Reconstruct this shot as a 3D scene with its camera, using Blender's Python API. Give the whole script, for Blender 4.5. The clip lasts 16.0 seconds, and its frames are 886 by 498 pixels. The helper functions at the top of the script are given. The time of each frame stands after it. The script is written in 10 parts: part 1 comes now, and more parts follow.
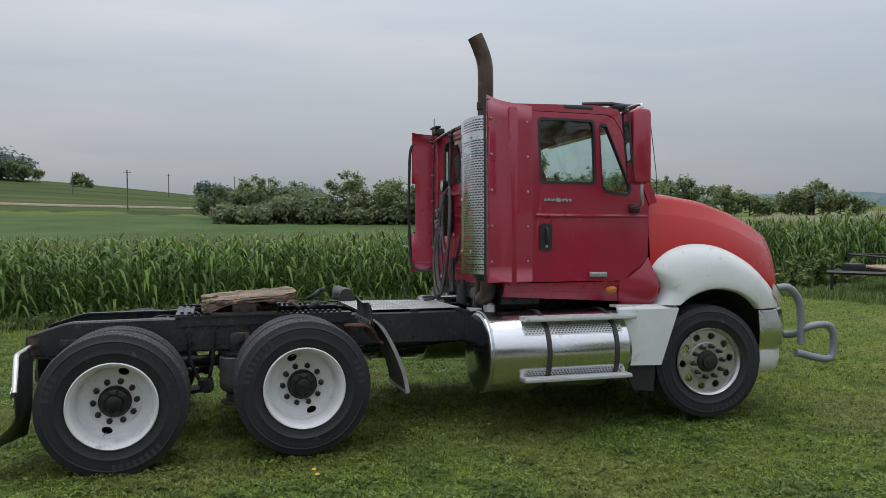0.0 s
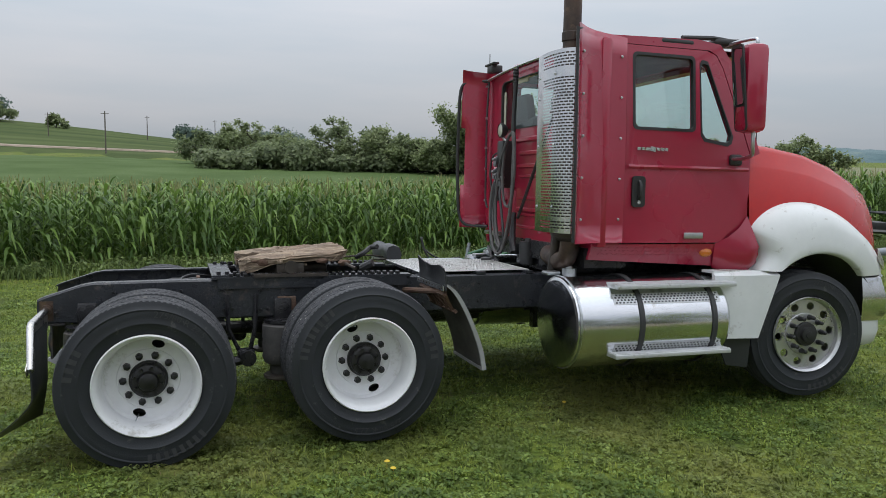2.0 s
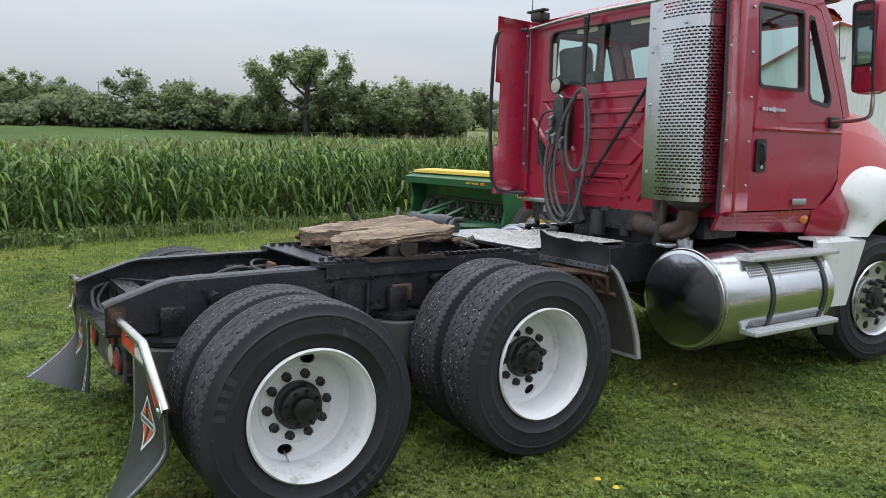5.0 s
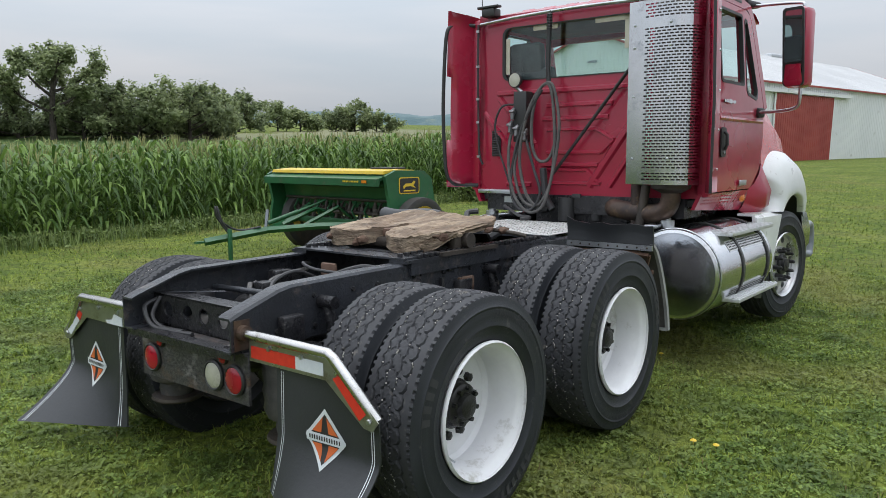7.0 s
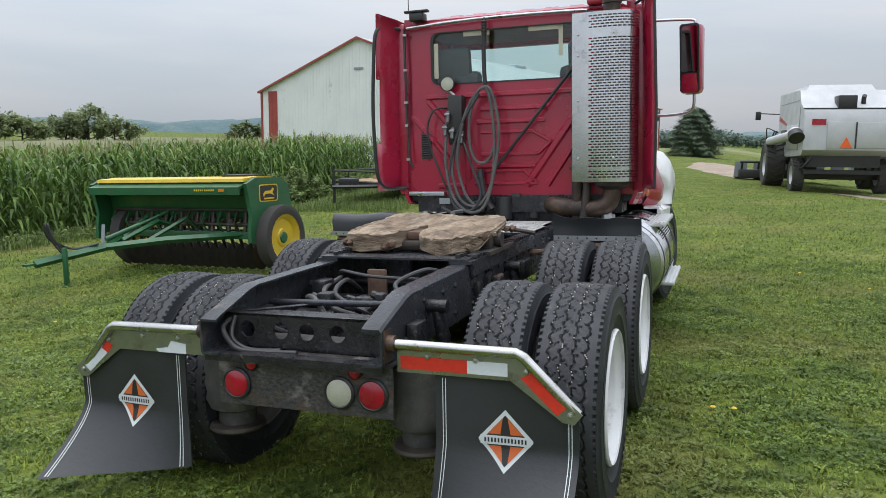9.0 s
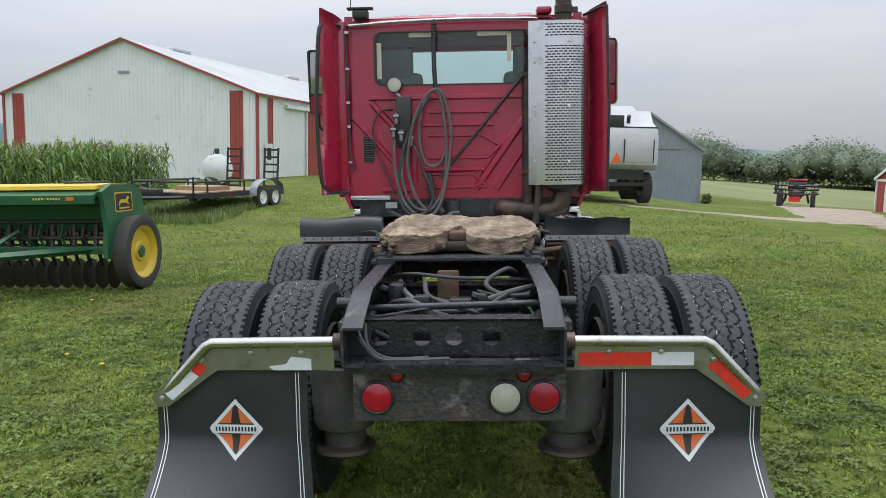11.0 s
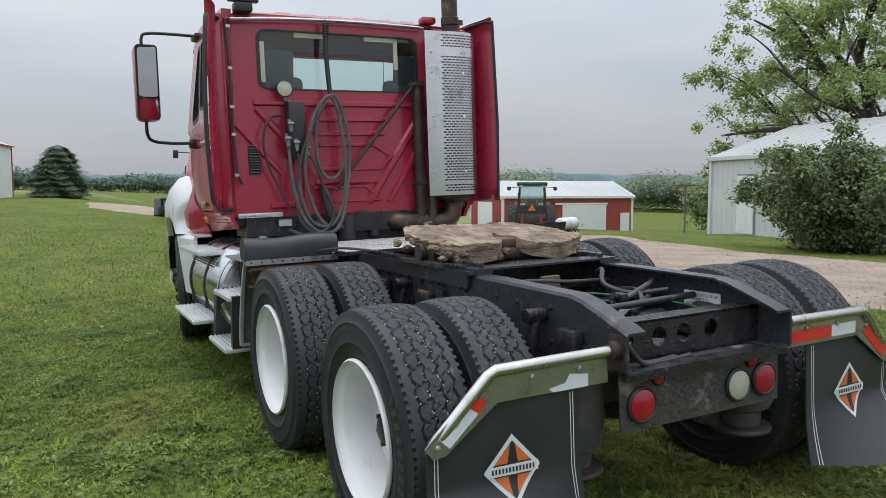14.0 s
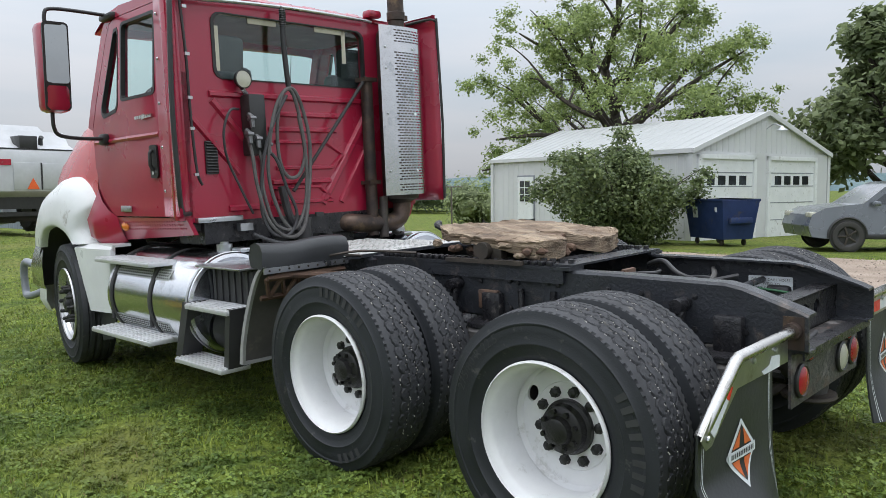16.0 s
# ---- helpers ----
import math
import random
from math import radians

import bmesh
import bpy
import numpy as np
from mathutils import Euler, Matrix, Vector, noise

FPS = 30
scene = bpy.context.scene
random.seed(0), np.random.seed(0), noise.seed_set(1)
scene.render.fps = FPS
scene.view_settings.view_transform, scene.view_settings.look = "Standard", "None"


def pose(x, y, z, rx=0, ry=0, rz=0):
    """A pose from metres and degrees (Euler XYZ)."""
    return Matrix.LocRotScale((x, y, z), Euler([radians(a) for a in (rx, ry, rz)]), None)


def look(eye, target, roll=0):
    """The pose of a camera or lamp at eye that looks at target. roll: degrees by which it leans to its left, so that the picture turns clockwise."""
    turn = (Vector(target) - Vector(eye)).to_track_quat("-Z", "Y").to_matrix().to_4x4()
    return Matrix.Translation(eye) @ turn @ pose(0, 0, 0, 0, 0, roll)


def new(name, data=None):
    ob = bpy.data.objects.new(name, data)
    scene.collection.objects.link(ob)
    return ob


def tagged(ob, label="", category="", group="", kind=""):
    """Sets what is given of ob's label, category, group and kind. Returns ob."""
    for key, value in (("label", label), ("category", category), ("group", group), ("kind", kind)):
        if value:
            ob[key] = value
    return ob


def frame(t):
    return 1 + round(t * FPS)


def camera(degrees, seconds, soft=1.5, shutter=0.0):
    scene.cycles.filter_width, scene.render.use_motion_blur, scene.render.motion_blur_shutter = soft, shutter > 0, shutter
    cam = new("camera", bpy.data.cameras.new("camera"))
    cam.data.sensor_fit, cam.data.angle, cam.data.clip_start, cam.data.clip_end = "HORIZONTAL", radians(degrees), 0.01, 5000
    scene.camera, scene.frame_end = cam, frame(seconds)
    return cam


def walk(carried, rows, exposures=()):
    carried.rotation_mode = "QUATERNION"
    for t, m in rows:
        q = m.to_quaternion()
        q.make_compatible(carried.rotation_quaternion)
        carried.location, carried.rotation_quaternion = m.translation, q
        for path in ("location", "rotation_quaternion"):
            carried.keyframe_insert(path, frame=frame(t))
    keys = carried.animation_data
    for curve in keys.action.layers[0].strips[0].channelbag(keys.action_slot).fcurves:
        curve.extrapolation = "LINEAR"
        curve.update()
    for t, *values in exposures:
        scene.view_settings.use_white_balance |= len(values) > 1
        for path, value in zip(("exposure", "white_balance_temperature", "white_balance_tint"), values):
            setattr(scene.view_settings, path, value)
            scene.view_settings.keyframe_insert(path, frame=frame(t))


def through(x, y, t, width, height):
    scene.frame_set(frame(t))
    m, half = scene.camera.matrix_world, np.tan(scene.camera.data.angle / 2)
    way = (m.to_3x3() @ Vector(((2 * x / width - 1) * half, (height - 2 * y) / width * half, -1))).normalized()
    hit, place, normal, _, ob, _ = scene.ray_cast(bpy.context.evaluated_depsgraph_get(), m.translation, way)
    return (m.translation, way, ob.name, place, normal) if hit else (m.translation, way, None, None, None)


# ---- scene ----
cam = camera(60.3, 16.0, soft=0.8)
# the yard falls gently towards the corn, and the truck stands along that slope
GRADE = pose(0, 0, 0, -2.0, 0.6, 0)
PATH = [
    (0, (0.659, -6.928, 1.589), (1.252, -5.018, 1.568), 0.0),
    (0.5, (0.565, -6.747, 1.596), (1.175, -4.843, 1.559), 0.1),
    (1, (0.526, -6.509, 1.595), (1.141, -4.607, 1.52), 0.6),
    (1.5, (0.441, -6.182, 1.596), (1.069, -4.287, 1.475), 1.0),
    (2, (0.251, -5.893, 1.609), (0.891, -4.005, 1.455), 1.0),
    (2.5, (0.101, -5.555, 1.616), (0.783, -3.684, 1.436), 0.9),
    (3, (-0.129, -5.285, 1.626), (0.61, -3.436, 1.432), 1.0),
    (3.5, (-0.441, -5.006, 1.62), (0.382, -3.194, 1.425), 1.1),
    (4, (-0.686, -4.677, 1.578), (0.234, -2.912, 1.381), 1.0),
    (4.5, (-0.992, -4.434, 1.581), (0.024, -2.726, 1.356), 1.2),
    (4.7, (-1.111, -4.352, 1.598), (-0.063, -2.665, 1.361), 1.2),
    (6.8, (-2.398, -3.166, 1.525), (-0.894, -1.87, 1.284), 0.0),
    (7, (-2.525, -3.066, 1.528), (-0.978, -1.822, 1.285), -0.2),
    (7.5, (-2.745, -2.745, 1.507), (-1.1, -1.634, 1.266), -0.7),
    (8, (-3.012, -2.422, 1.512), (-1.285, -1.443, 1.271), -1.2),
    (8.5, (-3.221, -2.062, 1.517), (-1.42, -1.224, 1.276), -1.3),
    (9, (-3.33, -1.686, 1.52), (-1.467, -0.997, 1.285), -1.2),
    (11.5, (-3.52, 0.324, 1.444), (-1.533, 0.244, 1.233), -0.8),
    (12, (-3.433, 0.721, 1.437), (-1.46, 0.469, 1.223), -0.9),
    (12.5, (-3.269, 1.084, 1.437), (-1.327, 0.656, 1.225), -1.2),
    (13, (-3.142, 1.486, 1.435), (-1.243, 0.892, 1.233), -1.5),
    (13.5, (-2.921, 1.841, 1.42), (-1.08, 1.082, 1.235), -1.8),
    (14, (-2.736, 2.226, 1.411), (-0.965, 1.312, 1.239), -1.9),
    (14.5, (-2.492, 2.544, 1.392), (-0.807, 1.479, 1.232), -2.0),
    (15, (-2.257, 2.879, 1.403), (-0.668, 1.675, 1.24), -2.2),
    (15.5, (-1.998, 3.212, 1.407), (-0.507, 1.89, 1.233), -2.3),
    (16, (-1.671, 3.46, 1.437), (-0.282, 2.033, 1.25), -2.3),
]
walk(cam, [(t, GRADE @ look(eye, aim, roll)) for t, eye, aim, roll in PATH],
     exposures=[(0.0, -0.15), (1.0, -0.10), (1.5, 0.02), (2.5, 0.17), (3.5, 0.34), (4.5, 0.40), (7.0, 0.38), (12.0, 0.40), (13.5, 0.30), (14.5, 0.25), (16.0, 0.46)])

# ---- sky and sun ----
world = bpy.data.worlds.new("overcast_sky")
scene.world = world
world.use_nodes = True
wn, wl = world.node_tree.nodes, world.node_tree.links
wn.clear()
w_out = wn.new("ShaderNodeOutputWorld")
w_bg = wn.new("ShaderNodeBackground")
w_sky = wn.new("ShaderNodeTexSky")
w_sky.sky_type, w_sky.sun_disc = "NISHITA", False
w_sky.sun_elevation, w_sky.sun_rotation = radians(72), radians(10)
w_sky.dust_density = 4.0
w_dim = wn.new("ShaderNodeMix")
w_dim.data_type, w_dim.blend_type = "RGBA", "MULTIPLY"
w_dim.inputs["Factor"].default_value = 1.0
w_dim.inputs["B"].default_value = (0.10, 0.10, 0.10, 1)
wl.new(w_sky.outputs["Color"], w_dim.inputs["A"])
# cloud cover: soft bands, brighter overhead
w_co = wn.new("ShaderNodeTexCoord")
w_map = wn.new("ShaderNodeMapping")
w_map.inputs["Scale"].default_value = (1.0, 1.0, 6.5)
wl.new(w_co.outputs["Generated"], w_map.inputs["Vector"])
w_noise = wn.new("ShaderNodeTexNoise")
w_noise.inputs["Scale"].default_value = 1.9
w_noise.inputs["Detail"].default_value = 5.0
w_noise.inputs["Roughness"].default_value = 0.5
wl.new(w_map.outputs["Vector"], w_noise.inputs["Vector"])
w_ramp = wn.new("ShaderNodeValToRGB")
w_ramp.color_ramp.elements[0].position, w_ramp.color_ramp.elements[0].color = 0.36, (0.537, 0.598, 0.668, 1)
w_ramp.color_ramp.elements[1].position, w_ramp.color_ramp.elements[1].color = 0.64, (0.648, 0.668, 0.716, 1)
wl.new(w_noise.outputs["Fac"], w_ramp.inputs["Fac"])
w_sep = wn.new("ShaderNodeSeparateXYZ")
wl.new(w_co.outputs["Generated"], w_sep.inputs["Vector"])
w_up = wn.new("ShaderNodeMapRange")
w_up.inputs["From Min"].default_value, w_up.inputs["From Max"].default_value = 0.0, 1.0
w_up.inputs["To Min"].default_value, w_up.inputs["To Max"].default_value = 0.60, 2.7
wl.new(w_sep.outputs["Z"], w_up.inputs["Value"])
w_gain = wn.new("ShaderNodeMix")
w_gain.data_type, w_gain.blend_type = "RGBA", "MULTIPLY"
w_gain.inputs["Factor"].default_value = 1.0
wl.new(w_ramp.outputs["Color"], w_gain.inputs["A"])
# the cloud is thinner, and brighter, to the north
w_north = wn.new("ShaderNodeMapRange")
w_north.inputs["From Min"].default_value, w_north.inputs["From Max"].default_value = -1.0, 1.0
w_north.inputs["To Min"].default_value, w_north.inputs["To Max"].default_value = 0.90, 1.07
wl.new(w_sep.outputs["Y"], w_north.inputs["Value"])
w_both = wn.new("ShaderNodeMath")
w_both.operation = "MULTIPLY"
wl.new(w_up.outputs["Result"], w_both.inputs[0])
wl.new(w_north.outputs["Result"], w_both.inputs[1])
wl.new(w_both.outputs[0], w_gain.inputs["B"])
w_mix = wn.new("ShaderNodeMix")
w_mix.data_type = "RGBA"
w_mix.inputs["Factor"].default_value = 0.90
wl.new(w_dim.outputs["Result"], w_mix.inputs["A"])
wl.new(w_gain.outputs["Result"], w_mix.inputs["B"])
wl.new(w_mix.outputs["Result"], w_bg.inputs["Color"])
w_bg.inputs["Strength"].default_value = 1.0
wl.new(w_bg.outputs["Background"], w_out.inputs["Surface"])
sun = new("sun", bpy.data.lights.new("sun", "SUN"))
sun.data.energy, sun.data.angle, sun.data.color = 0.7, radians(40), (1.0, 0.97, 0.92)
sun.matrix_world = look((0, 0, 30), (1, -2.5, 0))

# ---- materials ----
def mat(name, c1, c2=None, rough=0.5, metal=0.0, scale=6.0, fine=60.0, mix=(0.35, 0.65), bump=0.0, bump_scale=80.0,
        dirt=None, dirt_amount=0.0, dirt_scale=3.0, coat=0.0, spec=0.5, random_tone=0.0, island=False, stretch=None, rough_var=0.12):
    m = bpy.data.materials.new(name)
    m.use_nodes = True
    nt = m.node_tree
    n, l = nt.nodes, nt.links
    b = n["Principled BSDF"]
    co = n.new("ShaderNodeTexCoord")
    src = co.outputs["Object"]
    if stretch:
        mp = n.new("ShaderNodeMapping")
        mp.inputs["Scale"].default_value = stretch
        l.new(src, mp.inputs["Vector"])
        src = mp.outputs["Vector"]

    def noise_node(sc, detail=4.0, r=0.6):
        t = n.new("ShaderNodeTexNoise")
        t.inputs["Scale"].default_value, t.inputs["Detail"].default_value, t.inputs["Roughness"].default_value = sc, detail, r
        l.new(src, t.inputs["Vector"])
        return t.outputs["Fac"]

    def blend(fac, a, bb, mode="MIX"):
        x = n.new("ShaderNodeMix")
        x.data_type, x.blend_type = "RGBA", mode
        for sock, v in (("Factor", fac), ("A", a), ("B", bb)):
            if isinstance(v, (tuple, float, int)):
                x.inputs[sock].default_value = (*v, 1) if isinstance(v, tuple) else v
            else:
                l.new(v, x.inputs[sock])
        return x.outputs["Result"]

    def spread(v, lo, hi, a=0.0, bb=1.0):
        r = n.new("ShaderNodeMapRange")
        r.inputs["From Min"].default_value, r.inputs["From Max"].default_value = lo, hi
        r.inputs["To Min"].default_value, r.inputs["To Max"].default_value = a, bb
        l.new(v, r.inputs["Value"])
        return r.outputs["Result"]
    c2 = c2 or tuple(0.75 * v for v in c1)
    big, small = noise_node(scale), noise_node(fine, 3.0)
    col = blend(spread(big, *mix), c1, c2)
    col = blend(spread(small, 0.3, 0.7, 0.0, 0.35), col, c2)
    if dirt:
        col = blend(spread(noise_node(dirt_scale, 6.0, 0.7), 0.62 - 0.3 * dirt_amount, 0.72, 0.0, 0.9), col, dirt)
    if random_tone:
        if island:
            g = n.new("ShaderNodeNewGeometry")
            rnd = g.outputs["Random Per Island"]
        else:
            g = n.new("ShaderNodeObjectInfo")
            rnd = g.outputs["Random"]
        h = n.new("ShaderNodeHueSaturation")
        l.new(spread(rnd, 0, 1, 1 - random_tone, 1 + random_tone), h.inputs["Value"])
        l.new(spread(rnd, 0, 1, 0.5 + 0.03 * random_tone, 0.5 - 0.03 * random_tone), h.inputs["Hue"])
        l.new(col, h.inputs["Color"])
        col = h.outputs["Color"]
    l.new(col, b.inputs["Base Color"])
    l.new(spread(big, 0.3, 0.7, max(0.02, rough - rough_var), min(1.0, rough + rough_var)), b.inputs["Roughness"])
    b.inputs["Metallic"].default_value = metal
    b.inputs["Coat Weight"].default_value = coat
    b.inputs["Coat Roughness"].default_value = 0.08
    b.inputs["Specular IOR Level"].default_value = spec
    if bump:
        bp = n.new("ShaderNodeBump")
        bp.inputs["Strength"].default_value, bp.inputs["Distance"].default_value = 1.0, bump
        l.new(noise_node(bump_scale, 4.0), bp.inputs["Height"])
        l.new(bp.outputs["Normal"], b.inputs["Normal"])
    return m


def leafy(name, *args, through=0.38, **kw):
    """A leaf: lets some light through from behind."""
    m = mat(name, *args, **kw)
    n, l = m.node_tree.nodes, m.node_tree.links
    b, out = n["Principled BSDF"], n["Material Output"]
    t, x = n.new("ShaderNodeBsdfTranslucent"), n.new("ShaderNodeMixShader")
    x.inputs["Fac"].default_value = through
    l.new(b.inputs["Base Color"].links[0].from_socket, t.inputs["Color"])
    l.new(b.outputs["BSDF"], x.inputs[1])
    l.new(t.outputs["BSDF"], x.inputs[2])
    l.new(x.outputs["Shader"], out.inputs["Surface"])
    return m


def glass(name, tint, rough=0.02, clear=0.75):
    """Thin window glass: clear film with a mirror-like face."""
    m = bpy.data.materials.new(name)
    m.use_nodes = True
    n, l = m.node_tree.nodes, m.node_tree.links
    n.clear()
    out, mx = n.new("ShaderNodeOutputMaterial"), n.new("ShaderNodeMixShader")
    tr, gl = n.new("ShaderNodeBsdfTransparent"), n.new("ShaderNodeBsdfGlossy")
    fr, pw, ma = n.new("ShaderNodeLayerWeight"), n.new("ShaderNodeMath"), n.new("ShaderNodeMath")
    tr.inputs["Color"].default_value = (*[clear * v for v in tint], 1)
    gl.inputs["Roughness"].default_value = rough
    gl.inputs["Color"].default_value = (0.9, 0.95, 0.95, 1)
    pw.operation, ma.operation = "POWER", "MULTIPLY_ADD"
    pw.inputs[1].default_value = 4.0
    ma.inputs[1].default_value, ma.inputs[2].default_value = 0.75, 0.07
    l.new(fr.outputs["Facing"], pw.inputs[0])
    l.new(pw.outputs[0], ma.inputs[0])
    l.new(ma.outputs[0], mx.inputs["Fac"])
    l.new(tr.outputs["BSDF"], mx.inputs[1])
    l.new(gl.outputs["BSDF"], mx.inputs[2])
    l.new(mx.outputs["Shader"], out.inputs["Surface"])
    return m


MAROON = mat("maroon_paint", (0.385, 0.014, 0.048), (0.33, 0.011, 0.040), 0.33, 0.0, 1.5, 30, coat=0.75, bump=0.0006, bump_scale=9)
SCARLET = mat("sun_faded_red_paint", (0.52, 0.016, 0.014), (0.43, 0.012, 0.014), 0.24, 0.0, 1.6, 30, coat=0.2, spec=0.35)
WHITE_PAINT = mat("white_paint", (0.78, 0.80, 0.80), (0.70, 0.72, 0.72), 0.35, 0.0, 2.5, 25, coat=0.3, dirt=(0.35, 0.33, 0.29), dirt_amount=0.08, dirt_scale=6)
WHEEL_WHITE = mat("white_wheel_enamel", (0.82, 0.82, 0.83), (0.74, 0.74, 0.75), 0.45, 0.0, 5, 50, dirt=(0.40, 0.38, 0.34), dirt_amount=0.12, dirt_scale=5)
RUBBER = mat("worn_tyre_rubber", (0.012, 0.014, 0.018), (0.021, 0.024, 0.029), 0.60, 0.0, 4, 70, bump=0.0010, bump_scale=140, dirt=(0.11, 0.105, 0.095), dirt_amount=0.05, dirt_scale=9)
TREAD = mat("tread_rubber", (0.046, 0.048, 0.054), (0.031, 0.032, 0.036), 0.70, 0.0, 6, 90, bump=0.0008, bump_scale=200, dirt=(0.15, 0.14, 0.12), dirt_amount=0.06, dirt_scale=18)
LETTER = mat("raised_rubber_lettering", (0.050, 0.050, 0.054), (0.036, 0.036, 0.039), 0.6, 0.0, 8, 60)
FLAP_RUBBER = mat("black_flap_rubber", (0.022, 0.024, 0.026), (0.034, 0.036, 0.039), 0.42, 0.0, 2.5, 40, bump=0.001, bump_scale=60)
POLY = mat("black_polymer", (0.028, 0.028, 0.030), (0.045, 0.045, 0.046), 0.5, 0.0, 5, 70, bump=0.0008, bump_scale=150)
GREASE = mat("greasy_black_frame_paint", (0.015, 0.015, 0.018), (0.036, 0.035, 0.037), 0.30, 0.15, 9, 70, mix=(0.46, 0.72), bump=0.005, bump_scale=60, dirt=(0.16, 0.145, 0.135), dirt_amount=0.10, dirt_scale=24)
FRAME_TOP = mat("worn_black_frame_steel", (0.052, 0.056, 0.066), (0.028, 0.030, 0.035), 0.30, 0.2, 6, 60, bump=0.003, bump_scale=70, dirt=(0.15, 0.125, 0.11), dirt_amount=0.14, dirt_scale=8)
RUST = mat("rust", (0.085, 0.042, 0.027), (0.15, 0.095, 0.066), 0.8, 0.1, 12, 90, bump=0.003, bump_scale=90, dirt=(0.05, 0.035, 0.03), dirt_amount=0.3, dirt_scale=14)
HOT_PIPE = mat("heat_stained_exhaust_pipe", (0.13, 0.085, 0.062), (0.045, 0.036, 0.034), 0.5, 0.5, 5, 60, bump=0.001, bump_scale=60, dirt=(0.22, 0.15, 0.09), dirt_amount=0.2, dirt_scale=6)
CAKED = mat("caked_clay_and_rust", (0.43, 0.335, 0.235), (0.25, 0.180, 0.125), 0.88, 0.0, 4.0, 60, mix=(0.42, 0.58), bump=0.014, bump_scale=20, dirt=(0.062, 0.046, 0.037), dirt_amount=0.74, dirt_scale=4.6, stretch=(0.8, 2.4, 6))
CHROME = mat("polished_aluminium", (0.76, 0.77, 0.79), (0.66, 0.67, 0.70), 0.19, 1.0, 3, 40, rough_var=0.05, dirt=(0.45, 0.44, 0.42), dirt_amount=0.12, dirt_scale=4)
STAINLESS = mat("stainless_sheet", (0.72, 0.73, 0.74), (0.62, 0.63, 0.65), 0.17, 1.0, 3, 60, rough_var=0.06, dirt=(0.38, 0.40, 0.42), dirt_amount=0.22, dirt_scale=5)
ALU = mat("brushed_aluminium", (0.62, 0.64, 0.66), (0.50, 0.52, 0.54), 0.34, 1.0, 5, 90, bump=0.0006, bump_scale=200, dirt=(0.22, 0.21, 0.2), dirt_amount=0.18, dirt_scale=8)
PLATE = mat("diamond_plate", (0.74, 0.75, 0.74), (0.60, 0.60, 0.59), 0.45, 0.35, 4, 60, dirt=(0.34, 0.33, 0.30), dirt_amount=0.2, dirt_scale=5)
GREY_PAINT = mat("silver_grey_paint", (0.30, 0.32, 0.35), (0.24, 0.26, 0.29), 0.4, 0.3, 4, 50)
BLACK = mat("black_trim", (0.018, 0.018, 0.019), (0.03, 0.03, 0.03), 0.45, 0.0, 6, 60)
CABLE_BLACK = mat("black_cable", (0.025, 0.025, 0.027), (0.045, 0.045, 0.048), 0.5, 0.0, 9, 60)
HOSE_GREY = mat("weathered_grey_hose", (0.115, 0.11, 0.105), (0.07, 0.068, 0.066), 0.6, 0.0, 8, 60)
CAB_GLASS = glass("cab_glass", (0.82, 0.95, 0.93), 0.01, 0.95)
MIRROR = mat("mirror_glass", (0.52, 0.54, 0.55), (0.49, 0.51, 0.52), 0.03, 1.0, rough_var=0.01)
INTERIOR = mat("grey_cab_trim", (0.085, 0.09, 0.095), (0.06, 0.063, 0.067), 0.75, 0.0, 8, 60)
SEAT_CLOTH = mat("grey_seat_cloth", (0.085, 0.09, 0.095), (0.06, 0.062, 0.066), 0.9, 0.0, 12, 160)
RED_LENS = mat("red_lens", (0.46, 0.002, 0.026), (0.30, 0.002, 0.018), 0.2, 0.0, 8, 80, coat=0.6)
CLEAR_LENS = mat("clear_lens", (0.50, 0.49, 0.40), (0.40, 0.39, 0.32), 0.25, 0.0, 12, 120, coat=0.5)
AMBER_LENS = mat("amber_lens", (0.75, 0.24, 0.02), (0.62, 0.17, 0.015), 0.22, 0.0, 8, 80, coat=0.5)
TAPE_RED = mat("red_reflective_tape", (0.72, 0.045, 0.025), (0.62, 0.035, 0.02), 0.4, 0.0, 30, 120)
TAPE_WHITE = mat("white_reflective_tape", (0.74, 0.77, 0.80), (0.66, 0.70, 0.74), 0.4, 0.0, 30, 120)
MASKING = mat("cream_masking_tape", (0.62, 0.60, 0.48), (0.55, 0.52, 0.41), 0.7, 0.0, 10, 60)
ORANGE = mat("orange_print", (0.68, 0.16, 0.04), (0.60, 0.13, 0.035), 0.5)
PRINT_WHITE = mat("white_print", (0.72, 0.76, 0.78), (0.64, 0.68, 0.70), 0.5)
PRINT_BLACK = mat("black_print", (0.02, 0.02, 0.022), (0.03, 0.03, 0.03), 0.5)
GREEN = mat("implement_green_paint", (0.022, 0.125, 0.048), (0.018, 0.095, 0.038), 0.45, 0.0, 3, 40, dirt=(0.09, 0.10, 0.06), dirt_amount=0.15, dirt_scale=5, coat=0.15)
YELLOW = mat("implement_yellow_paint", (0.72, 0.50, 0.03), (0.60, 0.42, 0.04), 0.45, 0.0, 4, 40)
STEEL_DARK = mat("dark_worn_steel", (0.045, 0.04, 0.037), (0.09, 0.075, 0.062), 0.55, 0.5, 9, 70, bump=0.002, bump_scale=80)


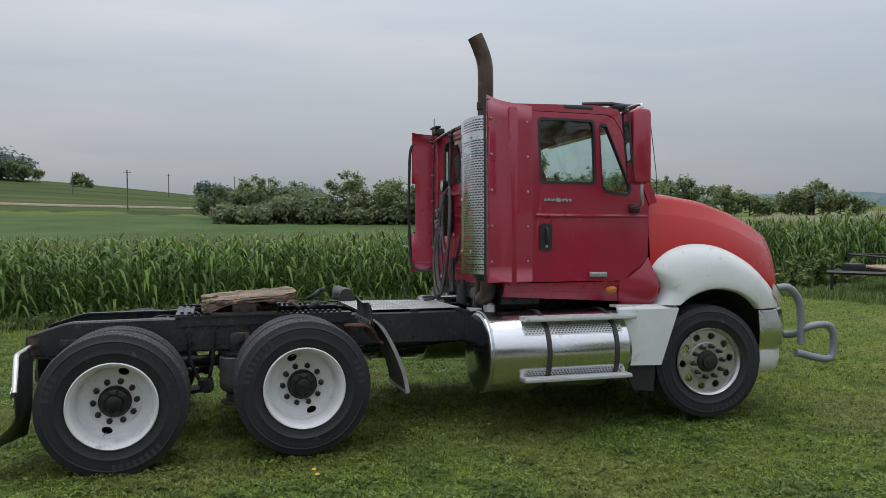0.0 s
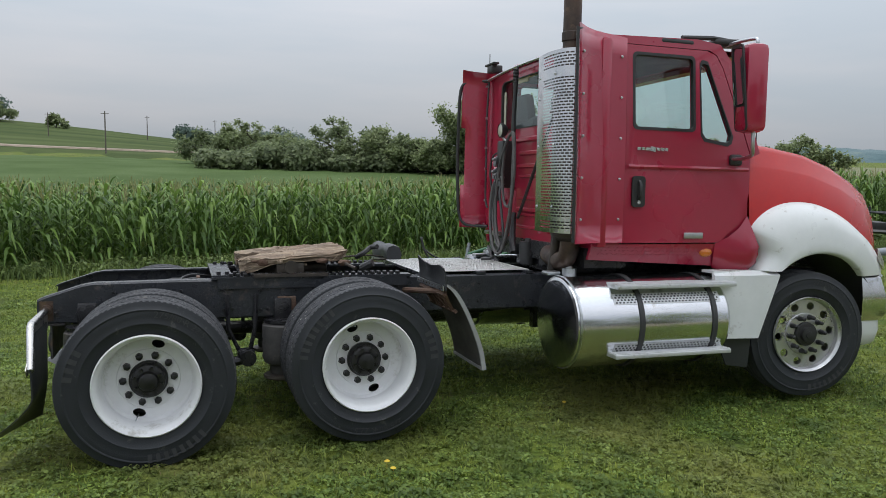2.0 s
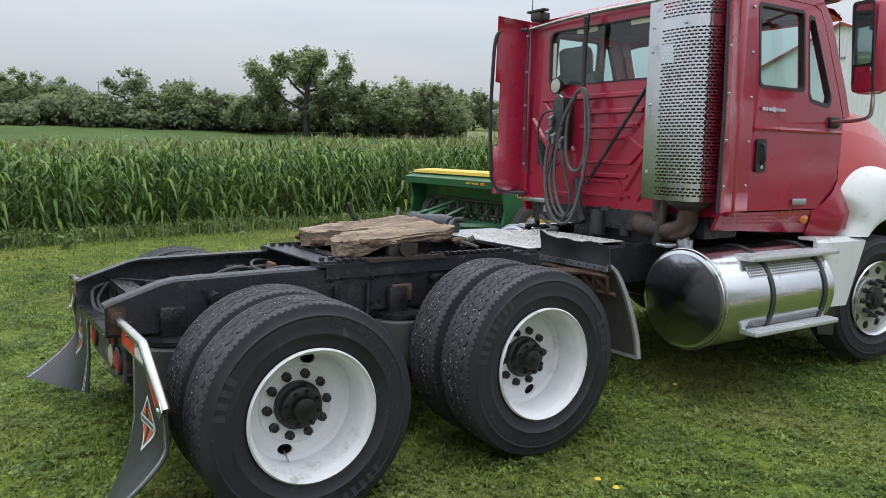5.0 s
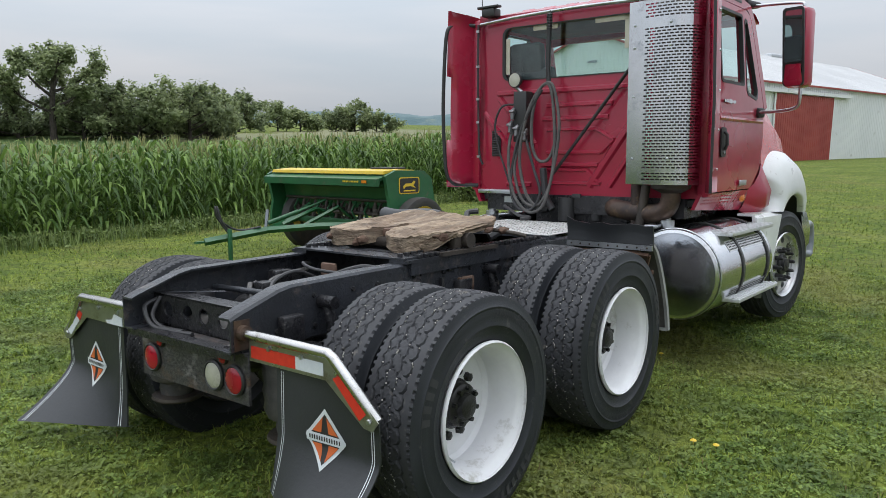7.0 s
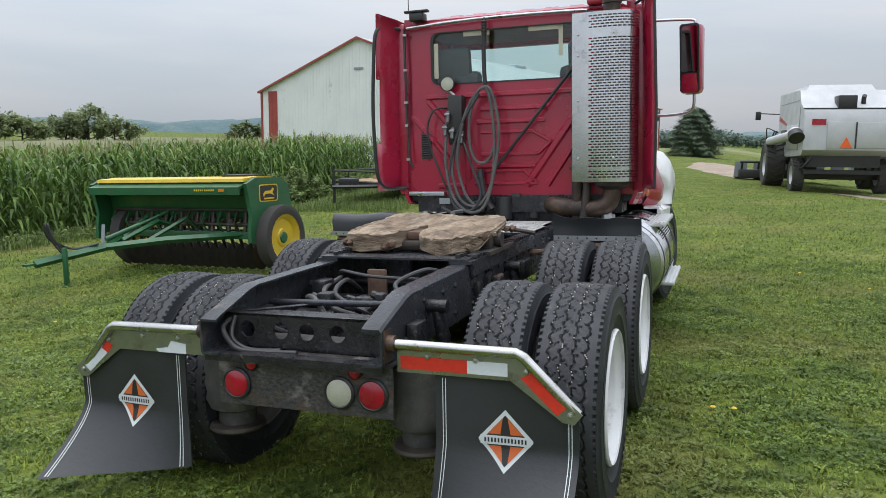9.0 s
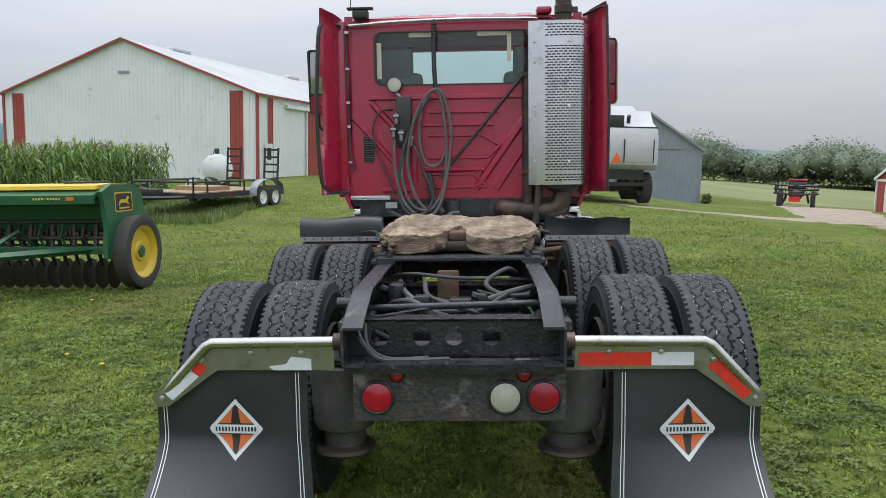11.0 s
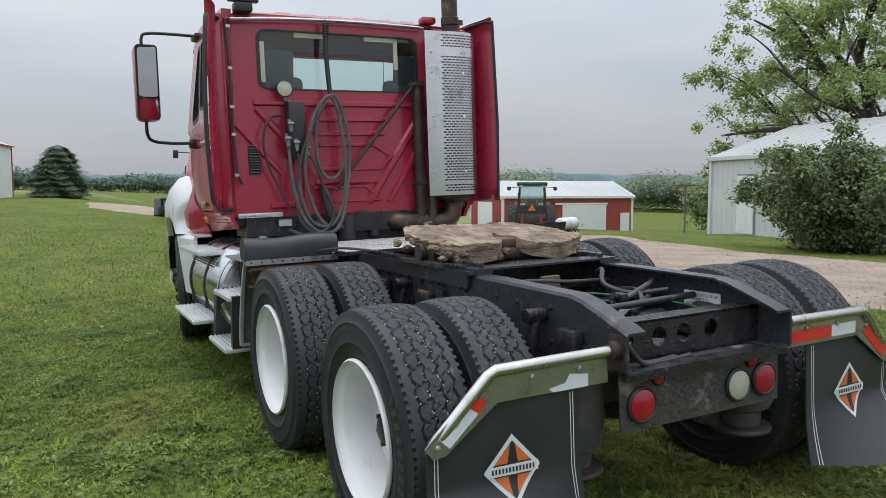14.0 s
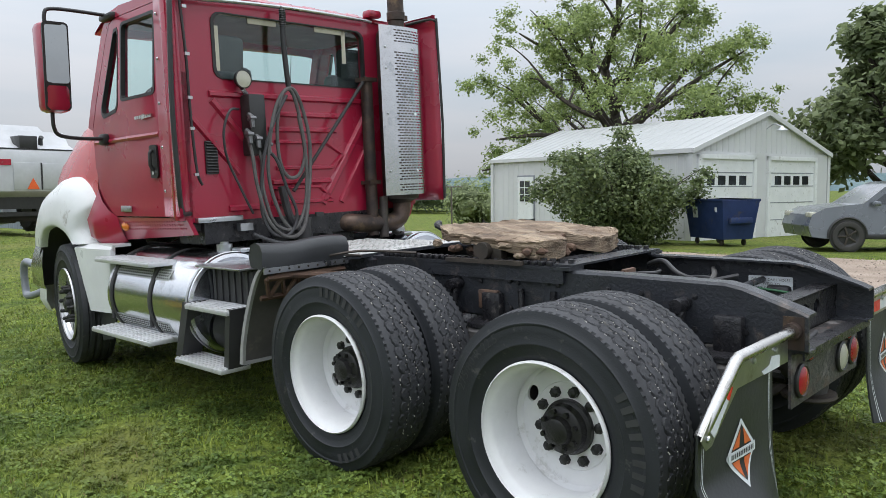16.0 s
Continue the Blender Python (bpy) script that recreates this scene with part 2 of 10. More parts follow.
# ---- mesh helpers ----
class Geo:
    def __init__(self):
        self.v, self.f = [], []

    def add(self, verts, faces):
        o = len(self.v)
        self.v += [tuple(p) for p in verts]
        self.f += [tuple(i + o for i in f) for f in faces]
        return self

    def box(self, c, s, rot=(0, 0, 0), bevel=0.0):
        m = pose(*c, *rot)
        if bevel:
            b = bmesh.new()
            bmesh.ops.create_cube(b, size=1.0)
            for p in b.verts:
                p.co = Vector((p.co.x * s[0], p.co.y * s[1], p.co.z * s[2]))
            bmesh.ops.bevel(b, geom=b.edges[:], offset=min(bevel, 0.45 * min(s)), segments=2, affect="EDGES", profile=0.5)
            b.verts.index_update()
            self.add([m @ p.co for p in b.verts], [[p.index for p in f.verts] for f in b.faces])
            b.free()
            return self
        x, y, z = (0.5 * v for v in s)
        pts = [(a * x, b * y, c2 * z) for a in (-1, 1) for b in (-1, 1) for c2 in (-1, 1)]
        return self.add([m @ Vector(p) for p in pts], [(0, 1, 3, 2), (4, 6, 7, 5), (0, 4, 5, 1), (2, 3, 7, 6), (0, 2, 6, 4), (1, 5, 7, 3)])

    def span(self, a, b, bevel=0.0):
        return self.box([(p + q) / 2 for p, q in zip(a, b)], [abs(q - p) for p, q in zip(a, b)], bevel=bevel)

    def tube(self, path, r, n=10, closed=False, caps=True):
        path = [Vector(p) for p in path]
        rs = r if isinstance(r, (list, tuple)) else [r] * len(path)
        k, start, side = len(path), len(self.v), None
        for i, p in enumerate(path):
            a = path[(i - 1) % k] if closed or i else p
            b = path[(i + 1) % k] if closed or i < k - 1 else p
            t = (b - a).normalized()
            if side is None:
                side = t.cross(Vector((0, 0, 1)) if abs(t.z) < 0.9 else Vector((1, 0, 0)))
            side = (side - t * side.dot(t)).normalized()
            up = t.cross(side)
            for j in range(n):
                w = 2 * math.pi * j / n
                self.v.append(tuple(p + (side * math.cos(w) + up * math.sin(w)) * rs[i]))
        for i in range(k if closed else k - 1):
            for j in range(n):
                a, b = start + i * n, start + ((i + 1) % k) * n
                self.f.append((a + j, b + j, b + (j + 1) % n, a + (j + 1) % n))
        if caps and not closed:
            self.f.append(tuple(start + j for j in range(n))[::-1])
            self.f.append(tuple(start + (k - 1) * n + j for j in range(n)))
        return self

    def lathe(self, profile, n=32, axis="y", c=(0, 0, 0), flip=False, caps=True):
        """profile: (radius, along the axis) pairs."""
        start, m = len(self.v), len(profile)
        for r, h in profile:
            for j in range(n):
                w = 2 * math.pi * j / n
                a, b = r * math.cos(w), r * math.sin(w)
                p = {"y": (a, h, b), "x": (h, a, b), "z": (a, b, h)}[axis]
                self.v.append((p[0] + c[0], p[1] + c[1], p[2] + c[2]))
        for i in range(m - 1):
            for j in range(n):
                q = (start + i * n + j, start + i * n + (j + 1) % n, start + (i + 1) * n + (j + 1) % n, start + (i + 1) * n + j)
                self.f.append(q[::-1] if flip else q)
        if caps:
            for i in (0, m - 1):
                if profile[i][0] > 1e-4:
                    self.f.append(tuple(start + i * n + j for j in range(n)))
        return self

    def cyl(self, a, b, r, n=16):
        return self.tube([a, b], r, n)

    def loft(self, rows, closed=False, cap=False):
        start, n = len(self.v), len(rows[0])
        for row in rows:
            self.v += [tuple(p) for p in row]
        for i in range(len(rows) - 1):
            for j in range(n if closed else n - 1):
                k = (j + 1) % n
                self.f.append((start + i * n + j, start + i * n + k, start + (i + 1) * n + k, start + (i + 1) * n + j))
        if cap:
            self.f.append(tuple(start + j for j in range(n))[::-1])
            self.f.append(tuple(start + (len(rows) - 1) * n + j for j in range(n)))
        return self

    def panel(self, outline, holes, place, thick):
        """A plate with openings: outline and holes in 2D; place(u, v, w) gives the point, w being 0 or thick."""
        b = bmesh.new()
        loops, edges = [], []
        for ring in [outline, *holes]:
            vs = [b.verts.new((u, v, 0)) for u, v in ring]
            edges += [b.edges.new((vs[i], vs[(i + 1) % len(vs)])) for i in range(len(vs))]
            loops.append(vs)
        bmesh.ops.triangle_fill(b, use_beauty=True, use_dissolve=False, edges=edges)
        b.verts.index_update()
        n, start = len(b.verts), len(self.v)
        pts = [p.co.copy() for p in b.verts]
        self.v += [tuple(place(p.x, p.y, 0)) for p in pts] + [tuple(place(p.x, p.y, thick)) for p in pts]
        for f in b.faces:
            ids = [p.index for p in f.verts]
            self.f.append(tuple(start + i for i in ids))
            self.f.append(tuple(start + n + i for i in ids[::-1]))
        for vs in loops:
            for i in range(len(vs)):
                p, q = vs[i].index, vs[(i + 1) % len(vs)].index
                self.f.append((start + p, start + q, start + n + q, start + n + p))
        b.free()
        return self

    def pane(self, ring, place):
        """A single sheet."""
        c = (sum(p[0] for p in ring) / len(ring), sum(p[1] for p in ring) / len(ring))
        n = len(ring)
        return self.add([place(*c, 0)] + [place(u, v, 0) for u, v in ring], [(0, 1 + i, 1 + (i + 1) % n) for i in range(n)])

    def flipped(self):
        g = Geo()
        g.v, g.f = [(x, -y, z) for x, y, z in self.v], [f[::-1] for f in self.f]
        return g

    def turned(self, m):
        g = Geo()
        g.v, g.f = [tuple(m @ Vector(p)) for p in self.v], list(self.f)
        return g

    def mesh(self, name, material, smooth=38):
        me = bpy.data.meshes.new(name)
        me.from_pydata(self.v, [], self.f)
        b = bmesh.new()
        b.from_mesh(me)
        bmesh.ops.recalc_face_normals(b, faces=b.faces)
        b.to_mesh(me)
        b.free()
        me.materials.append(material)
        if smooth:
            me.polygons.foreach_set("use_smooth", [True] * len(me.polygons))
            me.set_sharp_from_angle(angle=radians(smooth))
        return me


def part(name, geo, material, parent, label="", smooth=38, m=None):
    me = geo.mesh(name, material, smooth) if isinstance(geo, Geo) else geo
    ob = new(name, me)
    ob.parent = parent
    if m is not None:
        ob.matrix_basis = m
    return tagged(ob, label) if label else ob


def thing(name, m, label, category, group="", kind="", geo=None, material=None, smooth=38):
    ob = new(name, geo.mesh(name, material, smooth) if geo else None)
    ob.matrix_basis = m
    return tagged(ob, label, category, group, kind)


def rounded(x0, y0, x1, y1, r, n=4):
    pts = []
    for cx, cy, a in ((x1 - r, y1 - r, 0), (x0 + r, y1 - r, 90), (x0 + r, y0 + r, 180), (x1 - r, y0 + r, 270)):
        for i in range(n + 1):
            w = radians(a + 90 * i / n)
            pts.append((cx + r * math.cos(w), cy + r * math.sin(w)))
    return pts


def spline(pts, n=8, closed=False):
    """Catmull-Rom through points."""
    pts = [Vector(p) for p in pts]
    k, out = len(pts), []
    for i in range(k if closed else k - 1):
        g = (lambda j: pts[j % k]) if closed else (lambda j: pts[min(max(j, 0), k - 1)])
        a, b, c, d = g(i - 1), g(i), g(i + 1), g(i + 2)
        for s in range(n):
            t = s / n
            out.append(0.5 * (2 * b + (c - a) * t + (2 * a - 5 * b + 4 * c - d) * t * t + (3 * b - a - 3 * c + d) * t ** 3))
    if not closed:
        out.append(pts[-1])
    return out


def lettering(text, size):
    """Flat outline letters as vertices and faces, starting at the origin along x."""
    cu = bpy.data.curves.new("letters", "FONT")
    cu.body, cu.size, cu.resolution_u = text, size, 2
    ob = bpy.data.objects.new("letters", cu)
    scene.collection.objects.link(ob)
    me = bpy.data.meshes.new_from_object(ob.evaluated_get(bpy.context.evaluated_depsgraph_get()))
    vs, fs = [tuple(p.co) for p in me.vertices], [tuple(p.vertices) for p in me.polygons]
    bpy.data.objects.remove(ob)
    bpy.data.curves.remove(cu)
    bpy.data.meshes.remove(me)
    return vs, fs

lump = bmesh.new()
bmesh.ops.create_icosphere(lump, subdivisions=2, radius=1.0)
lump.verts.index_update()
LUMP_V, LUMP_F = np.array([tuple(q.co) for q in lump.verts]), np.array([[q.index for q in f_.verts] for f_ in lump.faces])
lump.free()

HANGER_STEEL = mat("tarnished_hanger_steel", (0.46, 0.46, 0.43), (0.36, 0.36, 0.33), 0.34, 0.9, 6, 60, rough_var=0.10, dirt=(0.20, 0.17, 0.13), dirt_amount=0.22, dirt_scale=9)
HANGER_TUBE = mat("weathered_bright_tube", (0.60, 0.595, 0.58), (0.48, 0.47, 0.45), 0.26, 1.0, 5, 60, rough_var=0.08, dirt=(0.26, 0.23, 0.20), dirt_amount=0.16, dirt_scale=10)
# rusty dark brown, with the shade between the duals put into the colour
SHADED_WHEEL = mat("shaded_inner_wheel", (0.085, 0.078, 0.070), (0.045, 0.042, 0.040), 0.8, 0.0, 7, 60)
GLADHAND = mat("dull_cast_gladhand", (0.24, 0.24, 0.245), (0.14, 0.14, 0.145), 0.5, 0.7, 14, 80)
STONE = mat("white_tread_stone", (0.62, 0.60, 0.56), (0.42, 0.40, 0.37), 0.9, 0.0, 30, 200)
TANK_END = mat("scuffed_tank_end", (0.56, 0.58, 0.62), (0.44, 0.46, 0.50), 0.20, 1.0, 3, 40, bump=0.002, bump_scale=7, rough_var=0.10, dirt=(0.20, 0.20, 0.22), dirt_amount=0.2, dirt_scale=6)
HUB_BLACK = mat("greasy_black_hub", (0.007, 0.007, 0.008), (0.016, 0.015, 0.015), 0.38, 0.0, 12, 90, bump=0.003, bump_scale=90)
SCRAPED = mat("scraped_rusty_plate", (0.020, 0.020, 0.023), (0.24, 0.225, 0.22), 0.48, 0.15, 11, 60, mix=(0.57, 0.70), bump=0.004, bump_scale=50, dirt=(0.13, 0.075, 0.05), dirt_amount=0.34, dirt_scale=7, stretch=(1, 0.8, 1.3))
BAG_RUBBER = mat("dusty_air_bag_rubber", (0.085, 0.080, 0.076), (0.052, 0.050, 0.050), 0.75, 0.0, 7, 60, bump=0.002, bump_scale=60, dirt=(0.15, 0.13, 0.11), dirt_amount=0.2, dirt_scale=8)
STEP_ALU = mat("bright_step_aluminium", (0.74, 0.75, 0.76), (0.60, 0.61, 0.62), 0.42, 0.55, 5, 60, bump=0.0006, bump_scale=200, dirt=(0.34, 0.33, 0.30), dirt_amount=0.15, dirt_scale=8)
RIM_ALU = mat("satin_aluminium_rim", (0.70, 0.70, 0.70), (0.58, 0.58, 0.59), 0.32, 0.85, 4, 50, dirt=(0.36, 0.34, 0.31), dirt_amount=0.12, dirt_scale=7)
DUSTY_POLY = mat("dusty_grey_fender_plastic", (0.105, 0.098, 0.090), (0.070, 0.066, 0.062), 0.7, 0.0, 4, 40, bump=0.001, bump_scale=60, dirt=(0.17, 0.145, 0.12), dirt_amount=0.15, dirt_scale=6)
EDGE_GREY = mat("weathered_edge_rubber", (0.36, 0.36, 0.35), (0.27, 0.27, 0.265), 0.7, 0.0, 8, 60)

# ---- ground ----
def smooth_interp(v, xs, ys):
    xs, ys = np.array(xs, float), np.array(ys, float)
    v = np.clip(np.asarray(v, float), xs[0], xs[-1])
    i = np.clip(np.searchsorted(xs, v) - 1, 0, len(xs) - 2)
    t = (v - xs[i]) / (xs[i + 1] - xs[i])
    s = t * t * (3 - 2 * t)
    lin = ys[i] + (ys[i + 1] - ys[i]) * t
    return 0.4 * (ys[i] + (ys[i + 1] - ys[i]) * s) + 0.6 * lin


def land(x, y):
    """Height of the ground: the yard's slope, the dip in the corn, the rise behind it and the fall towards the woods."""
    x, y = np.asarray(x, float), np.asarray(y, float)
    z = smooth_interp(y, [-900, -300, -100, -40, -25, -16, -10, -5, 0, 12, 18, 34, 60, 100, 160, 320, 900],
                      [-8, -6, -3.2, -0.95, -0.20, -0.12, 0.05, 0.165, 0, -0.42, -0.62, -1.55, -1.0, 0.3, 0.9, 2.0, 6])
    z = z + smooth_interp(x, [-900, -12, 0, 10, 18, 30, 45, 90, 200, 500, 1200], [0.12, 0.126, 0, -0.105, -0.10, 0.12, 0.58, 0.62, 0.5, 0, 4])
    se = np.clip((4 - y) / 22, 0, 1)
    z = z + se * se * (3 - 2 * se) * smooth_interp(x, [-900, 17, 30, 44, 70, 200, 900], [0, 0, -1.0, -1.55, -2.5, -1.5, 0])
    z = z + 13.0 * np.exp(-(((x + 95) / 110) ** 2 + ((y - 330) / 120) ** 2))
    z = z + 0.30 * np.exp(-(((x - 21) / 6) ** 2 + ((y - 7.5) / 5) ** 2))
    r = np.hypot(x, y)
    z = z + np.clip((r - 700) / 1500, 0, 1) * 9
    return z - 0.03


def sheet(name, xs_ys, faces, lift, material, label, category):
    v = np.array(xs_ys)
    z = land(v[:, 0], v[:, 1]) + lift
    g = Geo()
    g.v, g.f = [(a, b, c) for (a, b), c in zip(v, z)], faces
    ob = thing(name, pose(0, 0, 0), label, category, kind="structure", geo=g, material=material, smooth=80)
    return ob


radii = [0.0] + list(np.geomspace(0.6, 4200, 130))
NA = 220
pts, fcs = [], []
for i, r in enumerate(radii):
    for j in range(NA):
        w = 2 * math.pi * j / NA
        pts.append((2 + r * math.cos(w), r * math.sin(w)))
for i in range(len(radii) - 1):
    for j in range(NA):
        k = (j + 1) % NA
        if i == 0:
            fcs.append((j, (i + 1) * NA + j, (i + 1) * NA + k))
        else:
            fcs.append((i * NA + j, (i + 1) * NA + j, (i + 1) * NA + k, i * NA + k))


def mottled(m):
    """Dry straw patches and lusher clover patches, the same ones for the soil and the blades."""
    n, l = m.node_tree.nodes, m.node_tree.links
    b = n["Principled BSDF"]
    src = b.inputs["Base Color"].links[0].from_socket
    targets = [k.to_socket for k in src.links]
    co = n.new("ShaderNodeTexCoord")
    # the 9.0 layer puts the shadow between grass clumps into the colour
    for size, lo, hi, most, col in ((9.0, 0.50, 0.64, 0.45, (0.046, 0.082, 0.014)), (13.0, 0.56, 0.70, 0.60, (0.200, 0.270, 0.060)), (2.6, 0.49, 0.61, 0.60, (0.060, 0.105, 0.022)), (0.8, 0.49, 0.64, 0.36, (0.225, 0.255, 0.050)), (0.42, 0.52, 0.66, 0.50, (0.215, 0.200, 0.070)), (1.9, 0.69, 0.78, 0.60, (0.185, 0.150, 0.085))):
        t = n.new("ShaderNodeTexNoise")
        t.inputs["Scale"].default_value, t.inputs["Detail"].default_value = size, 6.0
        l.new(co.outputs["Object"], t.inputs["Vector"])
        r = n.new("ShaderNodeMapRange")
        r.inputs["From Min"].default_value, r.inputs["From Max"].default_value = lo, hi
        r.inputs["To Max"].default_value = most
        l.new(t.outputs["Fac"], r.inputs["Value"])
        x = n.new("ShaderNodeMix")
        x.data_type = "RGBA"
        x.inputs["B"].default_value = (*col, 1)
        l.new(r.outputs["Result"], x.inputs["Factor"])
        l.new(src, x.inputs["A"])
        src = x.outputs["Result"]
    for k in targets:
        l.new(src, k)
    return m


def gappy(m):
    """Dark soil and thatch, with the shade between the leaf cushions put into the colour."""
    n, l = m.node_tree.nodes, m.node_tree.links
    b, co = n["Principled BSDF"], n.new("ShaderNodeTexCoord")
    src = b.inputs["Base Color"].links[0].from_socket
    t, r, x = n.new("ShaderNodeTexNoise"), n.new("ShaderNodeMapRange"), n.new("ShaderNodeMix")
    t.inputs["Scale"].default_value, t.inputs["Detail"].default_value, t.inputs["Roughness"].default_value = 13.0, 6.0, 0.7
    r.inputs["From Min"].default_value, r.inputs["From Max"].default_value, r.inputs["To Max"].default_value = 0.47, 0.60, 0.80
    x.data_type = "RGBA"
    x.inputs["B"].default_value = (0.034, 0.046, 0.012, 1)
    l.new(co.outputs["Object"], t.inputs["Vector"])
    l.new(t.outputs["Fac"], r.inputs["Value"])
    l.new(r.outputs["Result"], x.inputs["Factor"])
    l.new(src, x.inputs["A"])
    l.new(x.outputs["Result"], b.inputs["Base Color"])
    return m


LAWN = gappy(mottled(mat("mown_grass", (0.172, 0.216, 0.036), (0.122, 0.162, 0.028), 0.95, 0.0, 0.35, 9.0, bump=0.05, bump_scale=14, spec=0.15)))
sheet("ground", pts, fcs, 0.0, LAWN, "mown green grass with dry straw-coloured patches", "grass")

# ---- the truck: x ahead, y to its left, z up; rear axle at x = 0 ----
truck = thing("semi_truck", GRADE, "maroon day-cab semi truck with white fenders on mown grass", "truck")
AXLES, FRONT = (0.0, 1.32), 5.03


def tyre_mesh(name, r, width, rim_r, lugs):
    """Tyre about the y axis, its outer side at +y. The tread grooves are real relief."""
    g, h = Geo(), width / 2
    side = [(rim_r - 0.012, h * 0.70), (rim_r + 0.012, h * 0.86), (rim_r + 0.035, h * 0.90), (rim_r + 0.066, h * 0.962), (rim_r + 0.070, h * 0.990), (rim_r + 0.076, h * 0.990), (rim_r + 0.080, h * 0.975), (rim_r + 0.115, h),
            (r - 0.075, h * 0.985), (r - 0.066, h * 0.978), (r - 0.062, h * 0.998), (r - 0.056, h * 0.996), (r - 0.05, h * 0.955), (r - 0.028, h * 0.92), (r - 0.012, h * 0.885)]
    g.lathe(side, 96, caps=False)
    g.lathe([(a, -b) for a, b in side], 96, caps=False)
    nu, nv, start = (480 if lugs else 160), (54 if lugs else 26), len(g.v)
    stones = []
    for i in range(nu):
        w = 2 * math.pi * i / nu
        u = i / nu * (48 if lugs else 80)
        for j in range(nv + 1):
            s = -1 + 2 * j / nv
            y = s * h * 0.885
            crown = r - 0.012 * abs(s) ** 3
            groove = 0.0
            if lugs:
                zig = 0.045 * math.sin(u * 2 * math.pi) + 0.02 * math.sin(u * 4 * math.pi + 1)
                for k, cc in enumerate((-0.60, -0.21, 0.21, 0.60)):
                    q = abs(s - cc - zig)
                    if q < 0.025:
                        groove = 0.012
                        if q < 0.018 and noise.noise((i * 0.7, k * 7.1, j * 0.3)) > (0.26 if k in (1, 2) else 0.42):
                            stones.append((w, y, crown - 0.004))
                rib_no = 0 if abs(s - zig) < 0.21 else (1 if s > 0 else 2)
                wave = 0.16 * math.sin(s * 11.0) + 0.06 * math.sin(s * 23.0)
                cross = (u + wave + (0.0, 0.45, 0.6)[rib_no]) % 1
                if cross < 0.062 and abs(s) < 0.64:
                    groove = max(groove, 0.010)
                elif ((u * 4) + 1.6 * math.sin(s * 26.0) * 0.25 + 4 * wave) % 1 < 0.24 and abs(s) < 0.58:
                    groove = max(groove, 0.003)
                if abs(s) > 0.90 and (u * 2 % 1) < 0.32:
                    groove = 0.011
            else:
                for cc in (-0.6, -0.2, 0.2, 0.6):
                    if abs(s - cc) < 0.05:
                        groove = 0.012
                if abs(s) > 0.88 and (u % 1) < 0.3:
                    groove = 0.006
            rr = crown - groove
            g.v.append((rr * math.cos(w), y, rr * math.sin(w)))
    for i in range(nu):
        for j in range(nv):
            a, b = start + i * (nv + 1) + j, start + ((i + 1) % nu) * (nv + 1) + j
            g.f.append((a, b, b + 1, a + 1))
    me = g.mesh(name, RUBBER, 40)
    me.materials.append(TREAD)
    idx = [0] * len(me.polygons)
    for p in me.polygons:
        if all(v >= start for v in p.vertices):
            idx[p.index] = 1
    me.polygons.foreach_set("material_index", idx)
    grit = Geo()
    for w, y, rr in stones:
        grit.box((rr * math.cos(w), y, rr * math.sin(w)), (0.0045, 0.0045, 0.0045), (31, 40, 17))
    return me, grit.mesh("trapped_stones", STONE, 0) if lugs else None


def arc_text(g, text, size, radius, y, at):
    """Letters standing on an arc of the sidewall; at: degrees of the middle, seen from +y."""
    vs, fs = lettering(text, size)
    wide = max(p[0] for p in vs)
    o = []
    for x, v, _ in vs:
        w = radians(at) + (x - wide / 2) / radius
        rr = radius + v
        o.append((-rr * math.sin(w), y, rr * math.cos(w)))
    g.add(o, fs)


def arc_bar(g, radius, high, a0, a1, y, n=10):
    rows = []
    for i in range(n + 1):
        w = radians(a0 + (a1 - a0) * i / n)
        rows.append([(-q * math.sin(w), y, q * math.cos(w)) for q in (radius, radius + high)])
    g.loft(rows)


def lettering_meshes(h):
    size, brand, model = Geo(), Geo(), Geo()
    arc_text(size, "275/80 R 22.5", 0.055, 0.405, h + 0.0025, 12)
    for k in range(8):
        arc_bar(brand, 0.40, 0.052, 118 + k * 6.3, 121.2 + k * 6.3, h + 0.0025, 4)
    for k in range(4):
        arc_bar(model, 0.40, 0.05, 262 + k * 7, 266 + k * 7, h + 0.0025, 4)
    return size.mesh("size_marking", LETTER, 0), brand.mesh("brand_mark", LETTER, 0), model.mesh("model_mark", LETTER, 0)


TYRE_DRIVE, GRIT = tyre_mesh("tyre", 0.506, 0.285, 0.298, True)
TYRE_STEER, _ = tyre_mesh("tyre", 0.505, 0.285, 0.298, False)
SIDE_TEXT = lettering_meshes(0.1425)


def disc_with_holes(g, r0, r1, y, thick, holes):
    """A flat wheel disc between two radii, with round holes (radius at, angle, hole radius, stretch)."""
    n = 64
    outline = [(r1 * math.cos(2 * math.pi * i / n), r1 * math.sin(2 * math.pi * i / n)) for i in range(n)]
    rings = [[(r0 * math.cos(2 * math.pi * i / 32), r0 * math.sin(2 * math.pi * i / 32)) for i in range(32)]]
    for at, ang, hr, st in holes:
        cx, cy, w = at * math.cos(radians(ang)), at * math.sin(radians(ang)), radians(ang + 90)
        ring = []
        for i in range(16):
            q = 2 * math.pi * i / 16
            a, b = st * hr * math.cos(q), hr * math.sin(q)
            ring.append((cx + a * math.cos(w) - b * math.sin(w), cy + a * math.sin(w) + b * math.cos(w)))
        rings.append(ring)
    g.panel(outline, rings, lambda u, v, t: (u, y - t, v), thick)


DISH = -0.070    # the wheel disc, seen from the tyre's middle


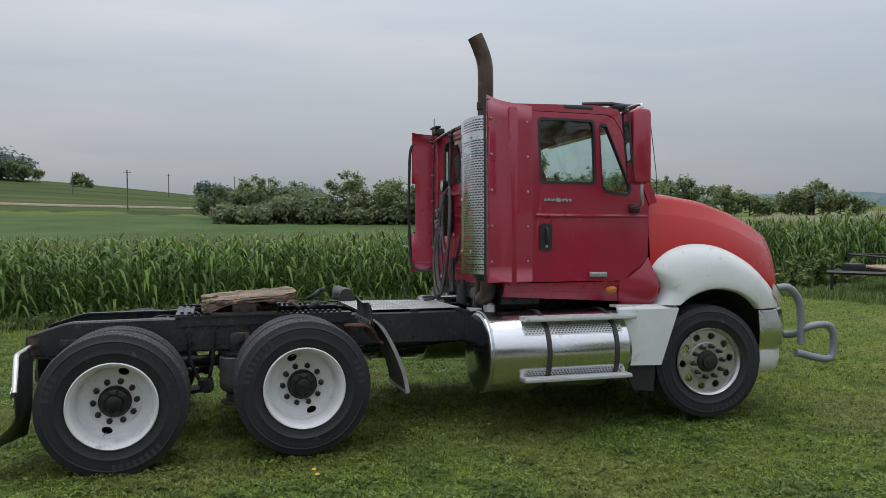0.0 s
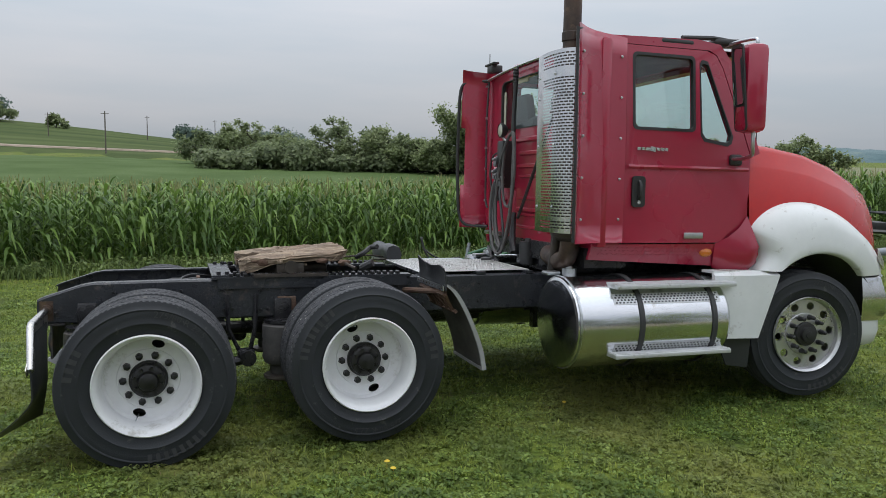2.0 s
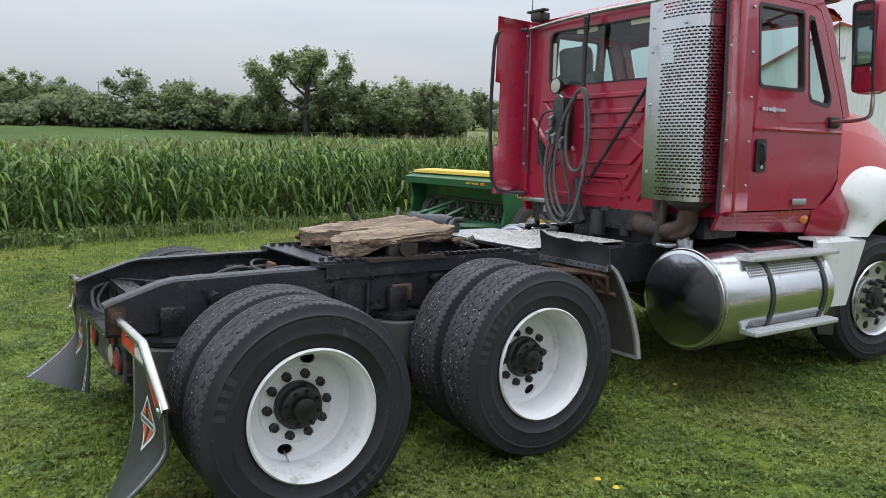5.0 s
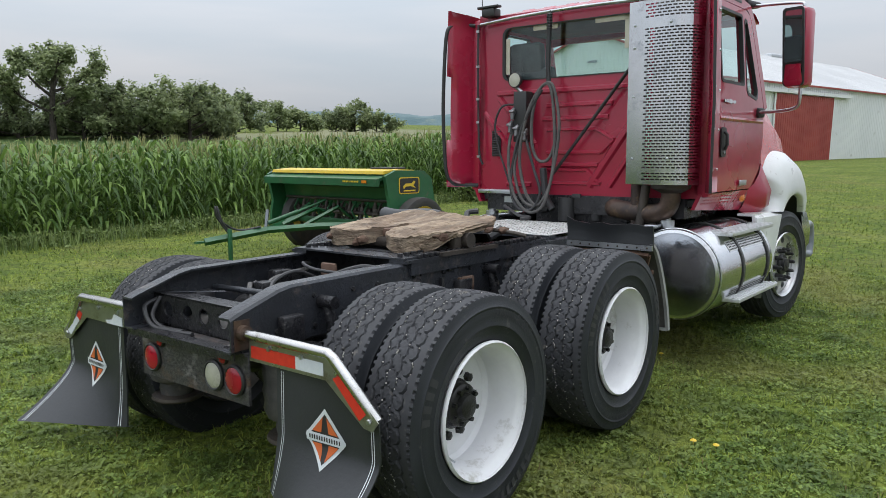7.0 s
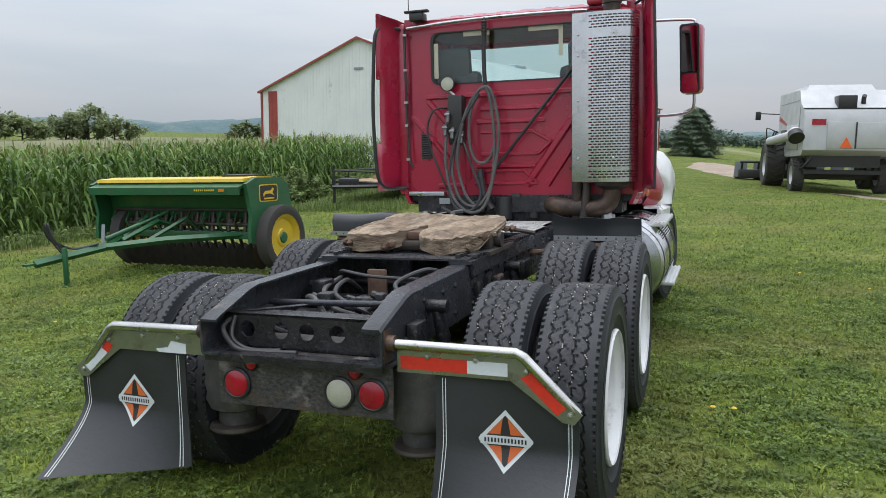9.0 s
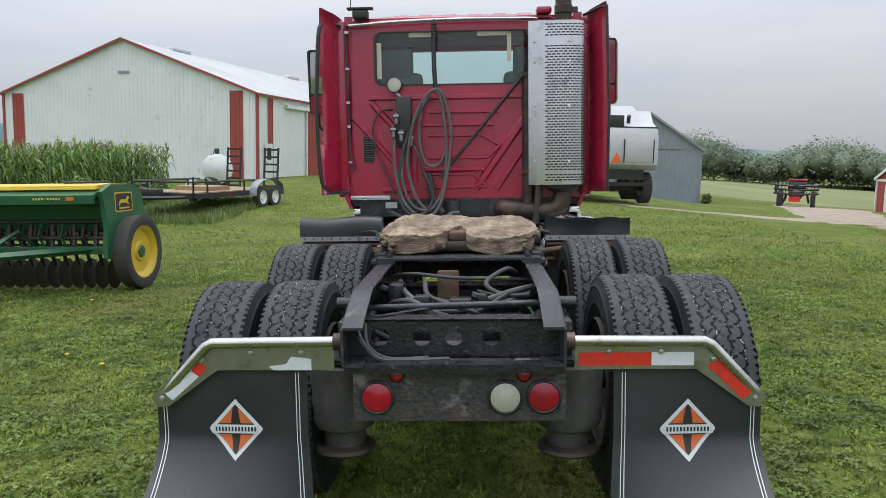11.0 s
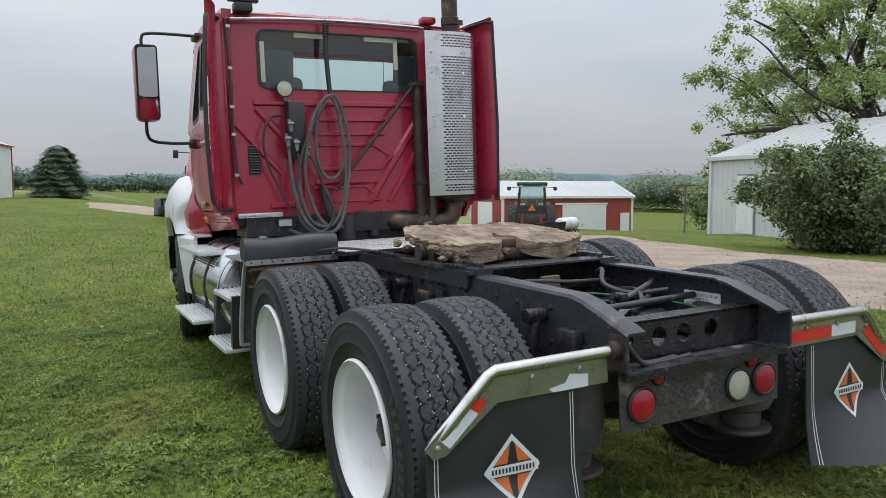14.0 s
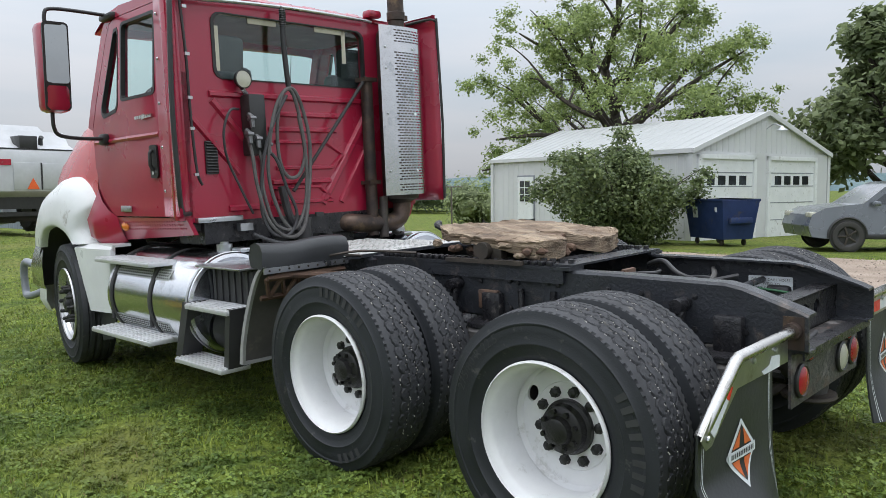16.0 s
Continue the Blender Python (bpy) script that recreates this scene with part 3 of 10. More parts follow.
def drive_rim(material):
    g = Geo()
    g.lathe([(0.296, 0.143), (0.304, 0.134), (0.303, 0.124), (0.290, 0.116), (0.279, 0.107), (0.270, 0.094), (0.268, 0.062), (0.262, 0.050), (0.258, 0.0), (0.256, -0.03), (0.262, -0.055), (0.292, -0.115), (0.300, -0.135)], 72, caps=False)
    disc_with_holes(g, 0.105, 0.262, DISH, 0.014, [(0.215, a, 0.026, 1.45) for a in (270, 90)])
    g.lathe([(0.263, DISH + 0.030), (0.255, DISH + 0.012), (0.244, DISH + 0.001)], 64, caps=False)
    g.lathe([(0.182, DISH + 0.001), (0.178, DISH + 0.006), (0.106, DISH + 0.007)], 48, caps=False)
    return g.mesh("wheel", material, 35)


def drive_hub():
    g, d = Geo(), DISH + 0.042
    g.lathe([(0.112, d - 0.05), (0.112, d - 0.012), (0.100, d - 0.002), (0.096, d + 0.03), (0.088, d + 0.037), (0.060, d + 0.041), (0.052, d + 0.066), (0.044, d + 0.07), (0.0, d + 0.072)], 32, caps=False)
    for k in range(8):
        w = 2 * math.pi * k / 8
        g.cyl((0.078 * math.cos(w), d + 0.035, 0.078 * math.sin(w)), (0.078 * math.cos(w), d + 0.056, 0.078 * math.sin(w)), 0.011, 6)
    return g.mesh("hub", HUB_BLACK, 35)


def valve_stem():
    return Geo().tube([(0.0, DISH - 0.005, -0.225), (0.006, DISH + 0.045, -0.235), (0.010, DISH + 0.085, -0.243)], 0.0045, 6).mesh("valve_stem", ALU, 35)


def nut_mesh(long):
    g = Geo()
    if long:
        g.lathe([(0.021, 0.0), (0.021, 0.02), (0.016, 0.03), (0.016, 0.062), (0.009, 0.07), (0.0, 0.071)], 10, caps=False)
    else:
        g.lathe([(0.027, 0.0), (0.026, 0.006), (0.0205, 0.007), (0.0205, 0.030), (0.012, 0.035), (0.0, 0.036)], 6, caps=False)
    return g.mesh("lug_nut", BLACK if long else HUB_BLACK, 35)


def steer_rim():
    g = Geo()
    g.lathe([(0.297, 0.143), (0.304, 0.132), (0.296, 0.118), (0.284, 0.112), (0.274, 0.085)], 64, caps=False)
    disc_with_holes(g, 0.10, 0.276, 0.082, 0.022, [(0.226, 18 + 36 * k, 0.031, 1.1) for k in range(10)])
    g.lathe([(0.262, 0.08), (0.260, -0.05), (0.292, -0.135)], 48, caps=False)
    g.lathe([(0.168, 0.083), (0.165, 0.095), (0.098, 0.098), (0.098, 0.06)], 48, caps=False)
    return g.mesh("wheel", RIM_ALU, 35)


def steer_hub():
    g = Geo()
    g.lathe([(0.098, 0.06), (0.094, 0.115), (0.088, 0.122), (0.062, 0.124), (0.058, 0.15), (0.035, 0.153), (0.0, 0.153)], 32, caps=False)
    g.lathe([(0.03, 0.15), (0.028, 0.16), (0, 0.162)], 20, caps=False)
    return g.mesh("hub", BLACK, 35)


RIM_D, RIM_INNER, HUB_D, NUT_D, STEM = drive_rim(WHEEL_WHITE), drive_rim(SHADED_WHEEL), drive_hub(), nut_mesh(False), valve_stem()
RIM_S, HUB_S, NUT_S = steer_rim(), steer_hub(), nut_mesh(True)


def wheel(x, y, z, spin, steer=False, flip=False, hub=True, turn=0):
    """One wheel: the rim, with its tyre, hub and nuts as parts. The outer side is at +y before the turn."""
    m = pose(x, y, z, 0, 0, (0 if y > 0 else 180) + turn) @ pose(0, 0, 0, 0, spin, 180 if flip else 0)
    rim = part("wheel", RIM_S if steer else RIM_D if hub else RIM_INNER, None, truck, "polished aluminium wheel with round hand holes" if steer else "white enamelled steel wheel" if hub else "rusty inner steel wheel, darkened as in shade", m=m)
    part("tyre", TYRE_STEER if steer else TYRE_DRIVE, None, rim, "worn black tyre")
    for nm, me in zip(("size_marking", "brand_mark", "model_mark"), SIDE_TEXT):
        tagged(part(nm, me, None, rim), kind="stuff")
    if not steer:
        tagged(part("trapped_stones", GRIT, None, rim, "white stones caught in the tread"), kind="stuff")
    if hub:
        part("hub", HUB_S if steer else HUB_D, None, rim)
        if not steer:
            part("valve_stem", STEM, None, rim)
        for k in range(10):
            w = 2 * math.pi * (k + 0.5) / 10
            q = 0.138 if steer else 0.144
            part("lug_nut", NUT_S if steer else NUT_D, None, rim, m=pose(q * math.cos(w), 0.097 if steer else DISH, q * math.sin(w)))
    return rim


# (side, axle): middle of the outer tyre, and the turn of its wheel
for s, ax, y, z, spin in ((-1, 0.036, 1.112, 0.447, -15), (-1, 1.355, 1.112, 0.497, 200), (1, 0.062, 1.050, 0.424, 62), (1, 1.410, 1.048, 0.470, 118)):
    wheel(ax, s * y, z, spin)
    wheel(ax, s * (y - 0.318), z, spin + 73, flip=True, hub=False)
for s in (-1, 1):
    wheel(4.96, 1.01 * s, 0.512, 12 * s, steer=True, turn=-8)

# axles, banjo housings and drive shaft
g = Geo()
for ax in AXLES:
    g.tube([(ax, -0.9, 0.503), (ax, -0.35, 0.503), (ax, -0.22, 0.505), (ax, 0, 0.51), (ax, 0.22, 0.505), (ax, 0.35, 0.503), (ax, 0.9, 0.503)], [0.075, 0.08, 0.13, 0.21, 0.13, 0.08, 0.075], 18)
    g.lathe([(0.0, 0.0), (0.10, 0.02), (0.17, 0.10), (0.19, 0.2)], 20, "x", (ax + 0.1, 0, 0.52))
part("drive_axle", g, GREASE, truck)
g = Geo().tube([(0.35, 0, 0.55), (1.05, 0, 0.55)], 0.05, 12).tube([(1.6, 0, 0.56), (3.4, 0, 0.72)], 0.055, 12)
part("drive_shaft", g, GREASE, truck)
g = Geo().tube([(FRONT, -0.9, 0.47), (FRONT, -0.5, 0.42), (FRONT, 0.5, 0.42), (FRONT, 0.9, 0.47)], 0.06, 10)
part("front_axle", g, GREASE, truck)

# frame rails
RAIL = [(-0.66, 0.855), (-0.62, 0.872), (-0.40, 0.945), (-0.33, 0.958), (0.2, 0.965), (2.0, 0.965), (5.7, 0.965)]
RAIL_LOW = [(-0.66, 0.70), (-0.62, 0.70), (-0.40, 0.69), (-0.33, 0.69), (0.2, 0.69), (2.0, 0.69), (5.7, 0.69)]


def rail():
    g = Geo()
    rows = []
    for (x, zt), (_, zb) in zip(RAIL, RAIL_LOW):
        y0, y1, t = 0.432, 0.345, 0.010
        rows.append([(x, y1, zt), (x, y0 - 0.01, zt), (x, y0, zt - 0.012), (x, y0, zb + 0.012), (x, y0 - 0.01, zb), (x, y1, zb),
                     (x, y1, zb + t), (x, y0 - t, zb + t), (x, y0 - t, zt - t), (x, y1, zt - t)])
    return g.loft(rows, closed=True, cap=True)


RG = rail()
part("frame_rail", RG, FRAME_TOP, truck, "black steel frame rail with a tapered tail")
part("frame_rail", RG.flipped(), FRAME_TOP, truck, "black steel frame rail with a tapered tail")

# cab shell
CX0, CW = 3.06, 1.055


def side_place(s):
    """Cab side: leans in towards the roof."""
    return lambda u, v, w: (u, s * (CW - w - max(0.0, v - 1.95) * 0.075 - max(0.0, 1.3 - v) * 0.25), v)


DOOR = [(3.26, 1.245), (4.13, 1.245), (4.30, 1.40), (4.375, 1.62), (4.375, 1.90), (4.30, 2.10), (4.12, 2.56), (4.06, 2.655), (3.98, 2.685), (3.26, 2.685)]
WIN = rounded(3.345, 2.085, 3.86, 2.625, 0.035)
VENT = [(3.935, 2.60), (3.985, 2.59), (4.20, 2.06), (4.185, 2.01), (4.15, 1.99), (3.955, 2.02), (3.925, 2.06), (3.915, 2.57)]


def shrink(ring, d):
    cx, cy = sum(p[0] for p in ring) / len(ring), sum(p[1] for p in ring) / len(ring)
    return [(cx + (u - cx) * (1 - d / max(1e-6, math.hypot(u - cx, v - cy))), cy + (v - cy) * (1 - d / max(1e-6, math.hypot(u - cx, v - cy)))) for u, v in ring]


def cab_side(s):
    door = part("door", Geo().panel(DOOR, [WIN, VENT], side_place(s), 0.05), MAROON, truck, "maroon cab door with a fixed vent window")
    for ring, nm in ((WIN, "window"), (VENT, "vent_window")):
        g = Geo().pane(ring, lambda u, v, w: side_place(s)(u, v, 0.022))
        glass_ob = part(nm, g, CAB_GLASS, door)
        glass_ob.visible_shadow = False
        part("window_seal", Geo().panel(shrink(ring, -0.016), [shrink(ring, 0.012)], lambda u, v, w: side_place(s)(u, v, -0.003 + w), 0.03), BLACK, door)
    # handle, raised crease, reflector, badge
    y = s * CW
    g = Geo().panel(rounded(3.335, 1.51, 3.445, 1.735, 0.025), [], lambda u, v, w: (u, y + s * (0.006 - w), v), 0.012)
    cup = part("door_handle", g, BLACK, door, "black pull handle in a recessed cup")
    g = Geo().tube([(3.39, y + s * 0.008, 1.70), (3.39, y + s * 0.028, 1.68), (3.39, y + s * 0.030, 1.60), (3.39, y + s * 0.012, 1.565)], 0.013, 8)
    part("grip", g, BLACK, cup)
    part("lock", Geo().cyl((3.39, y + s * 0.004, 1.545), (3.39, y + s * 0.014, 1.545), 0.014, 14), CHROME, cup)
    part("crease", Geo().loft([[(u, y + s * a, 1.80 + b) for a, b in ((0, 0.02), (0.007, 0.004), (0, -0.012))] for u in np.linspace(3.30, 4.36, 14)]), MAROON, door)
    g = Geo()
    for k, w in enumerate((0.030, 0.026, 0.034, 0.05, 0.028, 0.03, 0.026)):
        x0 = 3.365 + sum((0.036, 0.032, 0.04, 0.056, 0.034, 0.036, 0.03)[:k])
        g.box((x0 + w / 2, y + s * 0.004, 1.935), (w, 0.008, 0.022 if k != 3 else 0.034), (0, 12 if k > 2 else 0, 0))
    part("badge", g, CHROME, door, "chrome script badge as plain bars")
    part("reflector_plate", Geo().box((3.88, y + s * 0.004, 1.30), (0.17, 0.01, 0.045), bevel=0.004), ALU, door)
    # a jamb and sill under the door
    g = Geo().panel([(3.03, 1.12), (4.28, 1.05), (4.38, 1.30), (4.375, 1.62), (4.30, 1.40), (4.13, 1.235), (3.03, 1.235)], [],
                    lambda u, v, w: (u, s * (CW - 0.012 - w - max(0, 1.25 - v) * 0.45), v), 0.03)
    sill = part("sill", g, MAROON, truck, "embossed maroon step sill below the door")
    g = Geo()
    for i in range(26):
        for j in range(3):
            u = 3.10 + i * 0.038 + (j % 2) * 0.019
            v = 1.215 - j * 0.025 - i * 0.0008
            g.box((u, s * (CW - 0.010 - (1.25 - v) * 0.45), v), (0.018, 0.004, 0.006), (0, 30 if (i + j) % 2 else -30, 0))
    part("tread_pattern", g, MAROON, sill)
    part("side_marker", Geo().lathe([(0.045, 0), (0.042, 0.012), (0.026, 0.024), (0.0, 0.027)], 20, "y" , (0, 0, 0), caps=False).turned(
        pose(4.035, s * 1.004, 1.167) @ Matrix.Scale(s, 4, (0, 1, 0)) @ Matrix.Diagonal((1.25, 1, 0.8, 1))), AMBER_LENS, truck, "amber side marker lamp")
    # lower cowl flare ahead of the door
    g = Geo().loft([[(4.10, s * 1.035, 1.24), (4.10, s * 1.02, 1.16), (4.12, s * 0.985, 1.09), (4.14, s * 0.95, 1.04)], [(4.20, s * 1.055, 1.285), (4.21, s * 1.075, 1.18), (4.22, s * 1.065, 1.08), (4.23, s * 1.02, 1.025)], [(4.30, s * 1.06, 1.36), (4.33, s * 1.115, 1.21), (4.34, s * 1.11, 1.08), (4.33, s * 1.05, 1.02)],
                    [(4.375, s * 1.05, 1.45), (4.425, s * 1.135, 1.22), (4.415, s * 1.12, 1.09), (4.385, s * 1.06, 1.025)], [(4.395, s * 1.02, 1.45), (4.455, s * 1.10, 1.21), (4.44, s * 1.09, 1.09), (4.41, s * 1.03, 1.03)]])
    part("cowl_flare", g, MAROON, truck, smooth=60)
    part("cowl_gap", Geo().span((4.36, s * 0.86, 1.05), (4.49, s * 1.02, 1.44)), BLACK, truck)
    # pillars and roof rail
    g = Geo().panel([(CX0, 1.235), (3.255, 1.235), (3.255, 2.69), (4.0, 2.69), (4.065, 2.66), (4.125, 2.565), (4.31, 2.10), (4.385, 1.9), (4.46, 1.93), (4.40, 2.12), (4.20, 2.62), (4.10, 2.74), (3.9, 2.765), (CX0, 2.74)],
                    [], side_place(s), 0.07)
    part("door_frame", g, MAROON, truck)


for s in (-1, 1):
    cab_side(s)

# roof: a shallow crowned panel with ribs, and the visor
rows = []
for x, z in ((3.04, 2.70), (3.10, 2.745), (3.3, 2.765), (3.7, 2.775), (4.0, 2.77), (4.14, 2.735), (4.21, 2.66), (4.23, 2.62)):
    rows.append([(x, 0.995 * math.sin(a) ** 1 if abs(a) < 1.57 else 0.995 * (1 if a > 0 else -1), z - 0.055 * (1 - math.cos(a)) ** 1.5) for a in np.linspace(-1.5708, 1.5708, 25)])
roof = part("roof", Geo().loft(rows), MAROON, truck, "maroon cab roof with pressed ribs", smooth=60)
g = Geo()
for y in np.linspace(-0.52, 0.52, 6):
    g.loft([[(x, y - 0.07, z - 0.004), (x, y - 0.05, z + 0.006), (x, y + 0.05, z + 0.006), (x, y + 0.07, z - 0.004)] for x, z in ((3.06, 2.712), (3.10, 2.744), (3.3, 2.763), (3.7, 2.773), (3.95, 2.769))], cap=False)
part("roof_rib", g, MAROON, roof)
part("headliner", Geo().span((3.08, -0.96, 2.655), (4.15, 0.96, 2.665)), INTERIOR, truck)
g = Geo().loft([[(x, y, z) for y in np.linspace(-0.98, 0.98, 9)] for x, z in ((4.10, 2.70), (4.26, 2.70), (4.38, 2.645), (4.385, 2.63), (4.25, 2.66), (4.10, 2.66))])
part("sun_visor", g, MAROON, truck, "maroon sun visor above the windscreen")
g = Geo().loft([[(4.23, y, 2.62) for y in np.linspace(-0.95, 0.95, 9)], [(4.44 + 0.1 * (1 - (y / 1.0) ** 2), y, 2.00) for y in np.linspace(-0.97, 0.97, 9)]])
ws = part("windscreen", g, CAB_GLASS, truck)
ws.visible_shadow = False

# back wall with its window and pressed ribs
BW = rounded(-0.575, 2.165, 0.745, 2.608, 0.07)
g = Geo().panel([(-1.0, 1.20), (1.0, 1.20), (1.03, 1.6), (1.02, 2.2), (0.985, 2.66), (0.90, 2.72), (-0.90, 2.72), (-0.985, 2.66), (-1.02, 2.2), (-1.03, 1.6)], [BW],
                lambda u, v, w: (CX0 + w, u, v), 0.06)
back = part("back_wall", g, MAROON, truck, "maroon pressed steel cab back wall")
gl = part("back_window", Geo().pane(BW, lambda u, v, w: (CX0 + 0.02, u, v)), CAB_GLASS, back)
gl.visible_shadow = False
part("window_seal", Geo().panel(shrink(BW, -0.008), [shrink(BW, 0.016)], lambda u, v, w: (CX0 - 0.008 + w, u, v), 0.03), BLACK, back)
for u0, v0, u1, v1 in ((-0.12, 2.565, -0.40, 2.604), (-0.41, 2.35, -0.375, 2.604), (0.455, 2.563, 0.22, 2.604), (0.735, 2.22, 0.69, 2.52)):
    part("masking_tape", Geo().span((CX0 + 0.013, u0, v0), (CX0 + 0.018, u1, v1)), MASKING, back, "strip of cream masking tape")


def rib(g, pts, w, h=0.022):
    """A raised pressed rib along a line on the back wall."""
    for (a, b), (c, d) in zip(pts, pts[1:]):
        t = Vector((c - a, d - b)).normalized()
        n = Vector((-t.y, t.x))
        rows = []
        for p in ((a, b), (c, d)):
            rows.append([(CX0 - q, p[0] + n.x * k * w, p[1] + n.y * k * w) for k, q in ((-0.5, -0.002), (-0.24, h), (0.24, h), (0.5, -0.002))])
        g.loft(rows, cap=True)


g = Geo()
rib(g, [(0.80, 2.06), (-0.60, 2.06)], 0.05)
for v, a, b in ((1.94, 0.30, -0.30), (1.83, 0.34, -0.26), (1.45, 0.34, -0.18)):
    rib(g, [(a, v), (b, v)], 0.045)
for v0, v1, tip in ((1.69, 1.58, -0.28), ):
    rib(g, [(0.30, 1.74), (-0.16, 1.74), (-0.31, 1.65), (-0.20, 1.55), (0.30, 1.55)], 0.035)
rib(g, [(0.36, 1.41), (-0.08, 1.41), (-0.20, 1.30), (0.36, 1.30)], 0.035)
rib(g, [(-0.56, 1.93), (-0.10, 1.28)], 0.075)
rib(g, [(-0.56, 1.70), (-0.28, 1.28)], 0.055)
rib(g, [(0.78, 2.02), (0.42, 1.62), (0.42, 1.34)], 0.06)
rib(g, [(0.94, 1.90), (0.60, 1.52)], 0.05)
rib(g, [(0.70, 1.28), (0.45, 1.28)], 0.05)
part("pressed_rib", g, MAROON, back)
part("cab_floor", Geo().span((3.1, -0.98, 1.14), (4.4, 0.98, 1.19)), POLY, truck)
part("dashboard", Geo().span((4.12, -0.97, 1.55), (4.42, 0.97, 2.02), bevel=0.06), INTERIOR, truck)


def seat(y):
    s = part("seat", Geo().box((3.52, y, 1.60), (0.5, 0.5, 0.16), bevel=0.05), SEAT_CLOTH, truck, "grey cloth cab seat")
    part("backrest", Geo().box((3.30, y, 1.96), (0.13, 0.5, 0.66), (0, -10, 0), bevel=0.05), SEAT_CLOTH, s)
    part("headrest", Geo().box((3.21, y, 2.36), (0.10, 0.34, 0.26), (0, -8, 0), bevel=0.045), SEAT_CLOTH, s)
    part("pedestal", Geo().box((3.52, y, 1.36), (0.34, 0.3, 0.34)), POLY, s)


seat(0.60)
seat(-0.60)
g = Geo().tube([(3.98 + 0.10 * math.sin(w), 0.60 + 0.22 * math.cos(w), 2.03 + 0.20 * math.sin(w)) for w in np.linspace(0, 2 * math.pi, 28, endpoint=False)], 0.014, 8, closed=True)
g.tube([(3.98, 0.60, 2.03), (4.15, 0.60, 1.85)], 0.025, 8)
for w in (0.3, 2.84, 4.7):
    g.tube([(3.98, 0.60, 2.03), (3.98 + 0.10 * math.sin(w), 0.60 + 0.22 * math.cos(w), 2.03 + 0.20 * math.sin(w))], 0.012, 6)
part("steering_wheel", g, BLACK, truck)


# side extenders behind the cab
def extender(s):
    plan = [(3.262, 1.066), (3.20, 1.072), (3.08, 1.082), (2.98, 1.10), (2.90, 1.135), (2.85, 1.165), (2.815, 1.185)]
    rows = []
    for k, (x, y) in enumerate(plan):
        top = 2.715 + 0.055 * k / 6
        lean = lambda z: -max(0, z - 1.95) * 0.03
        col = [(x, s * (y + lean(z)), z) for z in np.linspace(1.25 + (0.0 if k else 0.0), top, 12)]
        rows.append(col)
    inner = [[(p[0] + 0.004, p[1] - s * 0.022, p[2]) for p in r] for r in rows]
    g = Geo()
    if s > 0:
        # the left one has a tall hand opening at its rear edge
        for part_rows in (rows, inner):
            g.loft(part_rows[:6]).loft([r[:4] for r in part_rows[5:]]).loft([r[7:] for r in part_rows[5:]])
        for r0, r1 in ((3, 3), (7, 7)):
            g.loft([[r[r0] for r in rows[5:]], [r[r1] for r in inner[5:]]])
        g.loft([rows[5][3:8], inner[5][3:8]]).loft([rows[-1][:4], inner[-1][:4]]).loft([rows[-1][7:], inner[-1][7:]])
    else:
        g.loft(rows).loft(inner).loft([rows[-1], inner[-1]])
    for e in (0, -1):
        g.loft([[r[e] for r in rows], [r[e] for r in inner]])
    ob = part("side_extender", g, MAROON, truck, "maroon side extender fairing with a row of bolts")
    b = bmesh.new()
    b.from_mesh(ob.data)
    bmesh.ops.remove_doubles(b, verts=b.verts[:], dist=1e-5)
    b.to_mesh(ob.data)
    b.free()
    for z in np.linspace(1.42, 2.58, 5):
        for x, y in ((2.86, 1.166), (3.215, 1.075)):
            part("bolt", Geo().lathe([(0.011, 0), (0.009, 0.006), (0, 0.008)], 10, caps=False).turned(pose(x, s * (y - max(0, z - 1.95) * 0.03), z) @ Matrix.Scale(s, 4, (0, 1, 0))), ALU, ob)
    return ob


for s in (-1, 1):
    extender(s)
    part("corner_post", Geo().box((3.085, s * 1.035, 1.96), (0.09, 0.10, 1.50), bevel=0.03), MAROON, truck)

# hood, fenders and bumper
NOSE = pose(-0.04, 0, 0)
xs = [4.40, 4.70, 5.05, 5.40, 5.70, 5.90, 6.005, 6.035]
zc = [2.06, 2.045, 2.00, 1.905, 1.795, 1.69, 1.585, 1.47]
zs = [2.015, 2.00, 1.955, 1.86, 1.74, 1.635, 1.525, 1.42]
ys = [0.93, 0.90, 0.86, 0.81, 0.75, 0.70, 0.64, 0.58]
yl = [1.05, 1.04, 1.02, 0.99, 0.94, 0.86, 0.76, 0.68]
zl = [1.10, 1.18, 1.30, 1.25, 1.10, 0.98, 0.92, 0.90]
rows = []
for x, a, b, y1, y2, z2 in zip(xs, zc, zs, ys, yl, zl):
    half = [(x, 0, a), (x, y1 * 0.5, a - 0.012), (x, y1 * 0.85, b + 0.018), (x, y1, b - 0.01), (x, y1 + 0.025, b - 0.05), (x, y1 * 0.45 + y2 * 0.55, b - 0.17), (x, y1 * 0.35 + y2 * 0.65, b - 0.19), (x, y2, (b - 0.19) * 0.35 + z2 * 0.65), (x, y2, z2)]
    rows.append([(p[0], -p[1], p[2]) for p in half[:0:-1]] + half)
part("hood", Geo().loft(rows), SCARLET, truck, "sun-faded red hood sloping to the nose", smooth=50)
part("grille", Geo().panel([(-0.60, 0.95), (0.60, 0.95), (0.56, 1.42), (-0.56, 1.42)], [], lambda u, v, w: (5.99 + w, u, v), 0.02), CHROME, truck)


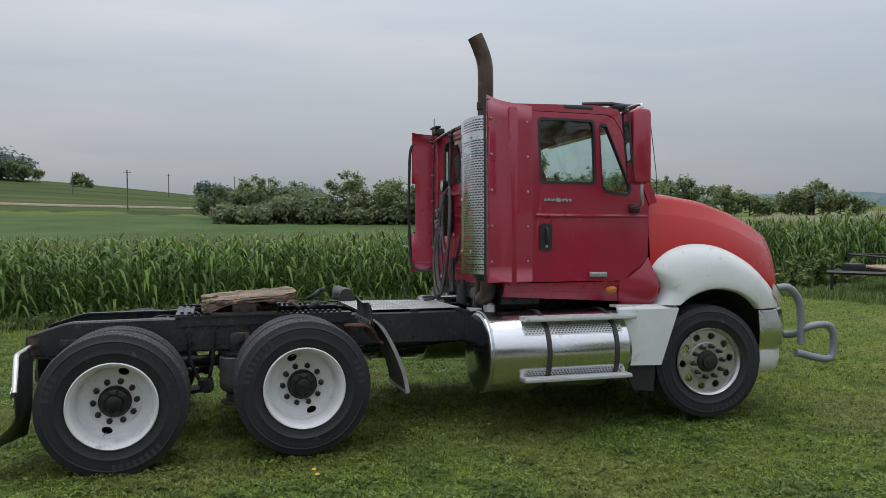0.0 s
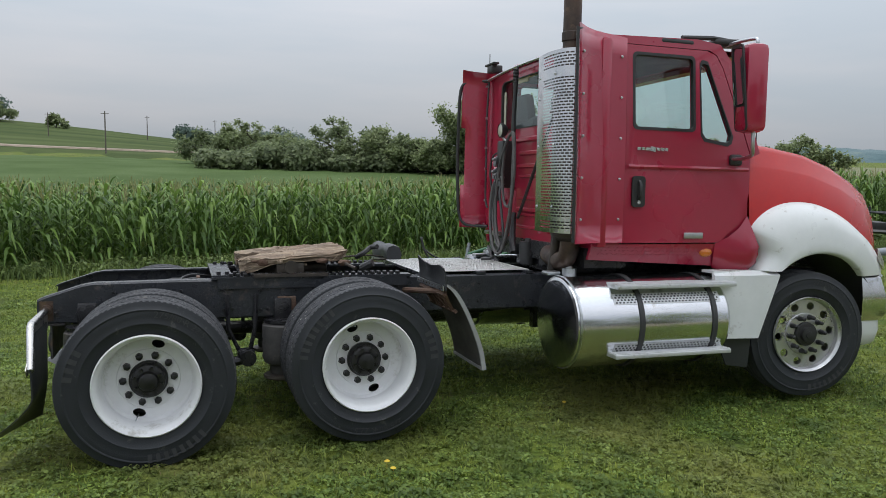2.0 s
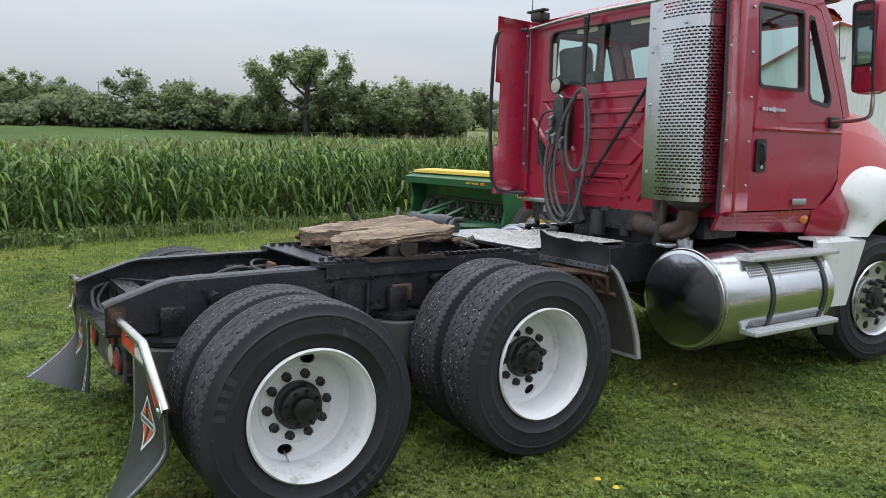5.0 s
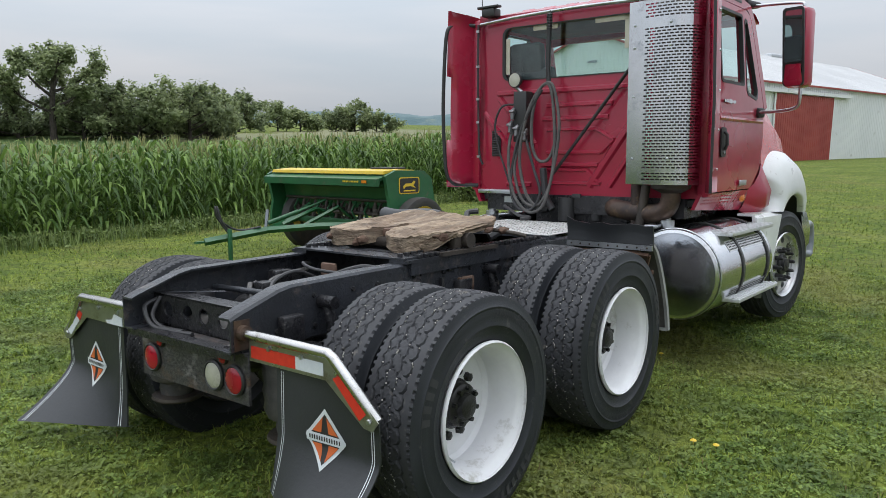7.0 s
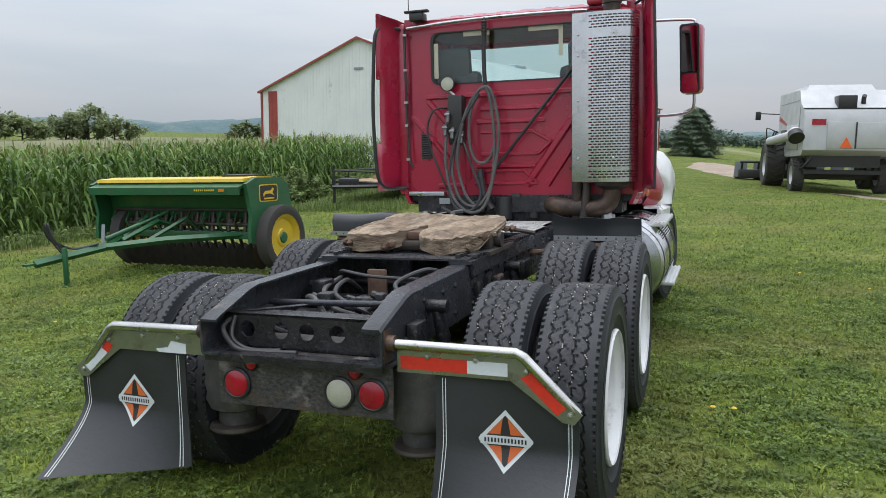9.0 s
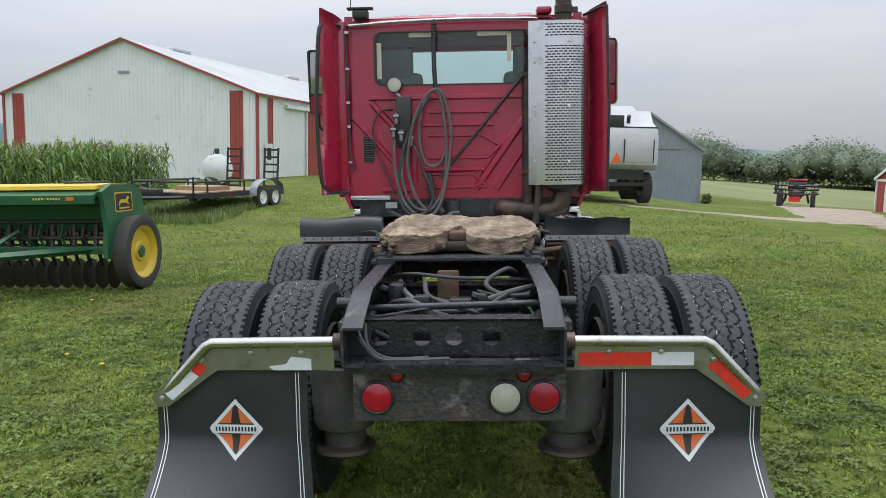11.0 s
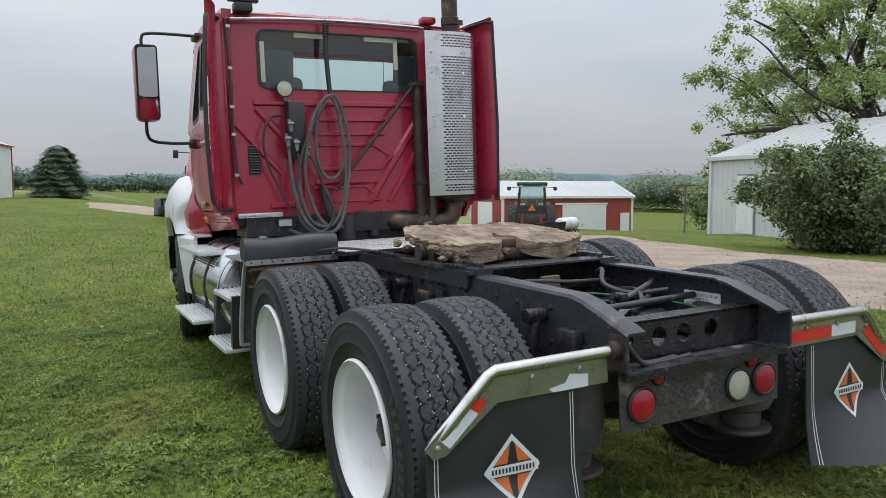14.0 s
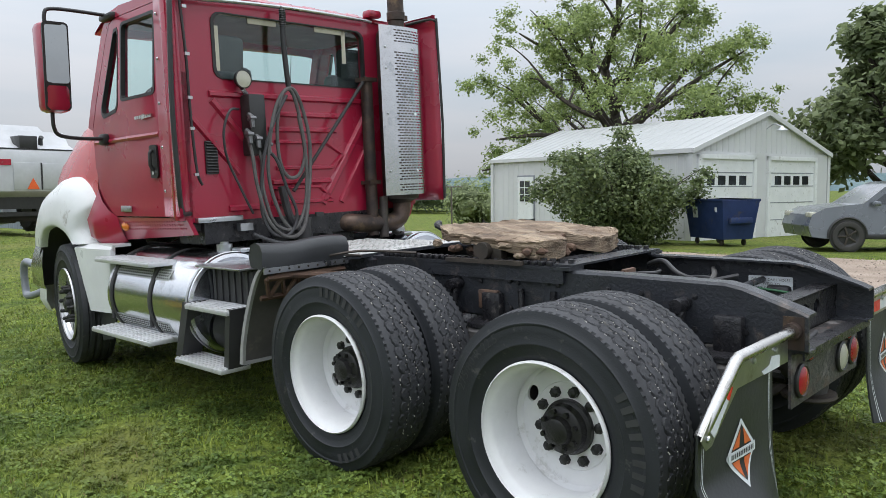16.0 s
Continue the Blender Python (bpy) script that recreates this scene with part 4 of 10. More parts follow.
def fender(s):
    outer = spline([(4.47, 0, 1.03), (4.535, 0, 1.16), (4.47, 0, 1.28), (4.445, 0, 1.37), (4.62, 0, 1.50), (4.86, 0, 1.56), (5.15, 0, 1.54), (5.42, 0, 1.44), (5.64, 0, 1.30), (5.80, 0, 1.12), (5.84, 0, 0.98)], 4)
    lip = [(5.05 + 0.645 * math.cos(radians(a)), 0, 0.52 + 0.645 * math.sin(radians(a))) for a in np.linspace(128, 44, len(outer))]
    rows = []
    for k, (o, i) in enumerate(zip(outer, lip)):
        f = k / (len(outer) - 1)
        y0 = 1.05 - 0.14 * max(0, f - 0.55) / 0.45
        out = 1.19 - 0.05 * max(0, f - 0.7) / 0.3
        o, i = Vector(o), Vector(i)
        row = []
        for t, y in ((0.0, y0 - 0.03), (0.05, y0 + 0.03), (0.25, out - 0.045), (0.5, out - 0.008), (0.8, out), (0.95, out + 0.006), (1.0, out - 0.002), (1.02, out - 0.05)):
            p = o.lerp(i, t)
            row.append((p.x, s * y, p.z))
        rows.append(row)
    fd = part("fender", Geo().loft(rows).turned(NOSE), WHITE_PAINT, truck, "white front fender over the steer wheel", smooth=60)
    g = Geo().loft([[(5.05 + r * math.cos(radians(a)), s * y, 0.52 + r * math.sin(radians(a))) for r, y in ((0.655, 1.14), (0.66, 0.62))] for a in np.linspace(178, 8, 24)])
    part("wheel_liner", g.turned(NOSE), POLY, fd)
    g = Geo().loft([[(4.03, s * 1.10, 1.03), (4.03, s * 1.14, 1.0), (4.08, s * 1.15, 0.52), (4.08, s * 1.10, 0.515)], [(4.30, s * 1.12, 1.03), (4.30, s * 1.165, 1.0), (4.30, s * 1.16, 0.515), (4.30, s * 1.10, 0.51)],
                    [(4.60, s * 1.12, 1.03), (4.60, s * 1.185, 1.0), (4.44, s * 1.16, 0.51), (4.44, s * 1.10, 0.51)]], cap=True)
    g.span((4.03, s * 0.98, 1.015), (4.5, s * 1.12, 1.035))
    part("skirt", g, WHITE_PAINT, truck, "white lower skirt behind the steer wheel")
    part("skirt_flap", Geo().panel([(4.09, 0.52), (4.42, 0.515), (4.40, 0.27), (4.20, 0.30)], [], lambda u, v, w: (u, s * (1.10 - w), v), 0.012), FLAP_RUBBER, truck)
    g = Geo().loft([[(5.70, s * 1.10, 1.20), (5.67, s * 1.135, 1.10), (5.74, s * 1.12, 1.04)], [(5.80, s * 1.03, 1.17), (5.82, s * 1.06, 1.08), (5.86, s * 1.03, 1.01)], [(5.88, s * 0.93, 1.14), (5.93, s * 0.95, 1.06), (5.95, s * 0.92, 0.99)]])
    part("headlamp", g.turned(NOSE), CLEAR_LENS, truck, "clouded headlamp lens")


for s in (-1, 1):
    fender(s)
rows = []
for z, d in ((0.975, -0.03), (0.955, 0.0), (0.80, 0.035), (0.64, 0.03), (0.60, 0.0)):
    rows.append([(5.52, -1.13 - d * 0.5, z), (5.72 + d, -1.13 - d, z), (5.86 + d, -1.03, z), (6.0 + d, -0.8, z), (6.08 + d, -0.4, z), (6.1 + d, 0, z), (6.08 + d, 0.4, z), (6.0 + d, 0.8, z), (5.86 + d, 1.03, z), (5.72 + d, 1.13 + d, z), (5.52, 1.13 + d * 0.5, z)])
part("bumper", Geo().loft(rows).turned(NOSE), CHROME, truck, "chrome wraparound front bumper")
rows = []
for z, d in ((0.60, 0.0), (0.50, 0.01), (0.40, -0.03), (0.38, -0.06)):
    rows.append([(5.54, -1.12 - d, z), (5.70 + d, -1.12 - d, z), (5.84 + d, -1.02, z), (5.98 + d, -0.8, z), (6.08 + d, 0, z), (5.98 + d, 0.8, z), (5.84 + d, 1.02, z), (5.70 + d, 1.12 + d, z), (5.54, 1.12 + d, z)])
part("air_dam", Geo().loft(rows).turned(NOSE), WHITE_PAINT, truck, "white lower valance")
for s in (-1, 1):
    g = Geo().tube(spline([(5.90, s * 0.92, 1.14), (6.02, s * 0.95, 1.14), (6.13, s * 0.95, 1.02), (6.16, s * 0.95, 0.85), (6.16, s * 0.95, 0.60)], 6), 0.036, 12)
    g.tube(spline([(6.12, s * 0.5, 0.66), (6.14, s * 0.85, 0.68), (6.22, s * 1.0, 0.77), (6.42, s * 1.0, 0.78), (6.495, s * 1.0, 0.70), (6.495, s * 1.0, 0.53), (6.42, s * 1.0, 0.45), (6.10, s * 0.95, 0.52)], 6), 0.036, 12)
    part("grille_guard", g.turned(NOSE), GREY_PAINT, truck, "grey tubular grille guard")

# mirrors on their arms
def mirror(s):
    shell = Geo().box((4.0, s * 1.43, 2.345), (0.17, 0.19, 0.62), bevel=0.045)
    ob = part("mirror", shell, MAROON, truck, "maroon mirror housing with two glasses", m=pose(0.065, -s * 0.005, -0.036) if s > 0 else pose(0.07, -s * 0.04, 0.020) @ pose(4.0, -1.43, 0) @ pose(0, 0, 0, 0, 0, -13) @ pose(-4.0, 1.43, 0))
    part("bezel", Geo().panel(rounded(1.345, 2.045, 1.518, 2.645, 0.03), [rounded(1.362, 2.235, 1.502, 2.625, 0.02), rounded(1.362, 2.07, 1.502, 2.215, 0.02)],
                              lambda u, v, w: (3.915 - 0.09 * (v - 2.34) - w, s * u, v), 0.012), BLACK, ob)
    part("glass", Geo().panel(rounded(1.358, 2.23, 1.506, 2.63, 0.02), [], lambda u, v, w: (3.903 - 0.09 * (2.43 - 2.34) - 0.055 * (v - 2.43) + (0.17 if s > 0 else -0.02) * (u - 1.432) + w, s * u, v), 0.004), MIRROR, ob)
    bulge = [[(3.930 - 0.09 * (v - 2.34) + 0.9 * ((u - 1.432) ** 2 + (v - 2.142) ** 2) - 0.022 + (0.17 if s > 0 else -0.12) * (u - 1.432), s * u, v) for u in np.linspace(1.358, 1.506, 9)] for v in np.linspace(2.068, 2.217, 9)]
    part("convex_glass", Geo().loft(bulge), MIRROR, ob, smooth=60)
    g = Geo().tube(spline([(4.02, s * 0.90, 2.745 + 0.01 * s), (4.02, s * 1.2, 2.742 + 0.023 * s), (4.02, s * 1.40, 2.73 + 0.03 * s), (4.02, s * 1.445, 2.70 + 0.02 * s), (4.02, s * 1.445, 2.62)], 6), 0.013, 10)
    part("mirror_arm", g, ALU if s < 0 else BLACK, ob)
    g = Geo().tube(spline([(4.05, s * 1.06, 1.86), (4.05, s * 1.25, 1.86), (4.04, s * 1.40, 1.88), (4.02, s * 1.445, 1.94), (4.02, s * 1.445, 2.06)], 6), 0.014, 10)
    part("mirror_arm", g, ALU if s < 0 else BLACK, ob)
    g = Geo().box((4.08, s * 1.075, 1.855), (0.10, 0.06, 0.085), bevel=0.02)
    part("mirror_mount", g, BLACK, ob)
    part("mirror_mount", Geo().box((4.0, s * 0.96, 2.745), (0.22, 0.16, 0.05), (0, 0, 0), bevel=0.02), BLACK, ob)


for s in (-1, 1):
    mirror(s)
part("fender_antenna", Geo().tube([(4.575, -0.88, 1.95), (4.55, -0.9, 2.21), (4.484, -0.9, 2.704)], 0.0035, 6), BLACK, truck)
g = Geo().tube([(3.78, -0.96, 2.775), (4.05, -0.97, 2.79), (4.3, -0.96, 2.775)], 0.018, 8)
g.box((3.72, -0.965, 2.735), (0.30, 0.07, 0.05), bevel=0.02)
part("roof_drip_bracket", g, BLACK, truck)

# exhaust: muffler, perforated heat guard, stack, rusty elbow
part("muffler", Geo().lathe([(0.06, 1.24), (0.14, 1.28), (0.15, 1.32), (0.15, 2.58), (0.14, 2.62), (0.06, 2.66)], 24, "z", (2.96, -0.83, 0)), STEEL_DARK, truck)
plan = spline([(2.812, -0.535, 0), (2.800, -0.60, 0), (2.790, -0.68, 0), (2.783, -0.77, 0), (2.786, -0.85, 0), (2.802, -0.94, 0), (2.850, -1.005, 0), (2.93, -1.035, 0), (3.03, -1.035, 0)], 12)
cum = [0.0]
for a, b in zip(plan, plan[1:]):
    cum.append(cum[-1] + (b - a).length)


def on_plan(d):
    i = min(max(np.searchsorted(cum, d) - 1, 0), len(plan) - 2)
    t = (d - cum[i]) / max(1e-6, cum[i + 1] - cum[i])
    p = plan[i].lerp(plan[i + 1], t)
    return p


def heat_guard():
    g = Geo()
    pitch, slot, hi = 0.0375, 0.028, 0.0105
    rows_z = list(np.arange(1.345, 2.60, 0.0215))
    z_edges, kinds = [1.312], []
    for r, z in enumerate(rows_z):
        if 1.395 < z < 1.425 or 2.44 < z < 2.50:
            continue
        z_edges += [z, z + hi]
        kinds += [None, r % 2]
    z_edges.append(2.628)
    kinds.append(None)
    total, first = cum[-1], 0.135
    for k, kind in enumerate(kinds):
        z0, z1 = z_edges[k], z_edges[k + 1]
        if kind is None:
            ds = [(a, b) for a, b in zip(np.linspace(0, total, 29), np.linspace(0, total, 29)[1:])]
        else:
            ds, d = [(0, first * 0.5), (first * 0.5, first + kind * pitch / 2)], first + kind * pitch / 2
            while d + pitch < total - 0.03:
                ds.append((d + slot, d + pitch))
                d += pitch
            ds.append((d, total))
        for a, b in ds:
            p, q = on_plan(a), on_plan(b)
            g.add([(p.x, p.y, z0), (q.x, q.y, z0), (q.x, q.y, z1), (p.x, p.y, z1)], [(0, 1, 2, 3)])
    ob = part("heat_guard", g, STAINLESS, truck, "perforated stainless exhaust heat guard", smooth=30)
    for z in (1.50, 1.95, 2.30, 2.46):
        for d in (0.05, 0.33):
            p = on_plan(d)
            part("guard_bolt", Geo().lathe([(0.011, 0), (0.009, -0.006), (0, -0.008)], 8, "x", (p.x - 0.001, p.y, z), caps=False), ALU, ob)
    return ob


heat_guard()
part("exhaust_pipe", Geo().tube(spline([(2.93, -0.83, 2.58), (2.93, -0.83, 2.80), (2.93, -0.83, 3.02), (2.915, -0.83, 3.13), (2.87, -0.83, 3.25), (2.835, -0.83, 3.32)], 6), 0.066, 20, caps=False)
     .tube(spline([(2.93, -0.83, 2.98), (2.915, -0.83, 3.13), (2.87, -0.83, 3.25), (2.836, -0.83, 3.318)], 6), 0.060, 20, caps=False), HOT_PIPE, truck, "rust-stained exhaust stack with a turned tip")
part("stack_clamp", Geo().lathe([(0.068, 2.70), (0.074, 2.705), (0.074, 2.765), (0.068, 2.77)], 20, "z", (2.93, -0.83, 0)).box((2.93, -0.92, 2.735), (0.03, 0.05, 0.04)), HOT_PIPE, truck)
part("exhaust_elbow", Geo().tube(spline([(2.96, -0.83, 1.30), (2.96, -0.83, 1.20), (2.96, -0.79, 1.12), (2.97, -0.68, 1.085), (3.0, -0.52, 1.09), (3.03, -0.36, 1.11), (3.10, -0.30, 1.11)], 7), 0.072, 18), HOT_PIPE, truck, "rusted exhaust elbow")
part("guard_post", Geo().tube([(3.0, -0.545, 1.0), (3.0, -0.545, 2.24)], 0.048, 14).box((3.0, -0.545, 2.225), (0.12, 0.13, 0.03)).box((3.0, -0.545, 1.42), (0.115, 0.115, 0.03)), HOT_PIPE, truck, "rusty pipe post beside the guard")
part("post_brace", Geo().tube([(2.93, -0.60, 0.98), (2.96, -0.635, 1.30)], 0.035, 10), STEEL_DARK, truck)
part("diagonal_brace", Geo().tube([(2.97, -0.52, 2.24), (3.0, 0.20, 1.38)], 0.014, 8), BLACK, truck)

# grab rail around the left extender, and its cut-out window
part("grab_rail", Geo().tube(spline([(3.03, 1.03, 2.66), (2.95, 1.10, 2.665), (2.855, 1.14, 2.65), (2.80, 1.165, 2.58), (2.79, 1.185, 2.3), (2.79, 1.20, 1.9), (2.80, 1.19, 1.5), (2.82, 1.175, 1.34), (2.87, 1.14, 1.275), (2.97, 1.09, 1.265), (3.04, 1.0, 1.265)], 6), 0.016, 10), BLACK, truck, "black grab rail")
part("extender_seal", Geo().tube([(2.80, -1.178, 1.26), (2.795, -1.185, 1.9), (2.80, -1.16, 2.74)], 0.011, 8).tube(spline([(2.80, -1.16, 2.72), (2.86, -1.12, 2.735), (3.0, -1.0, 2.70)], 5), 0.012, 8), BLACK, truck)

# back-of-cab fittings
rodg = Geo().tube(spline([(3.0, 0.95, 2.655), (2.99, 0.5, 2.68), (2.985, 0.0, 2.69), (2.99, -0.5, 2.685), (3.0, -0.62, 2.68)], 5), 0.013, 8)
part("hose_rod", rodg, ALU, truck, "bare metal hose support rod")
part("hose_spring", Geo().tube(spline([(2.985, 0.235, 2.69), (2.97, 0.235, 2.62), (2.965, 0.24, 2.45), (2.955, 0.235, 2.25), (2.95, 0.225, 2.10)], 5), [0.012] * 6 + [0.019] * 15, 10), BLACK, truck, "black spring hose hanger")
hang = Geo()
for k in range(10):
    hang.tube([(2.965 + 0.021 * math.cos(w), 0.235 + 0.021 * math.sin(w), 2.55 + 0.012 * k) for w in np.linspace(0, 2 * math.pi, 10, endpoint=False)], 0.005, 5, closed=True)
part("spring_coil", hang, BLACK, truck)


def hose(pts, r, material, label):
    part("air_hose", Geo().tube(spline(pts, 8), r, 8), material, truck, label)


hose([(3.0, 0.52, 1.74), (2.93, 0.50, 1.62), (2.90, 0.52, 1.40), (2.90, 0.44, 1.16), (2.89, 0.28, 1.12), (2.90, 0.17, 1.30), (2.91, 0.14, 1.62), (2.93, 0.17, 1.95), (2.94, 0.22, 2.10), (2.93, 0.30, 2.06), (2.92, 0.36, 1.86),
      (2.92, 0.36, 1.62), (2.92, 0.30, 1.49), (2.92, 0.20, 1.50), (2.92, 0.14, 1.66), (2.93, 0.17, 1.92)], 0.0135, HOSE_GREY, "weathered grey coiled air hose")
hose([(3.0, 0.57, 1.80), (2.92, 0.58, 1.66), (2.89, 0.57, 1.42), (2.88, 0.50, 1.18), (2.87, 0.36, 1.06), (2.87, 0.22, 1.12), (2.89, 0.14, 1.40), (2.91, 0.10, 1.74), (2.93, 0.15, 2.02), (2.94, 0.22, 2.115), (2.93, 0.33, 2.03), (2.91, 0.42, 1.82), (2.90, 0.47, 1.50), (2.89, 0.40, 1.22), (2.90, 0.30, 1.10)], 0.0135, HOSE_GREY, "weathered grey coiled air hose")
hose([(3.0, 0.46, 1.70), (2.91, 0.40, 1.62), (2.90, 0.33, 1.42), (2.89, 0.26, 1.22), (2.88, 0.34, 1.08), (2.88, 0.48, 1.10), (2.89, 0.55, 1.28), (2.90, 0.50, 1.62), (2.91, 0.40, 1.86), (2.92, 0.27, 2.06)], 0.012, CABLE_BLACK, "black electric trailer cable")
hose([(3.02, 0.60, 1.96), (2.97, 0.70, 1.94), (2.96, 0.76, 1.80), (2.97, 0.74, 1.62), (2.96, 0.66, 1.42), (2.95, 0.58, 1.24)], 0.009, CABLE_BLACK, "thin black hose")
hose([(3.0, 0.30, 1.42), (2.98, 0.26, 1.20), (2.96, 0.18, 1.08)], 0.03, CABLE_BLACK, "thick black hose below the coils")
hose([(3.02, 0.985, 2.66), (3.0, 0.975, 2.3), (3.0, 0.97, 1.9), (2.995, 0.955, 1.55), (3.0, 0.92, 1.45)], 0.010, CABLE_BLACK, "black wiring loom clipped to the cab corner")
hose([(2.90, 0.62, 1.10), (2.86, 0.45, 1.03), (2.80, 0.30, 1.02), (2.72, 0.34, 1.01)], 0.014, CABLE_BLACK, "cable lying on the deck")
for z in (2.60, 2.30, 2.02, 1.82, 1.52):
    part("loom_clip", Geo().box((2.995, 0.97 - max(0, 1.6 - z) * 0.1, z), (0.02, 0.03, 0.02)), ALU, truck)
man = part("air_manifold", Geo().box((3.0, 0.50, 1.85), (0.12, 0.13, 0.42), bevel=0.012), BLACK, truck, "black gladhand manifold bracket")
g = Geo().cyl((3.02, 0.53, 2.06), (3.0, 0.575, 2.10), 0.016, 8)
part("lamp_stalk", g, ALU, man)
part("work_lamp", Geo().lathe([(0.0, 0.05), (0.045, 0.045), (0.062, 0.015), (0.064, -0.012), (0.058, -0.016)], 24, "x", (2.985, 0.575, 2.16), caps=False), BLACK, truck, "round work lamp")
part("work_lamp_lens", Geo().lathe([(0.0, -0.018), (0.03, -0.017), (0.057, -0.012)], 24, "x", (2.985, 0.575, 2.16), caps=False), CLEAR_LENS, truck)
for y, z in ((0.56, 1.88), (0.585, 1.77), (0.52, 1.74), (0.44, 1.70)):
    g = Geo().tube([(2.96, y, z + 0.04), (2.93, y, z + 0.02), (2.92, y, z - 0.05)], [0.018, 0.022, 0.016], 8)
    g.box((2.925, y, z + 0.01), (0.05, 0.05, 0.022), (0, 20, 0), bevel=0.006)
    part("gladhand", g, GLADHAND, man)
g = Geo().panel(rounded(0.765, 1.52, 0.855, 1.745, 0.01), [], lambda u, v, w: (CX0 - 0.012 + w, u, v), 0.012)
vent = part("vent", g, BLACK, back, "black louvred pressure vent")
for k in range(11):
    part("louvre", Geo().box((CX0 - 0.016, 0.81, 1.535 + 0.02 * k), (0.012, 0.078, 0.006), (0, 35, 0)), POLY, vent)
g = Geo().box((3.02, 0.85, 2.745), (0.11, 0.13, 0.07), bevel=0.012).box((2.99, 0.85, 2.79), (0.06, 0.22, 0.02), bevel=0.006)
part("roof_antenna_mount", g, BLACK, truck)
part("roof_antenna", Geo().tube([(3.0, 0.93, 2.78), (3.0, 0.93, 2.90)], 0.004, 6), BLACK, truck)
part("roof_corner_cap", Geo().box((3.05, -0.68, 2.755), (0.10, 0.13, 0.06), bevel=0.02), MAROON, truck)
part("back_lower_bracket", Geo().box((3.02, 0.80, 1.215), (0.05, 0.34, 0.035), bevel=0.006).box((3.0, 0.62, 1.15), (0.05, 0.10, 0.05)), ALU, truck)
part("cab_mount", Geo().span((3.05, -0.9, 1.05), (3.4, 0.9, 1.20)).span((3.1, -0.42, 0.95), (4.4, 0.42, 1.1)), GREASE, truck)
part("reservoir", Geo().tube([(3.05, 0.10, 0.99), (3.05, 0.10, 1.18)], 0.07, 14).tube([(3.1, -0.15, 1.0), (3.1, -0.15, 1.16)], 0.05, 12).box((3.06, 0.32, 1.10), (0.1, 0.12, 0.10), bevel=0.02).box((3.0, -0.02, 1.20), (0.02, 0.07, 0.03)), POLY, truck)
part("engine_underside", Geo().span((3.5, -0.4, 0.45), (4.7, 0.4, 1.0), bevel=0.08), GREASE, truck)

# deck plates behind the cab
def deck(x0, x1, y0, y1, z):
    g = Geo().span((x0, y0, z - 0.006), (x1, y1, z), bevel=0.002)
    ob = part("deck_plate", g, PLATE, truck, "bright diamond-plate deck")
    d, i = Geo(), 0
    x = x0 + 0.02
    while x < x1 - 0.015:
        y = y0 + 0.02 + (i % 2) * 0.012
        while y < y1 - 0.015:
            w = 1 if (i + int(round((y - y0) / 0.024))) % 2 else -1
            d.add([(x - 0.011, y - 0.011 * w, z), (x - 0.003, y + 0.003 * w, z + 0.003), (x + 0.011, y + 0.011 * w, z), (x + 0.003, y - 0.003 * w, z + 0.003)], [(0, 1, 2), (0, 2, 3)])
            y += 0.028
        x += 0.026
        i += 1
    tagged(part("tread_lug", d, PLATE, ob, smooth=0), kind="stuff")


deck(1.92, 2.42, -0.40, 0.62, 0.992)
deck(2.44, 2.86, -0.36, 0.56, 0.990)
part("deck_bearer", Geo().span((1.92, -0.43, 0.966), (1.98, 0.60, 0.985)).span((2.38, -0.43, 0.966), (2.46, 0.60, 0.985)).span((2.80, -0.43, 0.966), (2.86, 0.56, 0.984)), FRAME_TOP, truck)

